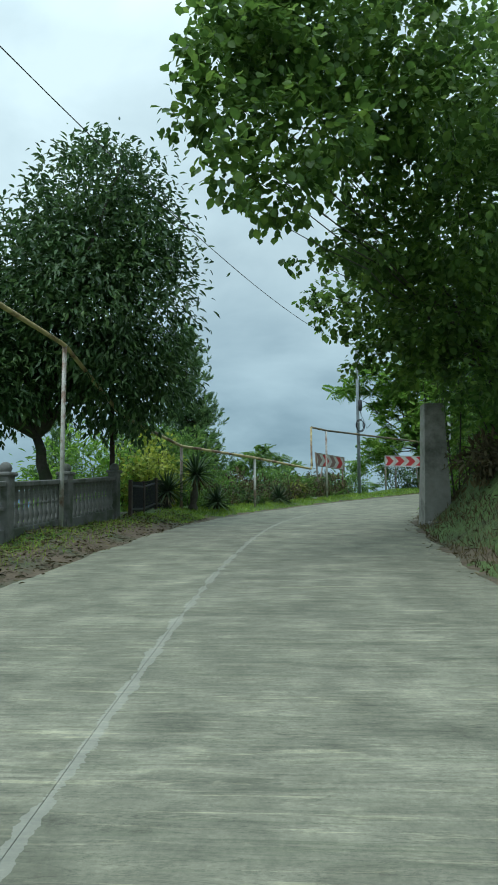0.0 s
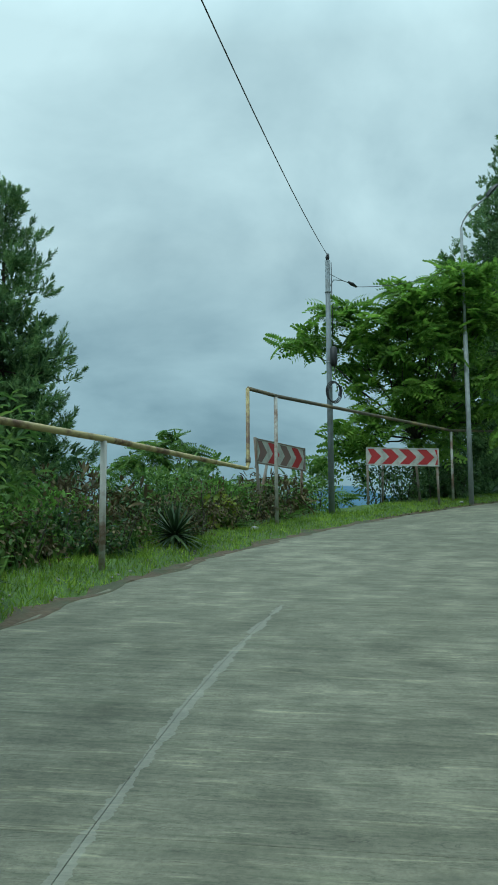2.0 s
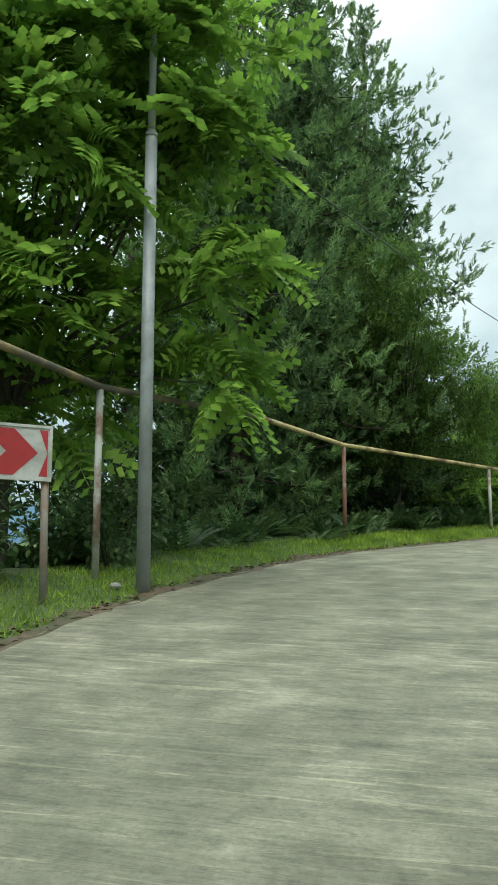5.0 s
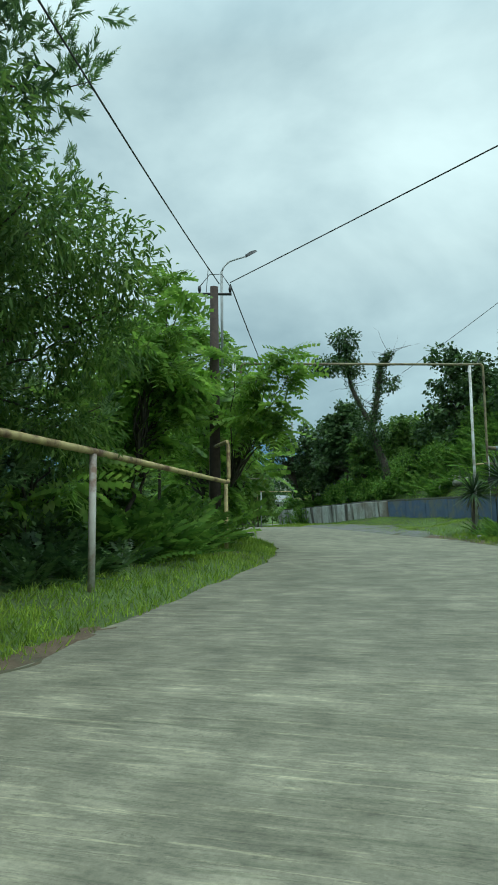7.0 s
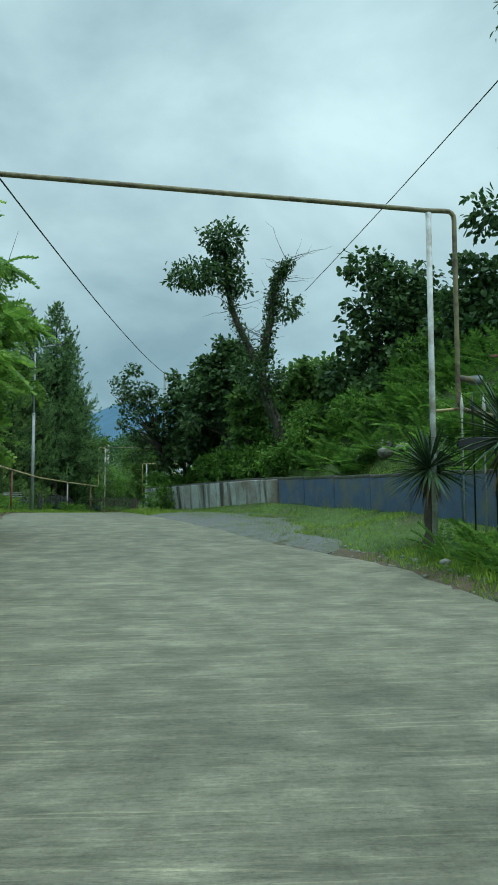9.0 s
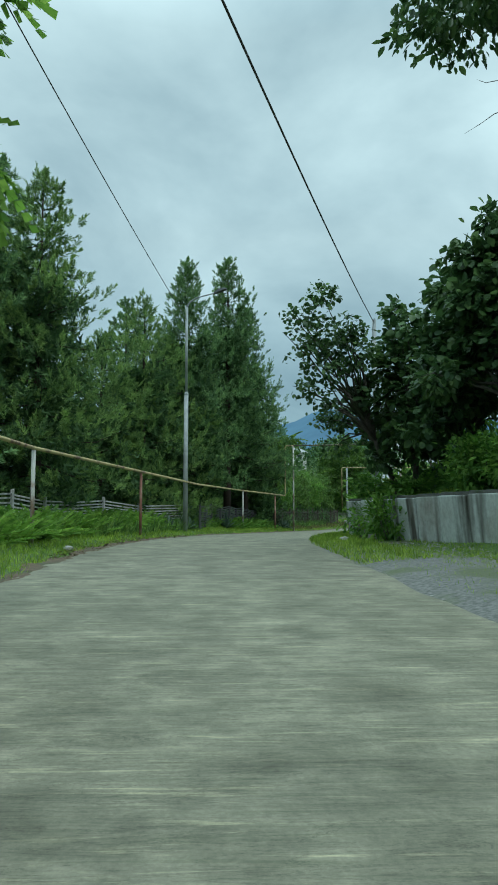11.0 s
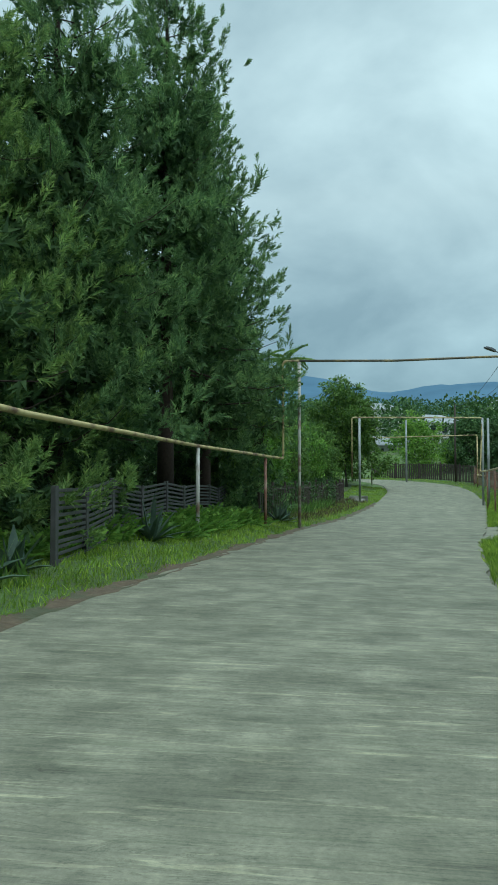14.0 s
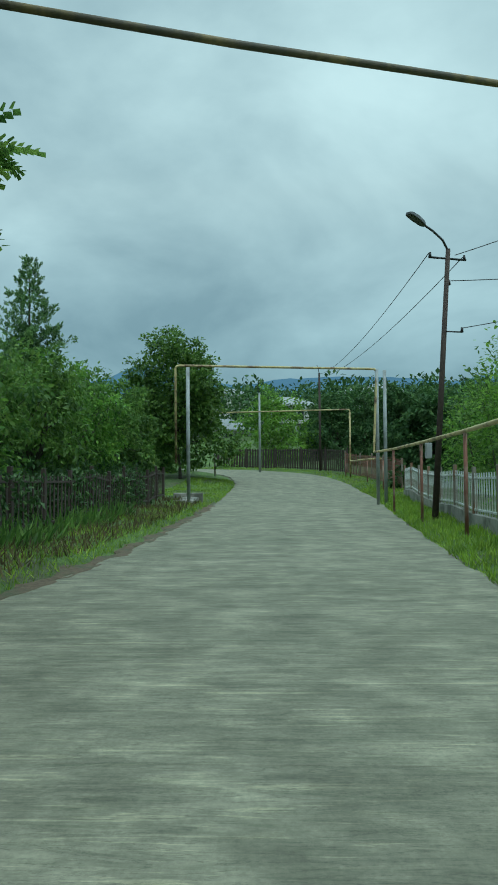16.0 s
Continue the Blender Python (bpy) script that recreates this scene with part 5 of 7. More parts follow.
# ---------------------------------------------------------------- fences
def slat_fence(name, s0, s1, lat, step, slats, z0, z1, slat_h, mat, post_mat, label, vertical=0, lift=0.0, plinth=0.0, post_top=0.15):
    """Panels of horizontal slats, or of upright pickets between two rails."""
    ob = thing(name, (0, 0, 0), label, "fence")
    n = max(1, int(round((s1 - s0) / step)))
    cache = {}
    for k in range(n + 1):
        s = s0 + (s1 - s0) * k / n
        la = lat(s) if callable(lat) else lat
        x, y = sp(s, la)
        g = ground_at(x, y) + lift
        tx, ty = at_s(s)[3:]
        rz = math.degrees(math.atan2(ty, tx))
        part("post", box_bm(0.09, 0.09, z1 + post_top + 0.4, (x, y, g + (z1 + post_top - 0.4) / 2), 0.01, rz + rng.uniform(-4, 4)), post_mat, ob)
        if k == n:
            break
        s2 = s0 + (s1 - s0) * (k + 1) / n
        x2, y2 = sp(s2, lat(s2) if callable(lat) else lat)
        g2 = ground_at(x2, y2) + lift
        ln = math.hypot(x2 - x, y2 - y)
        m = Matrix.Translation(((x + x2) / 2, (y + y2) / 2, (g + g2) / 2)) @ Matrix.Rotation(math.atan2(y2 - y, x2 - x), 4, "Z") @ Matrix.Rotation(-math.atan2(g2 - g, ln), 4, "Y")
        def put(nm, key, sx, sy, sz, lx, lz, tilt=0.0):
            if key not in cache:
                bm = box_bm(sx, sy, sz, (0, 0, 0), min(sy, sz, sx) * 0.15)
                cache[key] = bpy.data.meshes.new(nm)
                bm.to_mesh(cache[key])
                bm.free()
                cache[key].materials.append(mat)
            o = new(nm, cache[key])
            o.parent = ob
            o.matrix_basis = m @ Matrix.Translation((lx, 0, lz)) @ Matrix.Rotation(tilt, 4, "Y")
        if vertical:
            for zz in (z0 + 0.1, z1 - 0.12):
                put("rail", "r%.1f" % ln, ln - 0.09, 0.04, 0.05, 0, zz)
            for j in range(vertical):
                put("picket", "p", slat_h, 0.02, z1 - z0, -ln / 2 + ln * (j + 0.5) / vertical, (z0 + z1) / 2)
        else:
            for j in range(slats):
                put("slat", "s%.1f" % ln, ln - 0.02, 0.025, slat_h, 0, z0 + (z1 - z0) * j / (slats - 1) + rng.uniform(-0.012, 0.012), rng.uniform(-0.008, 0.008))
        if plinth:
            part("plinth", (lambda b: (bmesh.ops.transform(b, matrix=m, verts=b.verts), b)[1])(box_bm(ln, 0.16, plinth, (0, 0, plinth / 2 - 0.05), 0.01)), M_CONC, ob)
    return ob


slat_fence("slat_fence", 109, 131.8, lambda s: float(np.interp(s, [109, 126, 129, 131.8], [-6.0, -6.5, -6.2, -4.9])), 2.28, 9, 0.1, 1.0, 0.05, M_FWOOD, M_FWOOD, "silvery weathered fence of thin horizontal slats")
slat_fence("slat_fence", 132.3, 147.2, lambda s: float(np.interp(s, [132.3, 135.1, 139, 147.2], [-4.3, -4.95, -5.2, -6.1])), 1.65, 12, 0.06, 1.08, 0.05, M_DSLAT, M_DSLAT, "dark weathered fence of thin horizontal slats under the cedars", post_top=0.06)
slat_fence("garden_fence", 147.5, 168, lambda s: edge_l(s) - 2.0, 1.7, 0, 0.1, 1.15, 0.07, M_DARKWOOD, M_DARKWOOD, "old grey picket fence overgrown with vines", vertical=7)
slat_fence("white_fence", 149.5, 172, lambda s: edge_r(s) + 1.35, 2.5, 0, 0.35, 1.3, 0.045, M_WHITE, M_POST_G, "white painted fence on a low concrete plinth", vertical=10, plinth=0.4)
slat_fence("yard_fence", 176, 190, lambda s: edge_r(s) + 2.0, 2.8, 0, 0.05, 1.5, 0.16, M_POST_R, M_POST_G, "distant brown sheet fence along the bend", vertical=10)
slat_fence("yard_fence", 190.4, 204, lambda s: edge_r(s) + 2.4, 2.7, 0, 0.05, 1.7, 0.2, M_DARKWOOD, M_DARKWOOD, "distant dark board fence along the bend", vertical=11)
slat_fence("mesh_fence", 46.7, 50.3, lambda s: float(np.interp(s, [46.7, 50.3], [-4.6, -5.2])), 1.2, 0, 0.05, 0.85, 0.006, M_BLACK, M_DARKWOOD, "dark wire garden fence beside the verge", vertical=16, post_top=0.03)

# rail fence and black gate above the blue wall
rf = thing("rail_fence", (0, 0, 0), "grey wire fence with pipe rails on top of the wall", "fence")
fa, fb = np.array((42.53, 40.77)), np.array((36.75, 35.55))
for k in range(6):
    q = fa + (fb - fa) * k / 5
    tube_part("post", [(q[0], q[1], 4.8), (q[0], q[1], 6.1)], 0.04, M_STEEL, rf)
for zz in (6.05, 5.78, 5.3):
    tube_part("rail", [(fa[0], fa[1], zz), (fb[0], fb[1], zz)], 0.022, M_ALU, rf)
for k in range(34):
    for sgn in (-1, 1):
        u0 = k / 34
        u1 = min(1, max(0, u0 + sgn * 0.07))
        q0, q1 = fa + (fb - fa) * u0, fa + (fb - fa) * u1
        tube_part("mesh_wire", [(q0[0], q0[1], 5.3), (q1[0], q1[1], 5.78)], 0.006, M_ALU, rf, "", 4)
bg = thing("iron_gate", (42.4, 40.6, ground_at(42.4, 40.6) - 0.05), "black ornamental iron gate with pale spear tips", "gate", rz=-72)
bg.scale = (0.7, 0.7, 0.7)
gt = (7.2 - ground_at(42.4, 40.6)) / 0.7
for xx in (0.0, 1.0, 2.0):
    part("gate_post", box_bm(0.42, 0.12, gt, (xx * 1.5, 0, gt / 2), 0.02), M_BLACK, bg)
for xx in (0.75, 2.25):
    for zz in (gt * 0.3, gt * 0.62, gt * 0.85):
        part("gate_rail", box_bm(1.1, 0.05, 0.07, (xx, 0, zz), 0.008), M_BLACK, bg)
    for j in range(8):
        bx = xx - 0.48 + 0.137 * j
        bar = tube_part("gate_bar", [(bx, 0, 0.1), (bx, 0, gt * 0.93)], 0.022, M_BLACK, bg, "", 6)
        tube_part("spear_tip", [(bx, 0, gt * 0.93), (bx, 0, gt * 0.95), (bx, 0, gt * 1.0)], [0.02, 0.04, 0.004], M_SIGN_W, bar, "pale spear tip", 6)
    tube_part("scroll", [(xx + 0.35 * math.cos(a), 0, gt * 0.8 + 0.35 * math.sin(a)) for a in np.linspace(0, math.pi, 12)], 0.025, M_SIGN_W, bg)
    tube_part("strut", [(xx - 0.5, 0, gt * 0.3), (xx + 0.5, 0, gt * 0.62)], 0.02, M_BLACK, bg)
    tube_part("strut", [(xx + 0.5, 0, gt * 0.3), (xx - 0.5, 0, gt * 0.62)], 0.02, M_BLACK, bg)
for k in range(9):
    xx = -2.4 + k * 0.26
    tube_part("spear", [(xx, 0, 0), (xx, 0, gt * 0.62), (xx, 0, gt * 0.7), (xx, 0, gt * 0.78)], [0.022, 0.022, 0.05, 0.004], M_BLACK if k % 2 else M_SIGN_W, bg, "", 6)
part("gate_rail", box_bm(2.4, 0.05, 0.3, (-1.3, 0, gt * 0.5), 0.01), M_BLACK, bg)
part("top_bar", box_bm(4.2, 0.05, 0.06, (0.4, 0, gt * 0.98), 0.01), M_POST_R, bg)


# ---------------------------------------------------------------- rosette plants
def sword(n, ln, width, bend, thick, lo, hi, seed):
    """Stiff sword leaves round a point, from upright to drooping."""
    r = np.random.default_rng(seed)
    out = []
    for k in range(n):
        a = k * 2.39996 + r.uniform(-0.2, 0.2)
        el = radians(lo + (hi - lo) * (k / n) ** 0.8 + r.uniform(-6, 6))
        l = ln * r.uniform(0.75, 1.1)
        d = np.array([math.cos(a) * math.cos(el), math.sin(a) * math.cos(el), math.sin(el)])
        side = np.array([-math.sin(a), math.cos(a), 0])
        nrm = np.cross(d, side)
        v = []
        for u, w in ((0.0, 0.6), (0.35, 1.0), (0.7, 0.75), (1.0, 0.04)):
            c = d * l * u + np.array([0, 0, -bend * l * u * u * math.cos(el)])
            v += [c - side * width * w, c + side * width * w, c - nrm * thick * w]
        f = []
        for i in range(3):
            o = i * 3
            f += [(o, o + 1, o + 4, o + 3), (o + 1, o + 2, o + 5, o + 4), (o + 2, o, o + 3, o + 5)]
        out.append((v, f))
    return join(out)


def yucca(x, y, trunk_h, ln, label, seed, lean=(0.0, 0.0), dead=None):
    g = ground_at(x, y) - 0.05
    ob = thing("yucca", (x, y, g), label, "yucca", "yuccas beside the road")
    top = np.array([lean[0], lean[1], trunk_h])
    if trunk_h > 0.2:
        u = np.linspace(0, 1, 9)[:, None]
        tube_part("trunk", top * u, 0.10 + 0.03 * np.sin(np.arange(9) * 2.2) + 0.05 * (1 - u[:, 0]) ** 3, M_BARK, ob, "", 9)
    v, f = sword(120, ln, 0.026, 0.18, 0.012, 80, -28, seed)
    add_part("leaves", mesh_from("leaves", v + top, f, L_YUCCA), ob)
    if trunk_h > 0.5:
        v, f = sword(26, ln * 0.7, 0.022, 0.3, 0.008, -35, -75, seed + 5)
        add_part("dead_leaves", mesh_from("dead_leaves", v + top, f, dead or L_DRY), ob, "dry hanging leaves")
    return ob


yucca(41.81, 42.74, 1.42, 0.95, "spiky green yucca on a short rough trunk", 11)
yucca(39.45, 41.30, 1.85, 1.12, "large spiky green yucca on a thick rough trunk", 12)
yucca(38.46, 40.00, 0.55, 0.85, "low spiky green yucca among ferns", 13)
yucca(-2.40, 20.75, 0.55, 0.75, "low spiky yucca with pale dry leaves hanging round its foot", 14, dead=L_STRAW)
yucca(-1.72, 21.25, 1.15, 0.85, "leaning spiky yucca with a thick bent trunk", 15, (0.12, 0.1))
yucca(-1.05, 22.5, 0.30, 0.72, "low grey-green yucca behind the verge", 17)
yucca(1.15, 27.55, 0.22, 0.66, "low spiky yucca on the grassy verge", 16)


def agave(x, y, ln, seed):
    g = ground_at(x, y) - 0.04
    ob = thing("agave", (x, y, g), "grey-green agave with thick curling leaves", "agave", "agaves under the cedars")
    v, f = sword(20, ln, 0.075, 0.35, 0.035, 82, 20, seed)
    add_part("leaves", mesh_from("leaves", v, f, L_AGAVE), ob)
    return ob


for k, (s_, la, ln) in enumerate([(136.4, -4.5, 0.95), (128.6, -4.2, 0.8), (130.2, -4.15, 0.85), (131.6, -4.5, 0.7), (146.0, -4.0, 0.75), (146.7, -3.9, 0.6), (129.2, -4.9, 0.85), (126.4, -4.6, 0.7)]):
    agave(*sp(s_, la), ln, 40 + k)


# ---------------------------------------------------------------- trees of the first stretch
broad_tree("fruit_tree", (-4.6, 16.8), [(-3.5, 16.4, 6.3, 2.3, 2.4, 2.6), (-3.6, 16.6, 8.4, 1.9, 1.9, 2.1), (-5.9, 16.9, 6.2, 2.3, 2.3, 2.8), (-8.2, 17.0, 6.0, 2.4, 2.4, 3.0), (-3.1, 17.0, 4.7, 1.7, 1.8, 1.5), (-6.5, 15.5, 4.4, 2.0, 2.0, 1.4)],
           44000, 0.20, LAUREL, L_DARK, "dense dark-leaved evergreen fruit tree behind the fence", 0.17, clump=12, shell=0.3, droop=0.5)
broad_tree("plane_tree", (7.2, 18.6), [(0.0, 8.5, 5.6, 0.57, 0.57, 0.49), (0.5, 8.9, 5.6, 0.52, 0.52, 0.44), (0.9, 9.1, 6.5, 0.77, 0.77, 0.66), (-0.1, 8.8, 6.7, 0.71, 0.71, 0.60), (0.3, 9.2, 7.8, 0.87, 0.87, 0.74), (-0.7, 8.7, 6.6, 0.41, 0.41, 0.35), (-0.4, 9.0, 7.5, 0.62, 0.62, 0.52), (0.0, 9.5, 8.6, 0.74, 0.74, 0.63), (1.0, 9.7, 8.4, 1.09, 1.09, 0.92), (2.0, 11.0, 6.9, 0.83, 0.83, 0.71), (1.8, 10.2, 7.6, 1.04, 1.04, 0.89), (2.3, 10.3, 8.8, 1.24, 1.24, 1.05), (1.0, 11.2, 5.5, 0.35, 0.35, 0.30), (1.4, 11.4, 5.9, 0.47, 0.47, 0.40), (2.5, 11.9, 6.1, 0.94, 0.94, 0.80), (1.5, 14.3, 5.9, 0.42, 0.42, 0.36), (1.9, 14.2, 5.3, 0.58, 0.58, 0.50), (2.4, 13.8, 5.8, 0.86, 0.86, 0.73), (2.8, 13.7, 4.8, 0.64, 0.64, 0.55), (2.2, 13.8, 4.3, 0.30, 0.30, 0.26), (3.4, 13.8, 4.3, 0.62, 0.62, 0.53),
                                      (3.2, 10.6, 7.7, 1.26, 1.26, 1.07), (3.9, 11.7, 6.3, 1.37, 1.37, 1.17), (3.6, 12.9, 5.2, 1.17, 1.17, 0.99), (4.6, 13.8, 4.3, 0.90, 0.90, 0.77), (3.6, 15.2, 6.2, 1.2, 1.3, 1.1), (5.4, 13.6, 7.6, 1.8, 1.8, 1.8), (4.6, 12.4, 9.2, 1.7, 1.7, 1.4), (6.2, 16.2, 6.2, 1.9, 1.9, 1.9), (9.5, 15.5, 6.2, 2.4, 3.6, 2.4)],
           42000, 0.145, ROUND, L_BROAD, "large broad-leaved tree overhanging the road from the bank", 0.14, clump=13, shell=0.3, arm=0.2)
ced = conifer("cedar", 9.3, 2.0, 105, "tall dark cedar below the road with layered branches", 21, 0.03)
ced.matrix_basis = pose(-2.85, 31.6, ground_at(-2.85, 31.6) - 0.1)
copy_thing(ced, pose(-5.6, 33.6, ground_at(-5.6, 33.6) - 1.6, 0, 0, 130))
copy_thing(ced, pose(-8.4, 31.0, ground_at(-8.4, 31.0) - 2.2, 0, 0, 60))

# bright tree with feathered leaves behind the chevrons
broad_tree("ailanthus", (9.6, 39.9), [(10.3, 38.6, 10.0, 1.40, 1.40, 1.10), (9.1, 38.9, 9.7, 0.90, 0.90, 0.72), (11.8, 38.4, 9.9, 1.20, 1.20, 1.00), (8.2, 39.5, 8.9, 1.02, 1.02, 0.82), (6.9, 39.6, 9.0, 1.00, 1.00, 0.80), (5.5, 40.0, 8.5, 0.58, 0.58, 0.47), (9.7, 39.0, 8.2, 1.45, 1.45, 1.16), (11.4, 38.6, 8.3, 1.48, 1.48, 1.18), (12.4, 38.4, 6.8, 1.05, 1.05, 0.84), (9.8, 39.1, 6.5, 1.21, 1.21, 0.96), (8.4, 39.5, 6.2, 1.01, 1.01, 0.81), (6.7, 40.1, 4.8, 0.76, 0.76, 0.61), (7.6, 39.8, 4.4, 0.65, 0.65, 0.52), (10.8, 39.1, 6.3, 1.17, 1.17, 0.93), (8.7, 39.5, 7.2, 0.90, 0.90, 0.72), (7.4, 39.7, 7.9, 0.8, 0.8, 0.7), (7.7, 39.7, 5.3, 0.8, 0.8, 0.6), (9.0, 39.4, 5.2, 0.9, 0.9, 0.7), (10.4, 39.0, 5.1, 0.9, 0.9, 0.7), (10.6, 38.7, 9.4, 1.3, 1.3, 1.1), (8.8, 39.2, 9.6, 0.9, 0.9, 0.8), (12.0, 38.5, 5.4, 0.9, 0.9, 0.7)],
           2100, 0.70, PINNATE, L_BRIGHT, "bright green tree with long feathered leaves at the bend", 0.085, clump=9, shell=0.45, droop=0.5)
tall = conifer("cedar", 16.8, 3.5, 130, "tall dense dark cedar at the outside of the bend", 22, 0.02)
tall_back = conifer("cedar", 18.5, 3.4, 90, "tall dark cedar in the second row at the bend", 23, 0.02, fine=False)
tall_back.matrix_basis = pose(20.8, 50.5, ground_at(20.8, 50.5) - 0.4, 0, 0, 95)
tall.matrix_basis = pose(16.0, 44.4, ground_at(16.0, 44.4) - 0.1)
for src, x, y, rz, dz in [(tall, 18.8, 45.6, 70, 2.6), (tall_back, 17.0, 48.6, 150, -1.0), (tall, 22.4, 46.9, 220, 1.0), (tall_back, 13.4, 45.0, 300, -6.5), (tall_back, 25.4, 49.4, 20, -3.5), (tall_back, 23.4, 50.2, 200, 0.0), (tall_back, 17.5, 46.2, 75, 0.2), (tall_back, 19.8, 47.4, 250, 0.8)]:
    copy_thing(src, pose(x, y, ground_at(x, y) + dz, 0, 0, rz))
broad_tree("willow_tree", (22.6, 46.0), [(19.0, 43.5, 10.1, 0.76, 0.76, 0.57), (19.5, 42.9, 10.4, 0.61, 0.61, 0.46), (19.8, 42.5, 10.3, 0.42, 0.42, 0.31), (20.0, 42.1, 9.5, 0.52, 0.52, 0.39), (20.0, 43.3, 9.2, 0.88, 0.88, 0.66), (20.1, 42.1, 8.4, 0.44, 0.44, 0.33), (20.9, 42.5, 8.1, 0.64, 0.64, 0.48), (21.1, 43.9, 8.2, 1.06, 1.06, 0.80), (22.1, 42.8, 7.5, 0.80, 0.80, 0.60), (23.3, 42.9, 7.4, 0.68, 0.68, 0.51), (22.1, 43.7, 6.9, 0.92, 0.92, 0.69), (23.6, 43.5, 6.6, 0.80, 0.80, 0.60), (20.0, 44.3, 8.5, 1.10, 1.10, 0.82), (20.1, 44.9, 7.4, 0.87, 0.87, 0.65), (21.2, 44.7, 6.9, 1.02, 1.02, 0.76), (22.2, 44.5, 5.9, 0.87, 0.87, 0.65), (23.5, 43.8, 5.5, 0.70, 0.70, 0.53), (21.0, 45.3, 5.8, 0.83, 0.83, 0.62)],
           32000, 0.125, LONG, L_SHRUB, "slender-leaved tree leaning towards the pipe", 0.07, clump=11, shell=0.25, droop=0.5)

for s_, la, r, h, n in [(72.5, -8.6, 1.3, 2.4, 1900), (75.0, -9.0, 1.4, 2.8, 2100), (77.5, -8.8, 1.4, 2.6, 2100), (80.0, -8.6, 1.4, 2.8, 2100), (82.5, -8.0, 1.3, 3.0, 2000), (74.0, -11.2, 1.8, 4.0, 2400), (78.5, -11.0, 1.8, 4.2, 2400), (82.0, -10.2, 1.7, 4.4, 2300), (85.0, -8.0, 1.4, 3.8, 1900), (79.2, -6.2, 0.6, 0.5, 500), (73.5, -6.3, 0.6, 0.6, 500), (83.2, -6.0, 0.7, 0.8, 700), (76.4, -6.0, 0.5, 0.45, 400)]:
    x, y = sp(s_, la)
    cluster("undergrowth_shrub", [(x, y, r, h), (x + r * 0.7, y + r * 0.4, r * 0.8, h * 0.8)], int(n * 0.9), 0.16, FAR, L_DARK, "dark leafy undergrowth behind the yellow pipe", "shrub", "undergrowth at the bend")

# shrubs and brush below the first pipe
for k, (s_, la, r, h, mt, lf, sz, n, lab) in enumerate([
        (50.6, -6.3, 0.7, 1.9, L_LIME, ROUND, 0.14, 700, "bright yellow-green shrub behind the wire fence"),
        (51.9, -6.9, 0.9, 2.7, L_LIME, ROUND, 0.15, 900, "bright leafy shrub behind the wire fence"),
        (51.0, -9.0, 1.7, 3.6, L_BRIGHT, LAUREL, 0.22, 1900, "feathery green bamboo-like shrub below the road"),
        (54.0, -8.0, 1.6, 3.6, L_SHRUB, LONG, 0.24, 2400, "feathery green shrub behind the pipe"),
        (53.5, -6.2, 0.9, 1.3, L_SHRUB, OVAL, 0.12, 900, "low leafy shrub beside the yucca"),
        (56.5, -6.8, 1.0, 1.5, L_DRY, LONG, 0.2, 900, "dry brown brush behind the verge"),
        (59.0, -7.0, 1.1, 1.6, L_SHRUB, OVAL, 0.13, 1100, "low green shrub behind the verge"),
        (61.0, -7.2, 1.0, 1.7, L_SHRUB, PINNATE, 0.5, 130, "feathery green sapling behind the faded board"),
        (62.3, -6.3, 0.9, 1.2, L_DRY, LONG, 0.2, 700, "dry brown brush under the faded board"),
        (63.8, -6.2, 0.8, 1.1, L_SHRUB, OVAL, 0.12, 700, "low green shrub beside the steel pole"),
        (65.6, -7.4, 0.8, 1.9, L_SHRUB, PINNATE, 0.5, 110, "green sapling behind the chevron board"),
        (67.5, -6.0, 0.9, 1.6, L_DARK, OVAL, 0.13, 900, "dark shrub under the bright tree"),
        (69.5, -5.6, 1.0, 1.8, L_DARK, OVAL, 0.13, 1000, "dark shrub beside the street lamp"),
        (46.5, -8.6, 1.2, 1.2, L_BRIGHT, OVAL, 0.15, 900, "leafy green shrub behind the concrete fence"),
        (43.0, -9.0, 1.0, 0.9, L_SHRUB, OVAL, 0.15, 600, "low green shrub under the fruit tree")]):
    x, y = sp(s_, la)
    cluster("shrub", [(x, y, r, h), (x + r * 0.8, y - r * 0.5, r * 0.8, h * 0.8)], n, sz, lf, mt, lab, "shrub", "shrubs below the road")
for k, (s_, la, r, h) in enumerate([(51.2, -6.4, 0.8, 1.3), (53.6, -5.4, 0.6, 0.9), (54.4, -4.9, 0.5, 0.7), (51.8, -5.2, 0.6, 0.8), (55.2, -5.9, 0.8, 1.1), (56.8, -5.4, 0.6, 0.8), (58.6, -6.0, 0.8, 1.2), (60.2, -5.6, 0.6, 0.9), (61.6, -5.9, 0.7, 1.0)]):
    x, y = sp(s_, la)
    cluster("weed_clump", [(x, y, r, h), (x + 0.6, y + 0.5, r * 0.8, h * 0.7)], 650, 0.10, OVAL, (L_SHRUB, L_FERN, L_DARK)[k % 3], "tangled green weeds behind the narrow verge", "weeds", "weeds behind the outer verge")
broad_tree("sapling", (0.9, 42.4), [(1.2, 43.2, 5.2, 0.9, 0.9, 0.6), (0.2, 43.0, 4.6, 1.3, 1.2, 0.7), (2.0, 41.8, 4.3, 0.7, 0.7, 0.4), (-0.9, 43.0, 3.8, 1.1, 1.1, 0.6), (1.2, 42.5, 3.4, 1.4, 1.3, 0.8), (0.0, 42.5, 2.6, 1.5, 1.4, 0.8), (2.2, 42.0, 2.8, 1.0, 1.0, 0.7)], 900, 0.52, PINNATE, L_SHRUB, "spreading feathery-leaved sapling on the slope", 0.07, clump=9, shell=0.2)
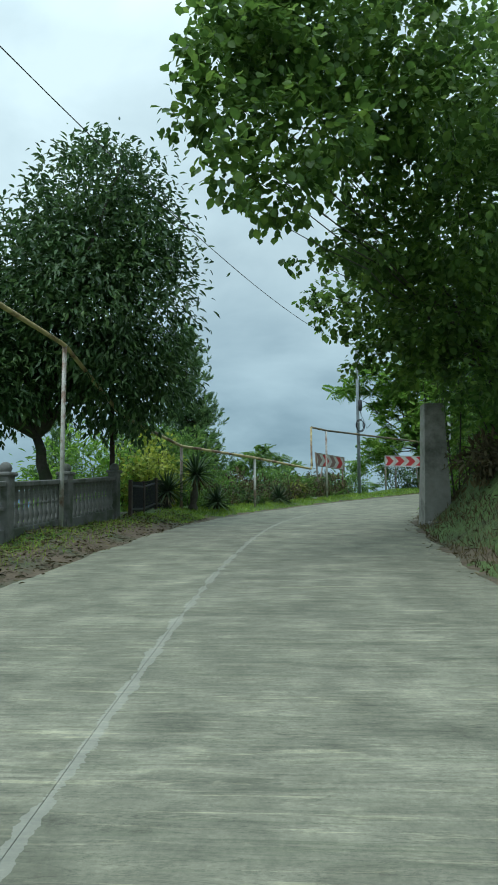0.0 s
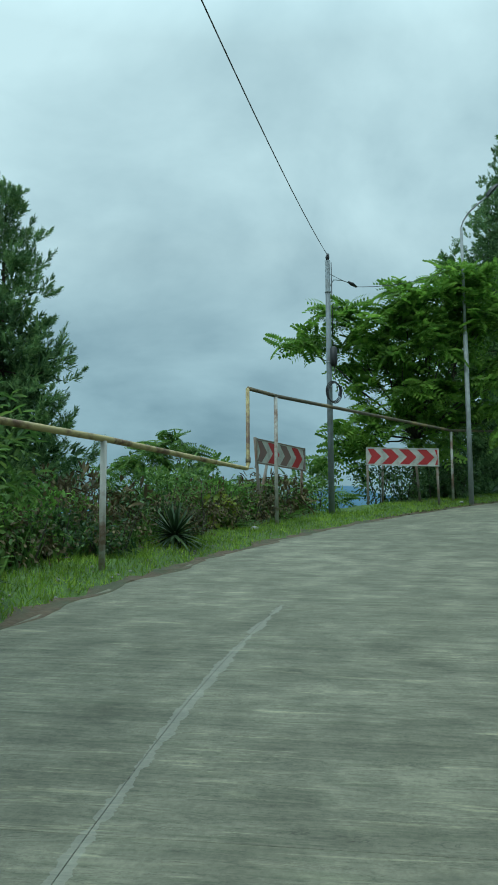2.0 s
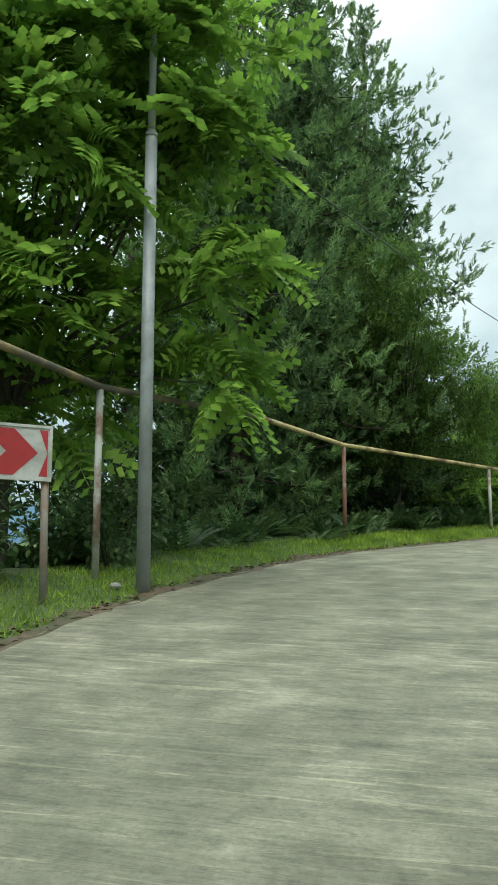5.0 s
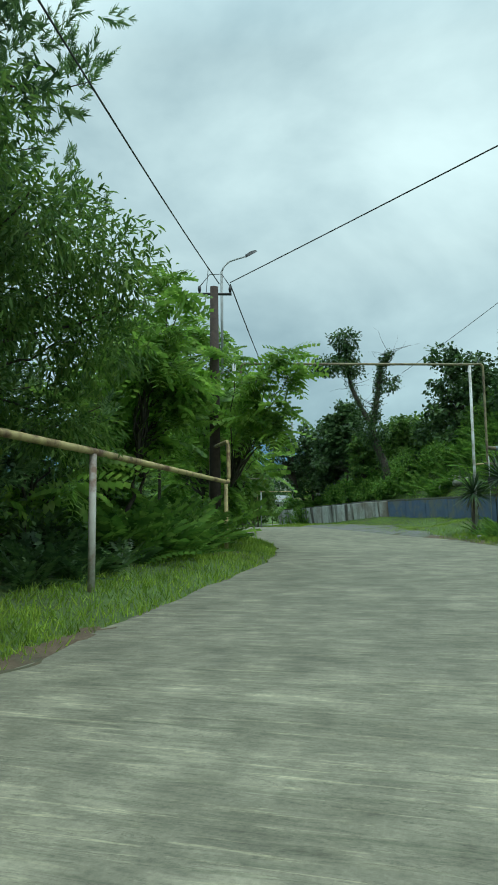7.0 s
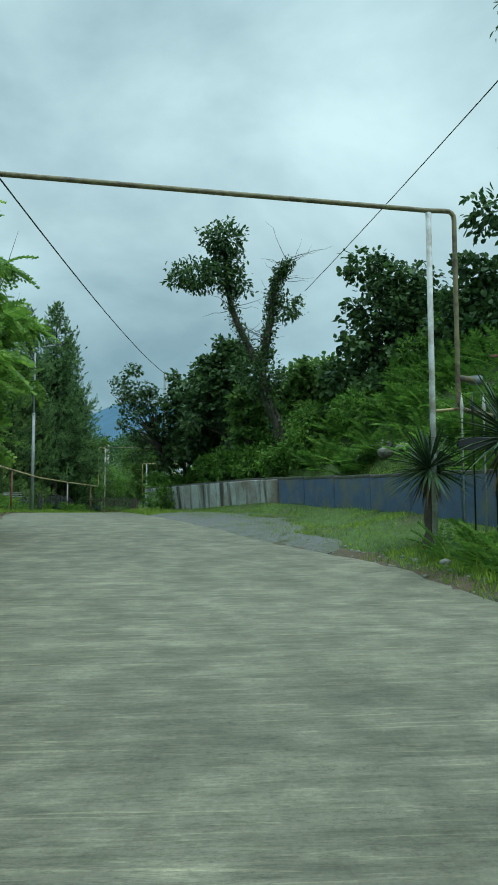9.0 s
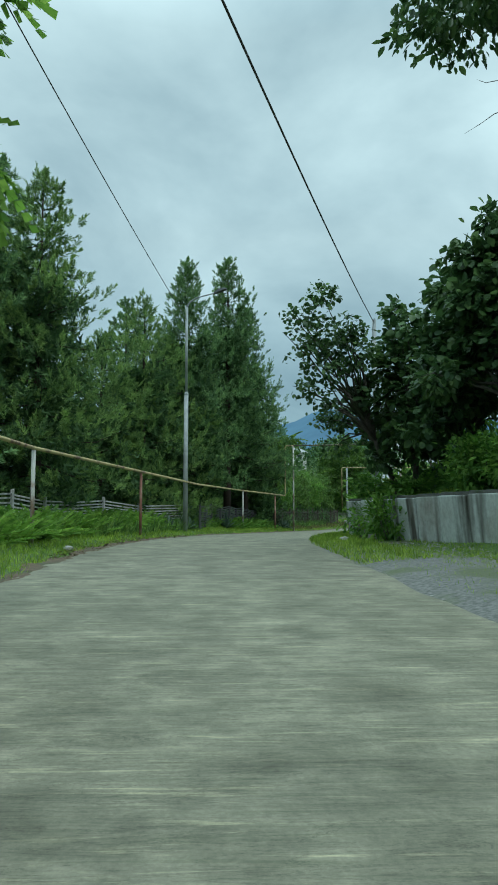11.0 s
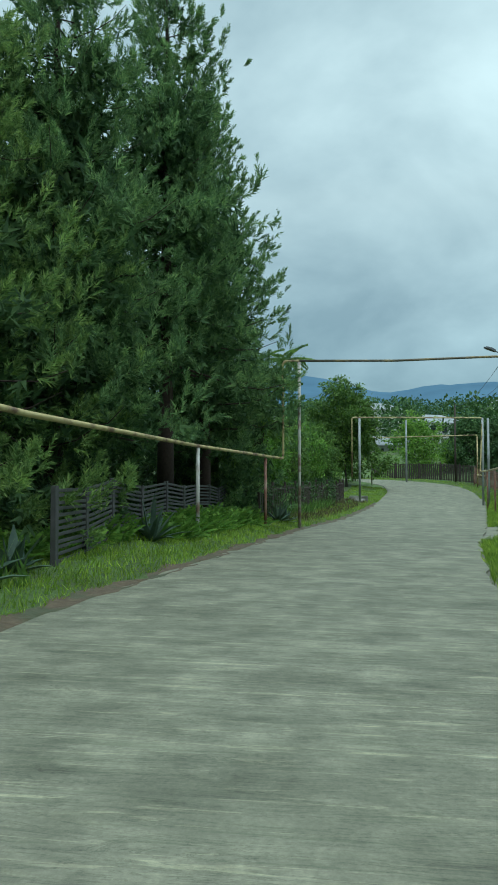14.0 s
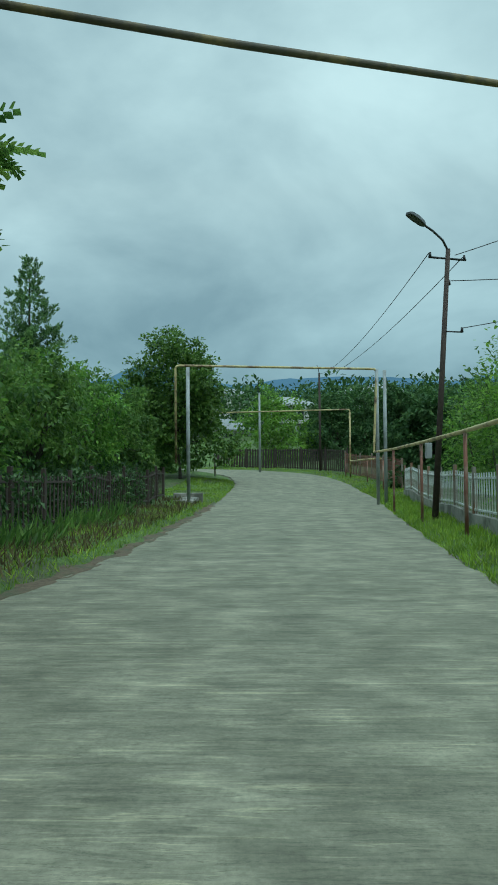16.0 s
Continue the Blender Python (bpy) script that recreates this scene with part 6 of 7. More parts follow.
broad_tree("sapling", (3.6, 42.4), [(3.2, 42.2, 3.6, 1.1, 1.1, 0.7), (4.4, 42.6, 3.3, 1.0, 1.0, 0.7), (2.4, 42.4, 3.0, 0.9, 0.9, 0.6), (5.2, 42.8, 3.0, 0.8, 0.8, 0.6), (3.6, 42.4, 2.4, 1.3, 1.2, 0.7)], 520, 0.46, PINNATE, L_SHRUB, "low feathery-leaved sapling behind the faded board", 0.05, clump=9, shell=0.2)
for s_, la, r, h in [(53.0, -5.0, 0.7, 0.9), (55.0, -4.9, 0.7, 0.9), (57.2, -4.7, 0.6, 0.8), (58.8, -5.0, 0.7, 0.9), (60.6, -5.1, 0.7, 0.8)]:
    x, y = sp(s_, la)
    cluster("bramble", [(x, y, r, h), (x + 0.5, y + 0.6, r * 0.8, h * 0.8)], 520, 0.08, OVAL, L_DRY, "dark brown tangled bramble behind the verge", "bramble", "brambles behind the verge")
cluster("shrub", [(2.05, 31.0, 0.38, 1.15), (2.2, 31.2, 0.3, 0.8)], 75, 0.21, ROUND, L_LIME, "young lime-green shrub with large leaves behind the verge", "shrub", "shrubs below the road")

# bank opposite: undergrowth under the overhanging tree
for s_, la, r, h, mt, lf, sz, n in [(42, 4.6, 1.2, 1.5, L_DARK, OVAL, 0.14, 1300), (45.5, 5.2, 1.4, 1.9, L_FERN, FERN, 0.8, 120), (47.5, 4.3, 1.0, 1.2, L_FERN, FERN, 0.7, 110), (49.5, 4.6, 0.8, 1.4, L_SHRUB, OVAL, 0.14, 900), (50.0, 3.4, 0.5, 0.7, L_BRIGHT, OVAL, 0.1, 420), (53.5, 4.4, 1.2, 1.8, L_SHRUB, OVAL, 0.14, 1200), (39.5, 4.4, 1.3, 1.4, L_DARK, OVAL, 0.15, 1200), (57, 4.8, 1.4, 2.2, L_DARK, OVAL, 0.14, 1400), (44.0, 3.6, 0.7, 0.6, L_DRY, LONG, 0.18, 600)]:
    x, y = sp(s_, la)
    cluster("bank_shrub", [(x, y, r, h), (x + 0.5 * r, y + 0.8 * r, r * 0.8, h * 0.85)], n, sz, lf, mt, "dense undergrowth on the shaded bank", "shrub", "shrubs on the bank")
broad_tree("bank_tree", (10.5, 24.5), [(8.4, 23.5, 7.2, 2.2, 2.6, 2.4), (10.5, 25.5, 8.5, 2.8, 3.0, 3.0), (8.0, 22.0, 4.6, 1.4, 1.8, 1.6)], 7500, 0.2, OVAL, L_DARK, "dark leafy tree on the inner bank", 0.16, clump=12, shell=0.3)
# vine hanging on the pylon
cluster("vine", [(4.9, 16.6, 0.6, 3.4), (4.7, 17.3, 0.6, 3.8)], 700, 0.15, OVAL, L_BRIGHT, "yellowish leafy vine hanging on the pylon", "vine")

# ---------------------------------------------------------------- second stretch
for k, (x, y, h, r, n) in enumerate([(27.4, 46.8, 8.2, 1.3, 160), (29.4, 47.4, 9.7, 1.4, 160), (32.2, 47.5, 9.0, 1.3, 150), (33.9, 47.8, 8.0, 1.0, 110), (25.4, 46.6, 7.4, 1.3, 170), (35.0, 48.9, 8.8, 1.0, 150), (39.3, 52.3, 9.5, 1.6, 420), (41.5, 54.6, 8.8, 1.5, 380), (38.2, 51.6, 12.4, 1.2, 260)]):
    g = ground_at(x, y)
    broad_tree("ailanthus_sapling", (x, y), [(x, y, h - 1.0, r * 0.9, r * 0.9, 0.9), (x + 0.3, y - 0.3, h - 2.4, r, r, 0.8), (x - 0.2, y + 0.2, h - 3.6, r * 0.9, r * 0.9, 0.8)], n, 0.75, PINNATE, L_BRIGHT,
               "bright green sapling with long feathered leaves by the pipe", 0.06, clump=9, shell=0.2, group="saplings along the pipe", droop=0.35)

broad_tree("ailanthus_sapling", (41.2, 54.0), [(41.8, 52.7, 8.8, 0.8, 0.8, 0.6), (41.4, 53.3, 7.2, 1.0, 0.9, 0.6), (41.3, 51.8, 9.6, 0.7, 0.7, 0.4), (43.0, 53.1, 8.2, 0.7, 0.7, 0.4), (42.0, 54.2, 6.2, 1.1, 1.0, 0.7), (40.6, 54.0, 10.2, 0.9, 0.8, 0.6)], 270, 0.65, PINNATE, L_BRIGHT, "bright green sapling leaning over the road edge", 0.07, clump=9, shell=0.15, group="saplings along the pipe", droop=0.3)

broad_tree("ailanthus_sapling", (30.5, 47.6), [(29.7, 46.8, 9.9, 0.30, 0.30, 0.21), (29.6, 47.1, 9.3, 0.38, 0.38, 0.27), (29.8, 47.0, 8.5, 0.49, 0.49, 0.35), (29.6, 47.4, 8.0, 0.53, 0.53, 0.37), (30.0, 46.8, 7.6, 0.46, 0.46, 0.32), (29.8, 47.3, 6.8, 0.57, 0.57, 0.40)], 240, 0.6, PINNATE, L_BRIGHT, "tall bright green sapling behind the tarred pole", 0.045, clump=9, shell=0.15, group="saplings along the pipe")
broad_tree("ailanthus_sapling", (27.2, 46.0), [(27.1, 44.4, 8.4, 0.26, 0.26, 0.18), (27.6, 44.7, 7.9, 0.27, 0.27, 0.19), (27.0, 44.8, 7.7, 0.34, 0.34, 0.24), (27.6, 44.9, 7.0, 0.40, 0.40, 0.28), (27.7, 45.0, 6.1, 0.44, 0.44, 0.31), (26.8, 45.2, 8.1, 0.46, 0.46, 0.32), (26.9, 45.2, 7.1, 0.53, 0.53, 0.37)], 260, 0.58, PINNATE, L_BRIGHT, "tall bright green sapling beside the tarred pole", 0.05, clump=9, shell=0.15, group="saplings along the pipe")
broad_tree("ailanthus_sapling", (32.3, 47.2), [(31.4, 44.7, 8.2, 0.28, 0.28, 0.20), (31.2, 45.1, 7.9, 0.28, 0.28, 0.20), (31.5, 44.6, 7.7, 0.26, 0.26, 0.18), (31.1, 45.4, 7.6, 0.39, 0.39, 0.27), (31.4, 45.0, 6.8, 0.41, 0.41, 0.29), (31.5, 44.8, 6.4, 0.30, 0.30, 0.21), (31.2, 45.6, 6.7, 0.43, 0.43, 0.30), (31.4, 45.2, 6.1, 0.39, 0.39, 0.27), (30.9, 45.7, 8.1, 0.30, 0.30, 0.21)], 200, 0.6, PINNATE, L_BRIGHT, "bright green sapling with drooping feathered leaves by the pipe post", 0.05, clump=9, shell=0.15, group="saplings along the pipe")
broad_tree("ailanthus_sapling", (43.2, 55.6), [(44.1, 53.9, 11.9, 0.22, 0.22, 0.13), (44.0, 54.2, 11.0, 0.28, 0.28, 0.17), (44.2, 53.9, 10.2, 0.26, 0.26, 0.16), (44.4, 53.7, 9.4, 0.22, 0.22, 0.13), (44.2, 54.1, 9.1, 0.28, 0.28, 0.17), (44.2, 54.3, 8.4, 0.35, 0.35, 0.21), (44.5, 53.8, 8.0, 0.28, 0.28, 0.17), (43.8, 54.6, 9.8, 0.50, 0.50, 0.30)], 190, 0.55, PINNATE, L_BRIGHT, "bright green sapling hanging over the road edge", 0.05, clump=9, shell=0.15, group="saplings along the pipe")

# gnarled ivy-covered tree above the wall
gn = thing("ivy_tree", (54.3, 50.1, ground_at(54.3, 50.1) - 0.1), "gnarled old tree wrapped in ivy with bare twigs", "tree")
o = np.array([54.3, 50.1, ground_at(54.3, 50.1) - 0.1])
stem = [np.array(p) - o for p in ((54.3, 50.1, o[2]), (54.15, 50.25, 7.3), (53.9, 50.6, 8.4), (53.8, 50.8, 9.5))]
left_s = [stem[-1]] + [np.array(p) - o for p in ((53.5, 51.3, 10.6), (53.2, 51.75, 11.9), (53.0, 51.87, 13.3), (52.8, 51.87, 14.5))]
right_s = [stem[-1]] + [np.array(p) - o for p in ((53.95, 50.6, 10.6), (54.05, 50.4, 11.95), (54.05, 50.2, 12.95), (54.2, 49.8, 13.6))]
wood = [tube(catmull(stem, 4), np.linspace(0.22, 0.19, 13), 9), tube(catmull(left_s, 4), np.linspace(0.17, 0.05, 17), 8), tube(catmull(right_s, 4), np.linspace(0.18, 0.07, 17), 8)]
for src in (left_s, right_s):
    for k in range(10 if src is left_s else 34):
        p = np.array(src[1 + k % (2 if src is left_s else 4)]) + rng.normal(size=3) * 0.1
        d = unit(rng.normal(size=3) * np.array([1, 1, 0.4]) + np.array([0, 0, 0.35]))
        u = np.linspace(0, 1, 6)[:, None]
        ln = rng.uniform(0.8, 1.9)
        wood.append(tube(p + d * ln * u + rng.normal(size=(6, 3)) * 0.06 * u, 0.016 * (1 - 0.8 * u[:, 0]), 4, False))
add_part("trunk", mesh_from("trunk", *join(wood), M_BARK, True), gn)
ivy_p = []
for src, m_ in ((stem, 1300), (left_s, 1400), (right_s, 2600)):
    c = catmull(src, 12)
    i_ = rng.integers(0, len(c), m_)
    ivy_p.append(c[i_] + unit(rng.normal(size=(m_, 3))) * rng.uniform(0.1, 0.36, (m_, 1)))
ivy_p = np.vstack(ivy_p)
add_part("ivy", scatter_mesh("ivy", *OVAL, ivy_p, unit(rng.normal(size=ivy_p.shape) - np.array([0, 0, 0.5])), unit(rng.normal(size=ivy_p.shape) + np.array([0, 0, 0.6])), rng.uniform(0.08, 0.15, len(ivy_p)), L_DARK), gn, "dark ivy wrapped round the stems")
blobs = [tuple(np.array(p) - o) + q for p, q in (((52.8, 51.87, 14.3), (0.85, 0.85, 0.6)), ((52.05, 52.5, 12.8), (1.25, 1.25, 0.45)), ((53.3, 51.5, 12.8), (0.55, 0.55, 0.55)), ((54.6, 50.0, 11.9), (0.65, 0.65, 0.5)), ((53.9, 50.8, 9.3), (0.9, 0.9, 0.9)), ((52.9, 51.9, 13.4), (0.6, 0.6, 0.7)))]
pos, out, _ = blob_points(blobs, 4600, 9, 0.1)
add_part("crown", scatter_mesh("crown", *OVAL, pos, unit(out + rng.normal(size=pos.shape) * 0.8 - np.array([0, 0, 0.3])), unit(np.array([0, 0, 1.0]) + rng.normal(size=pos.shape) * 0.4), 0.17 * rng.uniform(0.7, 1.3, len(pos)), L_DARK), gn)

def leaf_tree(x, y, z0, z1, r, n, lab, mat=None, size=0.24, nm="hazel_tree", leaf=ROUND):
    """A crown of many lumps, wider below than above."""
    h = z1 - z0
    lumps = [(x, y, z0 + h * 0.42, r * 0.66, r * 0.66, h * 0.42)]
    for k in range(20):
        u = (k + 0.5) / 20
        a = k * 2.4 + rng.uniform(-0.4, 0.4)
        w = r * (0.92 - 0.62 * u * u) * rng.uniform(0.55, 1.15)
        q = r * rng.uniform(0.18, 0.36)
        lumps.append((x + math.cos(a) * w, y + math.sin(a) * w, z0 - 0.12 * h + h * (0.10 + 0.92 * u), q, q, q * rng.uniform(0.6, 0.95)))
    return broad_tree(nm, (x, y), lumps, int(n * 1.45), size * 0.92, leaf, mat or L_DARK, lab, 0.09, clump=11, shell=0.2)


leaf_tree(60.3, 57.6, 6.0, 11.2, 1.6, 4300, "dark hazel tree above the white wall")
leaf_tree(57.2, 53.7, 7.6, 12.0, 1.6, 3900, "dark broad-leaved tree behind the retaining wall")
leaf_tree(58.8, 55.3, 6.7, 11.0, 1.7, 3800, "dark broad-leaved tree behind the retaining wall")
leaf_tree(55.5, 51.9, 7.0, 9.4, 1.1, 1900, "green shrubby tree beside the ivy tree", L_SHRUB)
leaf_tree(54.6, 46.0, 7.0, 13.9, 2.5, 6500, "large dark broad-leaved tree on the hillside")
leaf_tree(57.2, 44.2, 7.5, 13.0, 2.4, 4200, "dark broad-leaved tree higher on the hillside")
leaf_tree(52.2, 42.6, 7.5, 12.6, 1.8, 3600, "dark broad-leaved tree by the black gate")
leaf_tree(54.4, 38.8, 6.5, 11.8, 2.4, 5000, "bright green bushy tree behind the black gate", L_SHRUB, 0.17)
leaf_tree(52.4, 35.4, 6.0, 10.6, 2.0, 4200, "bright green bushy tree beside the wire fence", L_SHRUB, 0.17)
leaf_tree(57.0, 49.6, 7.5, 10.6, 1.6, 2600, "light green tree on the hillside", L_SHRUB)
leaf_tree(60.0, 51.5, 7.8, 10.8, 1.9, 2800, "light green tree on the hilltop", L_SHRUB)
broad_tree("walnut_tree", (52.4, 37.4), [(47.8, 40.7, 16.8, 1.00, 1.00, 0.80), (48.2, 39.5, 17.5, 1.00, 1.00, 0.80), (48.0, 39.9, 18.0, 0.70, 0.70, 0.56), (48.2, 40.0, 15.6, 1.21, 1.21, 0.96), (49.2, 39.1, 14.3, 1.43, 1.43, 1.15), (48.1, 40.9, 13.1, 0.96, 0.96, 0.77), (48.6, 39.9, 12.4, 1.11, 1.11, 0.88), (47.9, 41.9, 11.9, 0.76, 0.76, 0.61), (48.3, 40.7, 11.7, 0.80, 0.80, 0.64), (49.0, 39.0, 16.4, 1.43, 1.43, 1.15), (50.0, 38.1, 15.4, 2.09, 2.09, 1.67), (49.8, 38.0, 18.1, 1.88, 1.88, 1.50), (50.1, 38.7, 12.5, 1.25, 1.25, 1.00)], 8500, 0.24, OVAL, L_DARK, "leafy tree reaching over the yard from the bank", 0.2, clump=12, shell=0.2)
# hazel on top of the wall's end
broad_tree("hazel_tree", (60.6, 58.2), [(56.9, 59.0, 10.0, 0.39, 0.39, 0.27), (57.3, 58.7, 10.6, 0.40, 0.40, 0.28), (56.5, 59.1, 10.0, 0.22, 0.22, 0.15), (56.3, 59.3, 9.5, 0.19, 0.19, 0.13), (56.5, 59.2, 9.5, 0.22, 0.22, 0.16), (57.0, 58.9, 9.2, 0.48, 0.48, 0.34), (56.7, 59.0, 8.8, 0.28, 0.28, 0.20), (57.4, 58.8, 8.5, 0.56, 0.56, 0.39), (56.6, 59.2, 8.1, 0.18, 0.18, 0.12), (56.9, 59.1, 8.0, 0.26, 0.26, 0.18), (57.7, 59.0, 7.9, 0.44, 0.44, 0.31), (57.9, 58.8, 9.7, 0.76, 0.76, 0.53), (60.0, 60.2, 7.4, 0.44, 0.44, 0.31), (60.2, 60.1, 6.8, 0.49, 0.49, 0.34), (59.8, 59.7, 7.7, 0.63, 0.63, 0.44), (59.8, 60.5, 7.5, 0.27, 0.27, 0.19), (58.6, 58.6, 9.3, 0.87, 0.87, 0.61)], 2700, 0.14, ROUND, L_DARK, "dark hazel tree leaning over the end of the wall", 0.08, clump=9, shell=0.3)


def frond_field(name, label, centres, n_each, size, leaf, mat, el=(25, 75), kind="stuff", category="ferns"):
    """Fronds springing from crowns on the ground."""
    c = np.repeat(np.array(centres, float), n_each, 0)
    c = c + rng.normal(size=c.shape) * 0.07
    a = rng.uniform(0, 2 * np.pi, len(c))
    e = np.radians(rng.uniform(*el, len(c)))
    pos = np.stack([c[:, 0], c[:, 1], gz(c[:, 0], c[:, 1]) - 0.02], 1)
    ax_ = np.stack([np.cos(a) * np.cos(e), np.sin(a) * np.cos(e), np.sin(e)], 1)
    up = np.stack([-np.cos(a) * np.sin(e), -np.sin(a) * np.sin(e), np.cos(e)], 1) + rng.normal(size=ax_.shape) * 0.15
    ob = new(name, scatter_mesh(name, *leaf, pos, ax_, up, size * rng.uniform(0.6, 1.25, len(c)), mat))
    return tagged(ob, label, category, "", kind)


def field(s0, s1, lat0, lat1, n):
    s = rng.uniform(s0, s1, n)
    f0 = lat0(s) if callable(lat0) else np.full(n, lat0)
    f1 = lat1(s) if callable(lat1) else np.full(n, lat1)
    la = f0 + (f1 - f0) * rng.uniform(0, 1, n)
    x, y, _, tx, ty = at_s(s)
    return np.stack([x + ty * la, y - tx * la], 1)


frond_field("fern_bank", "mixed ferns and tall weeds behind the narrow verge", field(55, 64, -6.8, -4.9, 50), 8, 0.5, FERN, L_SHRUB)
# darker leaf than other ferns: the shade of the cedars is put into it
frond_field("fern_bank", "ferns under the cedars, coloured dark for their shade", field(69, 87, -8.6, -4.55, 190), 8, 0.6, FERN, L_DARK)
frond_field("fern_bank", "tall green ferns along the inside of the bend", field(84.5, 95, -6.2, -4.5, 130), 11, 1.0, FERN, L_FERN)
frond_field("fern_border", "green ferns and weeds in front of the slat fence", field(114, 128.0, -5.5, -4.3, 150), 11, 0.7, FERN, L_BRIGHT)
frond_field("fern_border", "green ferns and weeds under the pale pipe", field(137.4, 145, -5.4, -4.3, 90), 10, 0.55, FERN, L_FERN)
frond_field("fern_border", "low green weeds between the agaves", field(128, 137.5, -5.5, -4.7, 60), 9, 0.5, FERN, L_FERN)
frond_field("fern_border", "ferns and weeds beside the cracked road edge", field(88.5, 97.5, lambda s: edge_r(s) + 0.7, lambda s: edge_r(s) + 2.6, 34), 9, 0.6, FERN, L_FERN)
hill = []
while len(hill) < 700:
    u = rng.uniform(0, 1)
    i_ = int(rng.integers(1, 5))
    a, b = np.array(WALL[i_]), np.array(WALL[i_ + 1])
    q = a + (b - a) * u
    nrm = np.array([b[1] - a[1], -(b[0] - a[0])]) / np.linalg.norm(b - a)
    if q[1] < 42.6 and i_ < 2:
        hill.append((100.0, 60.0))
        continue
    hill.append(q + nrm * rng.uniform(0.6, 8.5))
hill = [q for q in hill if q[0] < 99]
frond_field("fern_slope", "ferns covering the slope behind the wall", hill, 8, 0.85, FERN, L_FERN)
for x, y, r, h in [(52.9, 48.8, 0.8, 1.2), (53.4, 50.0, 0.7, 1.0), (54.6, 51.4, 0.8, 1.2), (55.9, 53.0, 0.8, 1.3), (57.0, 54.3, 0.8, 1.3), (53.6, 48.6, 0.9, 1.4), (55.0, 50.4, 1.0, 1.5), (51.6, 46.4, 0.9, 1.3), (53.2, 44.6, 1.0, 1.5), (56.8, 52.4, 1.0, 1.4), (58.6, 57.4, 0.9, 1.2), (60.8, 59.2, 0.9, 1.0), (55.6, 47.4, 1.2, 1.8), (57.5, 49.0, 1.3, 2.0), (54.6, 42.4, 1.2, 2.5), (55.2, 39.6, 1.3, 2.4), (54.6, 37.0, 1.2, 2.2), (56.6, 41.0, 1.4, 2.6), (53.0, 43.6, 1.0, 1.8), (56.2, 36.4, 1.3, 2.4)]:
    cluster("hillside_shrub", [(x, y, r, h), (x + 0.6, y + 0.4, r * 0.8, h * 0.8)], 1000, 0.16, OVAL, L_FERN, "light green shrub on the hillside behind the wall", "shrub", "shrubs on the hillside")
frond_field("fern_slope", "ferns and weeds behind the iron gate", np.column_stack([rng.uniform(44.2, 52.5, 170), rng.uniform(35.5, 41.2, 170)]), 8, 0.75, FERN, L_FERN)
for x, y, r, h in [(47.2, 43.6, 0.5, 0.45), (37.6, 39.9, 0.7, 0.7), (36.0, 38.9, 0.8, 0.8), (34.4, 38.0, 0.8, 0.8)]:
    cluster("weed_clump", [(x, y, r, h)], 420, 0.12, OVAL, L_FERN, "leafy green weeds at the road edge", "weeds", "weeds at the road edge")

# ---------------------------------------------------------------- third stretch
row = conifer("cedar", 15.0, 3.3, 165, "tall dark cedar in the row behind the slat fence", 31, 0.20)
row.matrix_basis = pose(68.3, 74.6, ground_at(68.3, 74.6) - 0.7)
thin = conifer("cedar", 11.8, 3.3, 115, "slim green cedar with open upturned branches behind the slat fence", 32, 0.1, mat=L_CONIFER_Y)
thin.matrix_basis = pose(64.2, 73.4, ground_at(64.2, 73.4) - 0.9)
back = conifer("cedar", 12.5, 2.9, 80, "dark cedar in the second row behind the fence", 33, 0.08, fine=False)
back.matrix_basis = pose(67.0, 78.0, ground_at(67.0, 78.0) - 0.1)
for src, x, y, rz, dz in [(row, 72.9, 75.7, 80, 1.4), (row, 76.7, 77.5, 205, -0.3), (thin, 61.2, 72.8, 100, -3.0), (thin, 55.2, 68.6, 200, 0.6), (thin, 66.9, 74.9, 250, -1.6), (back, 54.6, 70.2, 320, 0.6), (back, 52.2, 69.4, 15, -1.0), (back, 72.0, 79.6, 290, -0.4), (back, 49.2, 66.6, 120, -2.4), (back, 61.6, 76.2, 60, -2.8), (back, 76.0, 81.6, 140, -2.0), (back, 79.4, 79.6, 75, -4.2), (back, 78.0, 78.4, 10, -6.5)]:
    copy_thing(src, pose(x, y, ground_at(x, y) + dz - 0.3, 0, 0, rz))
for k, s_ in enumerate(np.arange(112.5, 147, 3.1)):
    x, y = sp(s_, -8.0 - 0.5 * (k % 3))
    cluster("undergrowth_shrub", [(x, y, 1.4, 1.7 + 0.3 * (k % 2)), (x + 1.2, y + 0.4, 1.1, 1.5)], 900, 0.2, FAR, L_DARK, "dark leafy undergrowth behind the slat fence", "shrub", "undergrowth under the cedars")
broad_tree("ailanthus_sapling", (81.5, 78.8), [(81.9, 77.7, 10.1, 0.6, 0.6, 0.4), (81.4, 78.2, 9.4, 0.8, 0.8, 0.6), (82.2, 77.6, 9.6, 0.4, 0.4, 0.3), (80.8, 78.6, 10.2, 0.7, 0.7, 0.6), (80.6, 78.1, 8.4, 1.0, 0.9, 0.6), (81.0, 78.3, 7.2, 1.0, 1.0, 0.6), (81.8, 77.9, 8.4, 0.7, 0.7, 0.5)], 270, 0.68, PINNATE, L_BROAD, "feathery-leaved tree beside the pipe crossing", 0.05, clump=9, shell=0.2, arm=0.4)
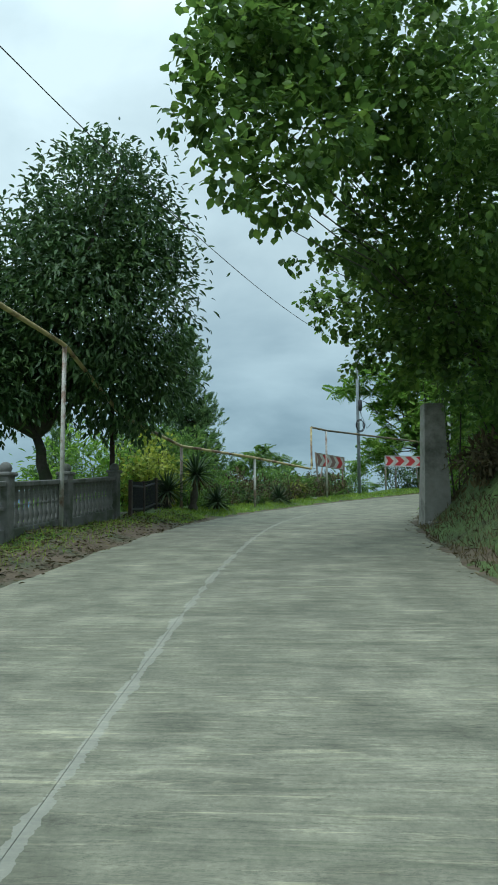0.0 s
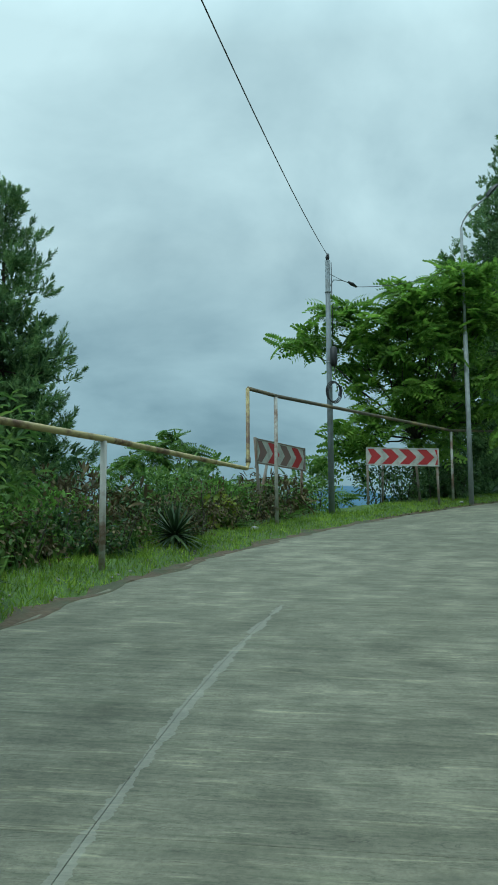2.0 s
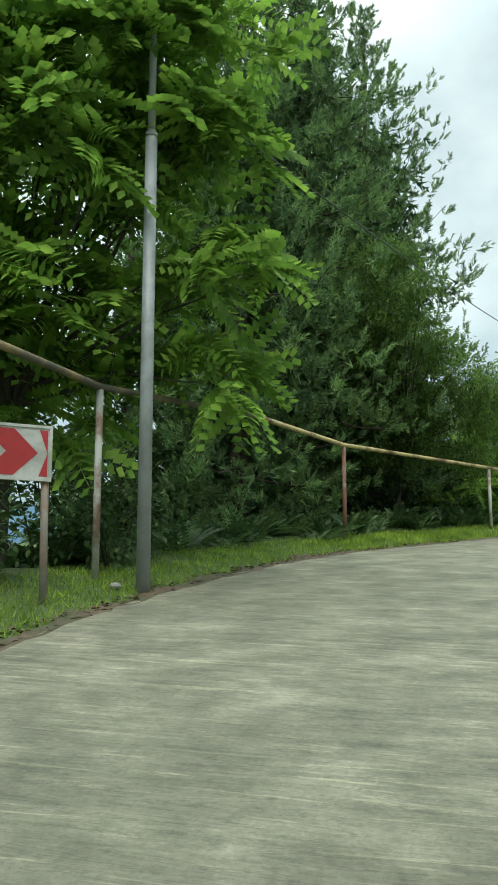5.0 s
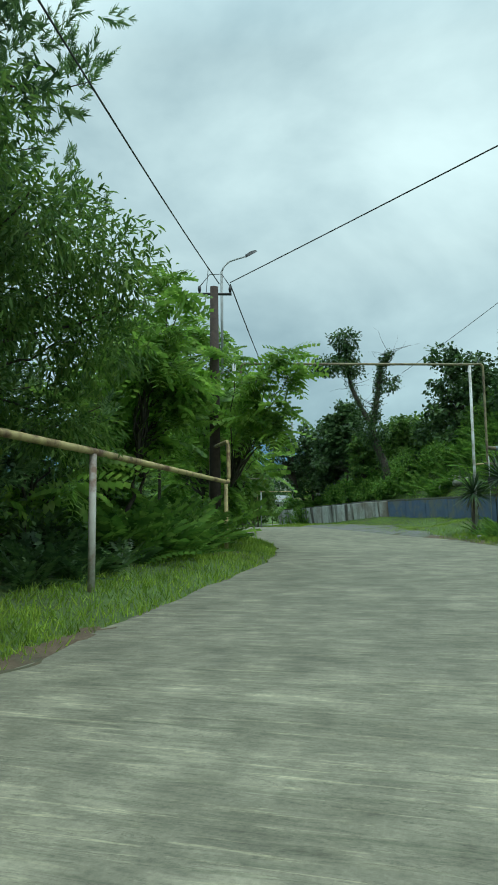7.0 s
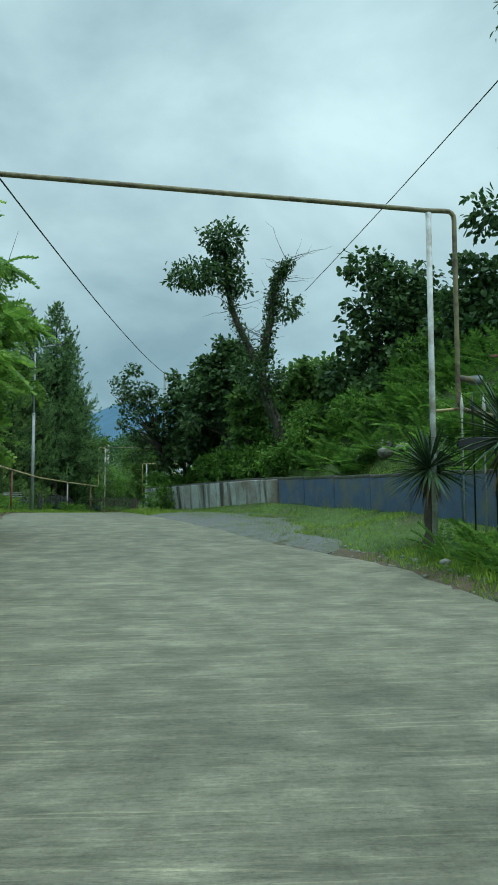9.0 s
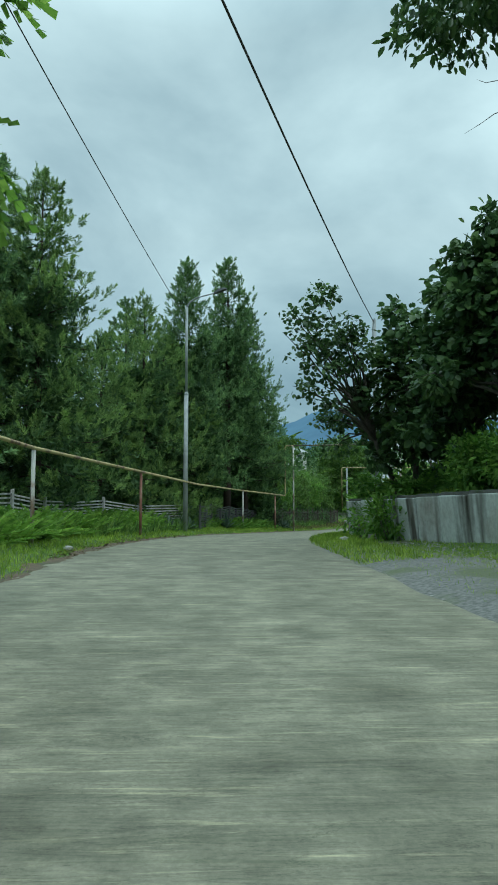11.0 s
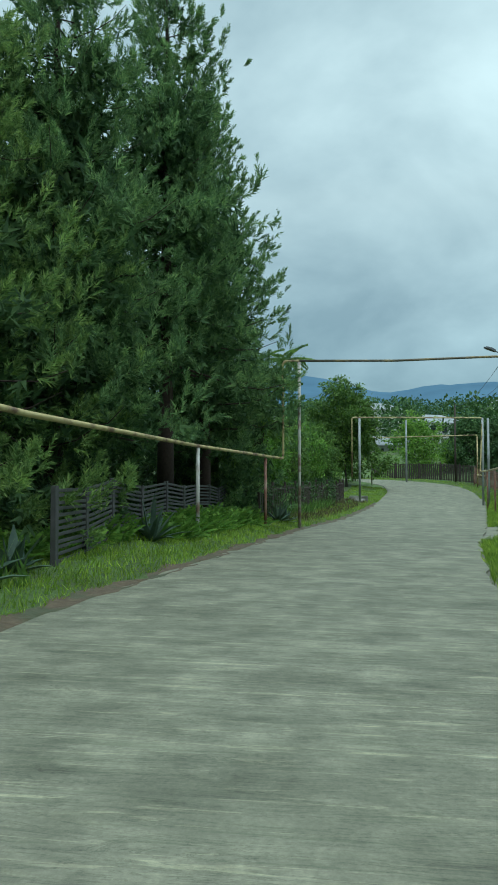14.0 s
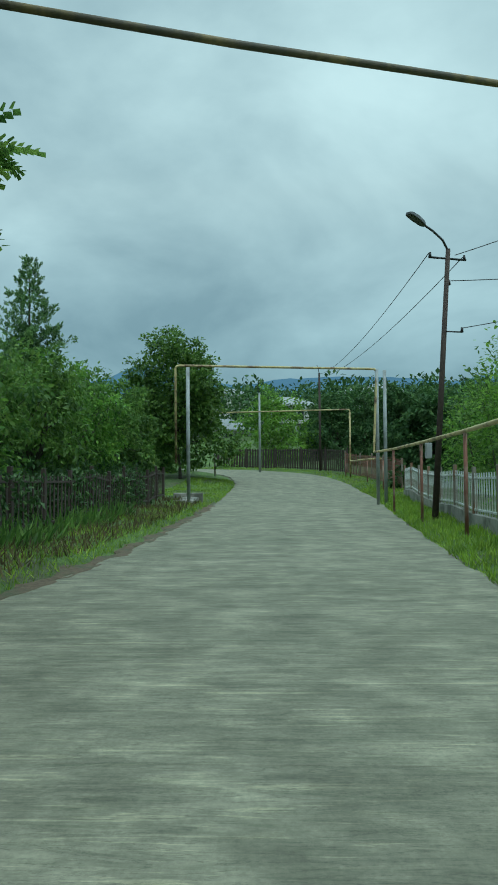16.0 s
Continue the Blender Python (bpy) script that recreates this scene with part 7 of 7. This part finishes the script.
for k, (s_, la, r, h) in enumerate([(147.4, -6.6, 1.3, 3.4), (149.5, -6.7, 1.6, 3.8), (152.5, -6.4, 1.7, 3.9), (155.5, -6.6, 1.8, 4.3), (158.5, -6.2, 1.7, 4.5), (161.5, -6.2, 1.7, 4.8), (164.5, -5.9, 1.6, 4.8), (167.0, -5.4, 1.1, 3.4), (153.5, -9.3, 2.2, 5.0), (160.0, -9.8, 2.4, 5.4), (165.5, -9.0, 2.0, 5.2)]):
    x, y = sp(s_, la)
    g = ground_at(x, y)
    lumps = [(x, y, g + h * 0.60, r * 0.7, r * 0.7, h * 0.32)]
    for j in range(18):
        a, u = j * 2.4 + rng.uniform(-0.5, 0.5), (j + 0.5) / 18
        w = r * (1.0 - 0.5 * u * u) * rng.uniform(0.6, 1.05)
        q = r * rng.uniform(0.20, 0.36)
        lumps.append((x + math.cos(a) * w, y + math.sin(a) * w, g + h * (0.30 + 0.66 * u), q, q, q * rng.uniform(0.6, 0.9)))
    broad_tree("hedge_bush", (x, y), lumps, 5400, 0.15, OVAL, (L_SHRUB, L_BROAD, L_FERN)[k % 3], "full leafy green bush over the garden fence", 0.05, clump=10, shell=0.3, group="bushes over the garden fence", category="bush", droop=0.6)
# row of dark leaves added to deepen the shade below the bushes
for k, s_ in enumerate(np.arange(148.5, 168, 2.6)):
    x, y = sp(s_, edge_l(s_) - 3.1)
    cluster("undergrowth_shrub", [(x, y, 1.1, 1.3), (x + 1.0, y + 0.5, 0.9, 1.5)], 700, 0.16, FAR, L_DARK, "undergrowth behind the overgrown picket fence, coloured dark for shade", "shrub", "undergrowth under the bushes")
vine_p = field(148, 168, lambda s: edge_l(s) - 2.3, lambda s: edge_l(s) - 1.8, 5000)
patchy = np.array([noise.fractal((x * 0.55, y * 0.55, 3.0), 0.7, 2.2, 3) for x, y in vine_p])
vine_p = vine_p[patchy > -0.05]
vz = gz(vine_p[:, 0], vine_p[:, 1]) + rng.uniform(0.05, 1.25, len(vine_p))
vn = len(vine_p)
tagged(new("fence_vines", scatter_mesh("fence_vines", *OVAL, np.column_stack([vine_p, vz]), unit(rng.normal(size=(vn, 3)) - np.array([0, 0, 0.4])), unit(rng.normal(size=(vn, 3)) + np.array([0, 0, 0.5])), rng.uniform(0.07, 0.14, vn), L_DARK)), "tangled green vines growing on the old fence", "vines", "", "stuff")
for k, (s_, la, r, h, mt, n, lf, sz) in enumerate([(156.5, 7.6, 1.3, 4.0, L_BRIGHT, 2000, OVAL, 0.17), (160.0, 7.9, 1.3, 4.4, L_SHRUB, 2000, OVAL, 0.17), (163.5, 8.3, 1.4, 4.2, L_BRIGHT, 2100, OVAL, 0.17), (167.5, 8.8, 1.5, 4.0, L_SHRUB, 2000, OVAL, 0.17), (153.0, 7.8, 1.2, 3.6, L_SHRUB, 1700, OVAL, 0.17), (171.5, 9.2, 1.5, 3.4, L_BRIGHT, 1700, OVAL, 0.17), (150.0, 8.0, 1.2, 3.2, L_SHRUB, 1500, OVAL, 0.17), (158.5, 10.5, 1.6, 5.0, L_BROAD, 2000, OVAL, 0.2), (166.0, 11.5, 1.8, 5.0, L_BROAD, 2000, OVAL, 0.2)]):
    x, y = sp(s_, la)
    h = h * 1.4
    cluster("garden_vine", [(x, y, r, h), (x - 0.4 * r, y + 0.4 * r, r * 0.8, h * 0.7)], n, sz, lf, mt, "climbing garden vine behind the white fence", "vine", "vines behind the white fence")
for k, (s_, la, r, h, n) in enumerate([(131.0, 4.6, 1.0, 1.3, 900), (134.0, 4.4, 1.2, 1.7, 1100), (137.0, 4.2, 1.3, 2.0, 1200), (129.0, 5.6, 1.2, 1.8, 1200), (140.0, 5.2, 1.2, 2.2, 1200)]):
    x, y = sp(s_, la)
    cluster("roadside_bush", [(x, y, r, h), (x + 0.6, y - 0.4, r * 0.8, h * 0.8)], n, 0.15, OVAL, L_FERN if k < 3 else L_SHRUB, "light green bush beyond the end of the wall", "bush", "bushes beyond the wall")

# round dark tree and others at the far bend
leaf_tree(112.8, 91.8, 4.9, 13.6, 3.9, 16000, "rounded dark green tree beside the far bend", L_BROAD, 0.27, "round_tree", FAR)
copy_thing(back, pose(104.6, 96.6, ground_at(104.6, 96.6) + 0.2, 0, 0, 33))
copy_thing(back, pose(109.5, 101.0, ground_at(109.5, 101.0) - 2.6, 0, 0, 190))
for x, y, z0, z1, r, mt, lab in [(136.4, 95.0, 3.6, 11.6, 4.4, L_BRIGHT, "bright green willow-like tree past the bend"), (139.5, 90.0, 4.0, 11.5, 3.4, L_FAR, "green tree behind the far fence"), (131.0, 84.0, 4.0, 10.8, 3.2, L_FAR, "dark green tree behind the far fence"), (124.0, 80.0, 4.0, 10.2, 2.8, L_FAR, "dark green tree behind the far fence"), (150.0, 94.0, 5.0, 12.0, 3.6, L_FAR, "dark green tree on the hillside"), (118.0, 97.5, 3.5, 8.6, 2.8, L_SHRUB, "green tree inside the far bend"), (124.0, 103.0, 3.5, 9.0, 3.0, L_SHRUB, "green tree inside the far bend"), (102.0, 92.0, 3.2, 7.6, 2.6, L_FAR, "green tree behind the hedge"), (95.0, 90.5, 3.2, 7.4, 2.5, L_FAR, "green tree behind the hedge"), (112.0, 76.0, 3.5, 8.4, 2.6, L_FAR, "green tree behind the vines"), (117.0, 73.0, 3.8, 9.4, 3.0, L_FAR, "dark green tree in the gardens")]:
    leaf_tree(x, y, z0, z1, r, 5600, lab, mt, 0.34, "garden_tree", FAR)


# ---------------------------------------------------------------- houses on the hillside
def house(x, y, w, d, storey, n_st, rz, label, veranda=True):
    g = ground_at(x, y) - (2.6 if x < 200 else 0.6)
    ob = thing("house", (x, y, g), label, "house", "houses on the hillside", rz=rz)
    h = storey * n_st + 0.6
    part("wall", box_bm(w, d, h, (0, 0, h / 2), 0.03), M_HOUSE, ob)
    v = [(-w / 2 - 0.6, -d / 2 - 0.6, h), (w / 2 + 0.6, -d / 2 - 0.6, h), (w / 2 + 0.6, d / 2 + 0.6, h), (-w / 2 - 0.6, d / 2 + 0.6, h), (-w * 0.22, 0, h + d * 0.26), (w * 0.22, 0, h + d * 0.26)]
    v += [(a, b, c - 0.14) for a, b, c in v[:4]]
    add_part("roof", mesh_from("roof", v, [(0, 1, 5, 4), (1, 2, 5), (2, 3, 4, 5), (3, 0, 4), (9, 8, 7, 6), (6, 7, 1, 0), (7, 8, 2, 1), (8, 9, 3, 2), (9, 6, 0, 3)], M_ROOF), ob)
    for st in range(n_st):
        for k in range(3):
            for sx, sy in ((0, -1), (-1, 0)):
                px = (-0.3 + 0.3 * k) * w if sx == 0 else sx * (w / 2 + 0.01)
                py = sy * (d / 2 + 0.01) if sx == 0 else (-0.3 + 0.3 * k) * d
                win = part("window", box_bm(1.1 if sx == 0 else 0.06, 0.06 if sx == 0 else 1.1, 1.3, (px, py, 0.6 + storey * st + 1.6), 0.01), M_DARKGLASS, ob)
                part("sill", box_bm(1.3 if sx == 0 else 0.14, 0.14 if sx == 0 else 1.3, 0.08, (px, py, 0.6 + storey * st + 0.9), 0.01), M_WHITE, win)
    if veranda:
        part("balcony", box_bm(w, 1.3, 0.14, (0, -d / 2 - 0.65, 0.6 + storey), 0.02), M_CONC, ob)
        for k in range(5):
            part("column", box_bm(0.18, 0.18, h, (-w / 2 + w * k / 4, -d / 2 - 1.2, h / 2), 0.02), M_WHITE, ob)
    return ob


house(219.0, 104.5, 11, 8, 2.8, 2, -25, "two-storey pale house with a light hipped roof")
house(158.5, 112.0, 7, 6, 2.8, 1, -40, "small pale house with a white roof in the trees", False)
house(176.0, 109.0, 8, 6, 2.8, 2, -30, "pale hillside house with a white roof")
house(238.0, 150.0, 12, 8, 3.0, 2, -35, "far pale house on the wooded hillside", False)
house(262.0, 122.0, 11, 8, 3.0, 2, -20, "far white house high on the hillside", False)
house(215.0, 175.0, 10, 8, 3.0, 2, -50, "far pale house among hillside trees", False)

# ---------------------------------------------------------------- woods on the hillside, far mountains
n_w = 1000
az = np.radians(rng.uniform(28, 100, n_w))
dd = rng.uniform(85, 430, n_w) ** 1.0
wx, wy = 74 + np.sin(az) * dd, 69.5 + np.cos(az) * dd
keep = np.abs(s_lat(wx, wy)[1]) > 12
wx, wy, dd = wx[keep], wy[keep], dd[keep]
wz = gz(wx, wy)
th = rng.uniform(4.0, 8.5, len(wx)) * (0.8 + dd / 600)
m_leaf = 130
pos = np.repeat(np.stack([wx, wy, wz + th * 0.55], 1), m_leaf, 0)
shell = unit(rng.normal(size=pos.shape))
pos = pos + shell * np.repeat(th, m_leaf)[:, None] * np.array([0.36, 0.36, 0.5]) * rng.uniform(0.5, 1.1, (len(pos), 1))
tagged(new("hillside_woods", scatter_mesh("hillside_woods", *FAR, pos, unit(shell + rng.normal(size=pos.shape) * 0.6), unit(np.array([0, 0, 1.0]) + shell * 0.6), np.repeat(th, m_leaf) * rng.uniform(0.08, 0.15, len(pos)), L_FAR)), "mixed green woods covering the far hillside", "woods", "", "stuff")
# distance haze is put into the colour: blue glow over a near-black base
m_mt, nn, ll, bb = material("mountain_haze_glow", 1.0)
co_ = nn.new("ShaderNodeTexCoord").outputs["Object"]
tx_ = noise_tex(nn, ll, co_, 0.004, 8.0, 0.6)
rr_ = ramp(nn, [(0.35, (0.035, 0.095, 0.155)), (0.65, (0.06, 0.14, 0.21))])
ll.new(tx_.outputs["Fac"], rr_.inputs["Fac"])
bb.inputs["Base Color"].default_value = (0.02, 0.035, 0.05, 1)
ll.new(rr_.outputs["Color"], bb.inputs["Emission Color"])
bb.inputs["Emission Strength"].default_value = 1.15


def mountains(name, dist, az0, az1, prof, label):
    n = 160
    a = np.radians(np.linspace(az0, az1, n))
    el = np.array([prof(math.degrees(q)) for q in a])
    rough = np.array([noise.fractal((q * 14, 0.3, 1.7), 0.9, 2.1, 6) for q in a])
    top = dist * np.tan(np.radians(np.maximum(el + 0.28 * rough, 0.1)))
    v, f, rows_ = [], [], 9
    for k in range(rows_):
        u = k / (rows_ - 1)
        for i in range(n):
            r = dist * (0.12 + 0.88 * u)
            w = noise.fractal((math.sin(a[i]) * 9, math.cos(a[i]) * 9, u * 3), 0.9, 2.1, 5) * 0.05
            v.append((40 + math.sin(a[i]) * r, 40 + math.cos(a[i]) * r, -170 + (top[i] + 174) * (u ** 1.3 * (1 + w * (1 - u) * 4))))
    for k in range(rows_ - 1):
        for i in range(n - 1):
            f.append((k * n + i, k * n + i + 1, (k + 1) * n + i + 1, (k + 1) * n + i))
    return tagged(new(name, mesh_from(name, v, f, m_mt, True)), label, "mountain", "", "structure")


mountains("backdrop_mountain_north", 2600, -70, 44, lambda d: 0.7 + 1.5 * math.exp(-((d - 12.4) / 4.2) ** 2) + 1.2 * math.exp(-((d + 25) / 14) ** 2), "mountain beyond the valley, haze painted in blue")
mountains("backdrop_mountain_east", 2900, 36, 140, lambda d: 5.8 + 1.9 * math.exp(-((d - 57.5) / 4.0) ** 2) + 0.9 * math.exp(-((d - 72) / 7) ** 2) + 1.2 * math.exp(-((d - 95) / 12) ** 2), "mountain range under low cloud, haze painted in blue")

# ---------------------------------------------------------------- verges: grass, stones, litter of leaves
def grass(name, spans, n, size, label, mat=None):
    pts = np.vstack([field(a, b, l0, l1, int(n * w)) for a, b, l0, l1, w in spans])
    z = gz(pts[:, 0], pts[:, 1]) - 0.01
    a = rng.uniform(0, 2 * np.pi, len(pts))
    e = np.radians(rng.uniform(35, 85, len(pts)))
    ax_ = np.stack([np.cos(a) * np.cos(e), np.sin(a) * np.cos(e), np.sin(e)], 1)
    up = rng.normal(size=ax_.shape)
    tm = (np.array([(0, -0.07, 0), (0, 0.07, 0), (1, 0, 0)]), [(0, 1, 2)])
    tagged(new(name, scatter_mesh(name, *tm, np.column_stack([pts, z]), ax_, up, size * rng.uniform(0.5, 1.4, len(pts)), mat or L_GRASS)), label, "grass", "", "stuff")


el0, el1, er0, er1 = (lambda s: edge_l(s) + 0.03), (lambda s: edge_l(s) - 1.5), (lambda s: edge_r(s) - 0.03), (lambda s: edge_r(s) + 1.3)
grass("verge_grass", [(36, 47.5, lambda s: edge_l(s) - 0.3, el1, 0.10), (47, 80, lambda s: edge_l(s) - 0.16, el1, 0.78)], 34000, 0.10, "short bright grass on the outer verge")
grass("verge_grass", [(74, 112, el0, el1, 0.55), (112, 148, lambda s: edge_l(s) - 0.16, lambda s: edge_l(s) - 2.0, 0.7), (147, 170, lambda s: edge_l(s) - 0.2, lambda s: edge_l(s) - 1.5, 0.2), (170, 186, el0, lambda s: edge_l(s) - 3.0, 0.35)], 32000, 0.12, "bright grass verge in front of the fences")
grass("verge_grass", [(86, 98, er0, lambda s: edge_r(s) + 2.4, 0.5), (113, 142, er0, er1, 0.8), (148.5, 178, er0, lambda s: edge_r(s) + 2.3, 1.0), (178, 205, er0, lambda s: edge_r(s) + 2.0, 0.3)], 20000, 0.15, "bright grass strip on the inner verge")
grass("yard_grass", [(95, 102, lambda s: edge_r(s) + 0.4, lambda s: edge_r(s) + 4.4, 0.8), (101, 105, lambda s: edge_r(s) + 1.6 + 0.6 * (s - 101), lambda s: edge_r(s) + 5.0, 0.4), (102, 118, lambda s: edge_r(s) + 0.3, lambda s: edge_r(s) + 3.0, 0.45), (103, 122, lambda s: edge_r(s) + 2.2, lambda s: edge_r(s) + 4.6, 1.2), (101, 119, lambda s: edge_r(s) + yard_rim(s) - 0.9, lambda s: edge_r(s) + yard_rim(s) + 0.5, 1.0)], 9000, 0.085, "short patchy grass between the gravel and the wall")
grass("tall_weeds", [(150, 160, lambda s: edge_l(s) - 1.9, lambda s: edge_l(s) - 1.4, 0.3), (120, 131, -4.6, -3.8, 0.5), (52, 58, -5.4, -4.6, 0.4)], 2000, 0.45, "tall loose weeds along the fence", L_SHRUB)
grass("fence_grass", [(148, 168, lambda s: edge_l(s) - 0.5, lambda s: edge_l(s) - 1.9, 1.0)], 3200, 0.2, "dull dry grass at the foot of the overgrown fence", L_DRY)
grass("bank_grass", [(38, 56, er0, lambda s: edge_r(s) + 1.0, 1.0)], 5000, 0.14, "sparse dry grass at the foot of the bank", L_DRY)


def ragged(fun, off, amp, seed):
    return lambda s: fun(s) + off + amp * np.array([noise.fractal((q * 0.9, seed, 0.0), 0.7, 2.2, 5) for q in np.atleast_1d(s)])


for nm, s0, s1, lo_, hi_ in (("edge_soil", 36, 80, ragged(lambda s: edge_l(s) - 0.75 * (1 - smooth(s, 44.5, 48.0)), -0.24, 0.25, 1.0), ragged(edge_l, 0.13, 0.22, 2.0)), ("edge_soil", 110, 168, ragged(edge_l, -0.24, 0.2, 3.0), ragged(edge_l, 0.13, 0.24, 4.0)),
                             ("edge_soil", 82, 101, ragged(edge_r, -0.08, 0.22, 5.0), ragged(edge_r, 0.4, 0.2, 6.0)), ("edge_soil", 36, 58, ragged(edge_r, -0.15, 0.2, 7.0), ragged(edge_r, 0.45, 0.2, 8.0))):
    me = strip_mesh(nm, M_SOIL, s0, s1, lo_, hi_, 0.0, 0.04, 0.2, 4)
    half = len(me.vertices) // 2
    co = np.empty(len(me.vertices) * 3)
    me.vertices.foreach_get("co", co)
    co = co.reshape(-1, 3)
    s_v, l_v, z_v = s_lat(co[:, 0], co[:, 1])
    on = (l_v > edge_l(s_v)) & (l_v < edge_r(s_v))
    top = np.where(on, z_v + 0.008, gz(co[:, 0], co[:, 1]) + 0.03)
    rim = np.isin(np.arange(len(co)) % 5, (0, 4))
    co[:, 2] = np.where(np.arange(len(co)) < half, np.maximum(top, z_v - 0.02) - 0.035 * rim, z_v - 0.12)
    me.vertices.foreach_set("co", co.ravel())
    me.update()
    tagged(new(nm, me), "strip of bare brown earth along the concrete edge", "soil", "", "structure")


def pebbles(name, pts, lo, hi, mat, label, flat=0.55):
    bm = bmesh.new()
    bmesh.ops.create_icosphere(bm, subdivisions=1, radius=1.0)
    tv = np.array([v.co for v in bm.verts]) * np.array([1, 0.8, flat])
    tv = tv * (1 + 0.18 * np.sin(np.arange(len(tv)) * 2.7))[:, None]
    tf = [tuple(v.index for v in fc.verts) for fc in bm.faces]
    bm.free()
    a = rng.uniform(0, 6.28, len(pts))
    z = gz(pts[:, 0], pts[:, 1]) + 0.01
    ax_ = np.stack([np.cos(a), np.sin(a), 0 * a], 1)
    tagged(new(name, scatter_mesh(name, tv, tf, np.column_stack([pts, z]), ax_, np.tile([0, 0, 1.0], (len(pts), 1)), rng.uniform(lo, hi, len(pts)), mat)), label, "stones", "", "stuff")


gp_ = field(101.5, 118, lambda s: edge_r(s) - 0.15, lambda s: edge_r(s) + 2.7, 3000)
pebbles("loose_gravel", gp_, 0.010, 0.034, M_STONE, "loose grey stones on the gravel yard")
pebbles("edge_rubble", field(36, 60, lambda s: edge_l(s) - 0.7, lambda s: edge_l(s) - 0.05, 170), 0.012, 0.04, M_CONC, "broken stones along the road edge")
pebbles("edge_rubble", field(86, 100, lambda s: edge_r(s) + 0.0, lambda s: edge_r(s) + 0.5, 260), 0.015, 0.06, M_STONE, "broken stones at the cracked road edge")
tm = (OVAL[0], OVAL[1])
for nm, pts in (("leaf_litter", field(36, 49, lambda s: edge_l(s) - 1.5, lambda s: edge_l(s) + 0.05, 4200)), ("leaf_litter", field(38, 54, lambda s: edge_r(s) - 0.25, lambda s: edge_r(s) + 1.6, 2200)), ("leaf_litter", field(64, 78, lambda s: edge_l(s) - 0.25, lambda s: edge_l(s) + 0.06, 900)), ("leaf_litter", field(114, 128, lambda s: edge_l(s) - 0.35, lambda s: edge_l(s) + 0.08, 700))):
    z = gz(pts[:, 0], pts[:, 1]) + 0.03 + 0.09 * ((s_lat(pts[:, 0], pts[:, 1])[1] > edge_l(s_lat(pts[:, 0], pts[:, 1])[0])) & (s_lat(pts[:, 0], pts[:, 1])[1] < edge_r(s_lat(pts[:, 0], pts[:, 1])[0])))
    a = rng.uniform(0, 6.28, len(pts))
    tagged(new(nm, scatter_mesh(nm, *tm, np.column_stack([pts, z]), np.stack([np.cos(a), np.sin(a), rng.normal(size=len(a)) * 0.2], 1), np.tile([0, 0, 1.0], (len(pts), 1)) + rng.normal(size=(len(pts), 3)) * 0.3, rng.uniform(0.05, 0.11, len(pts)), L_DRY)), "fallen dry brown leaves along the road edge", "leaves", "", "stuff")


def rock(x, y, r, label, mat=None):
    bm = bmesh.new()
    bmesh.ops.create_icosphere(bm, subdivisions=2, radius=r)
    for v in bm.verts:
        v.co *= 1 + 0.22 * noise.noise(v.co * (2.2 / r) + Vector((x, y, 0)))
        v.co.z *= 0.6
    me = bpy.data.meshes.new("stone")
    bm.to_mesh(me)
    bm.free()
    me.materials.append(mat or M_STONE)
    ob = new("stone", me)
    ob.location = (x, y, ground_at(x, y) + r * 0.3)
    return tagged(ob, label, "stone", "stones beside the road")


for (s_, la, r), l in zip([(96.5, 4.1, 0.10), (120.5, 2.9, 0.16), (116.0, -3.3, 0.11), (46.0, 2.6, 0.09), (59.4, -4.2, 0.10), (68.6, -3.7, 0.07)], ["pale stone on the grass by the road", "flat pale stone on the right verge grass", "small pale stone at the road edge", "small white stone on the road shoulder", "pale stone on the grassy verge", "small pale stone near the lamp"]):
    rock(*sp(s_, la), r, l.replace("right ", ""))
for x, y, r in [(49.2, 45.05, 0.3), (49.7, 45.3, 0.35), (48.8, 44.5, 0.24), (49.9, 45.9, 0.26), (50.2, 45.0, 0.3)]:
    rock(x, y, r, "grey boulder in the hillside soil", M_CONC)
cv = thing("culvert_slab", (*sp(167.5, -3.3), ground_at(*sp(167.5, -3.3)) + 0.05), "pale concrete culvert slab at the road edge", "slab", rz=22)
part("slab", box_bm(2.2, 0.7, 0.16, (0, 0, 0), 0.03), M_CONC, cv)
part("headwall", box_bm(0.25, 1.2, 0.5, (1.2, 0.1, 0.0), 0.03), M_CONC, cv)
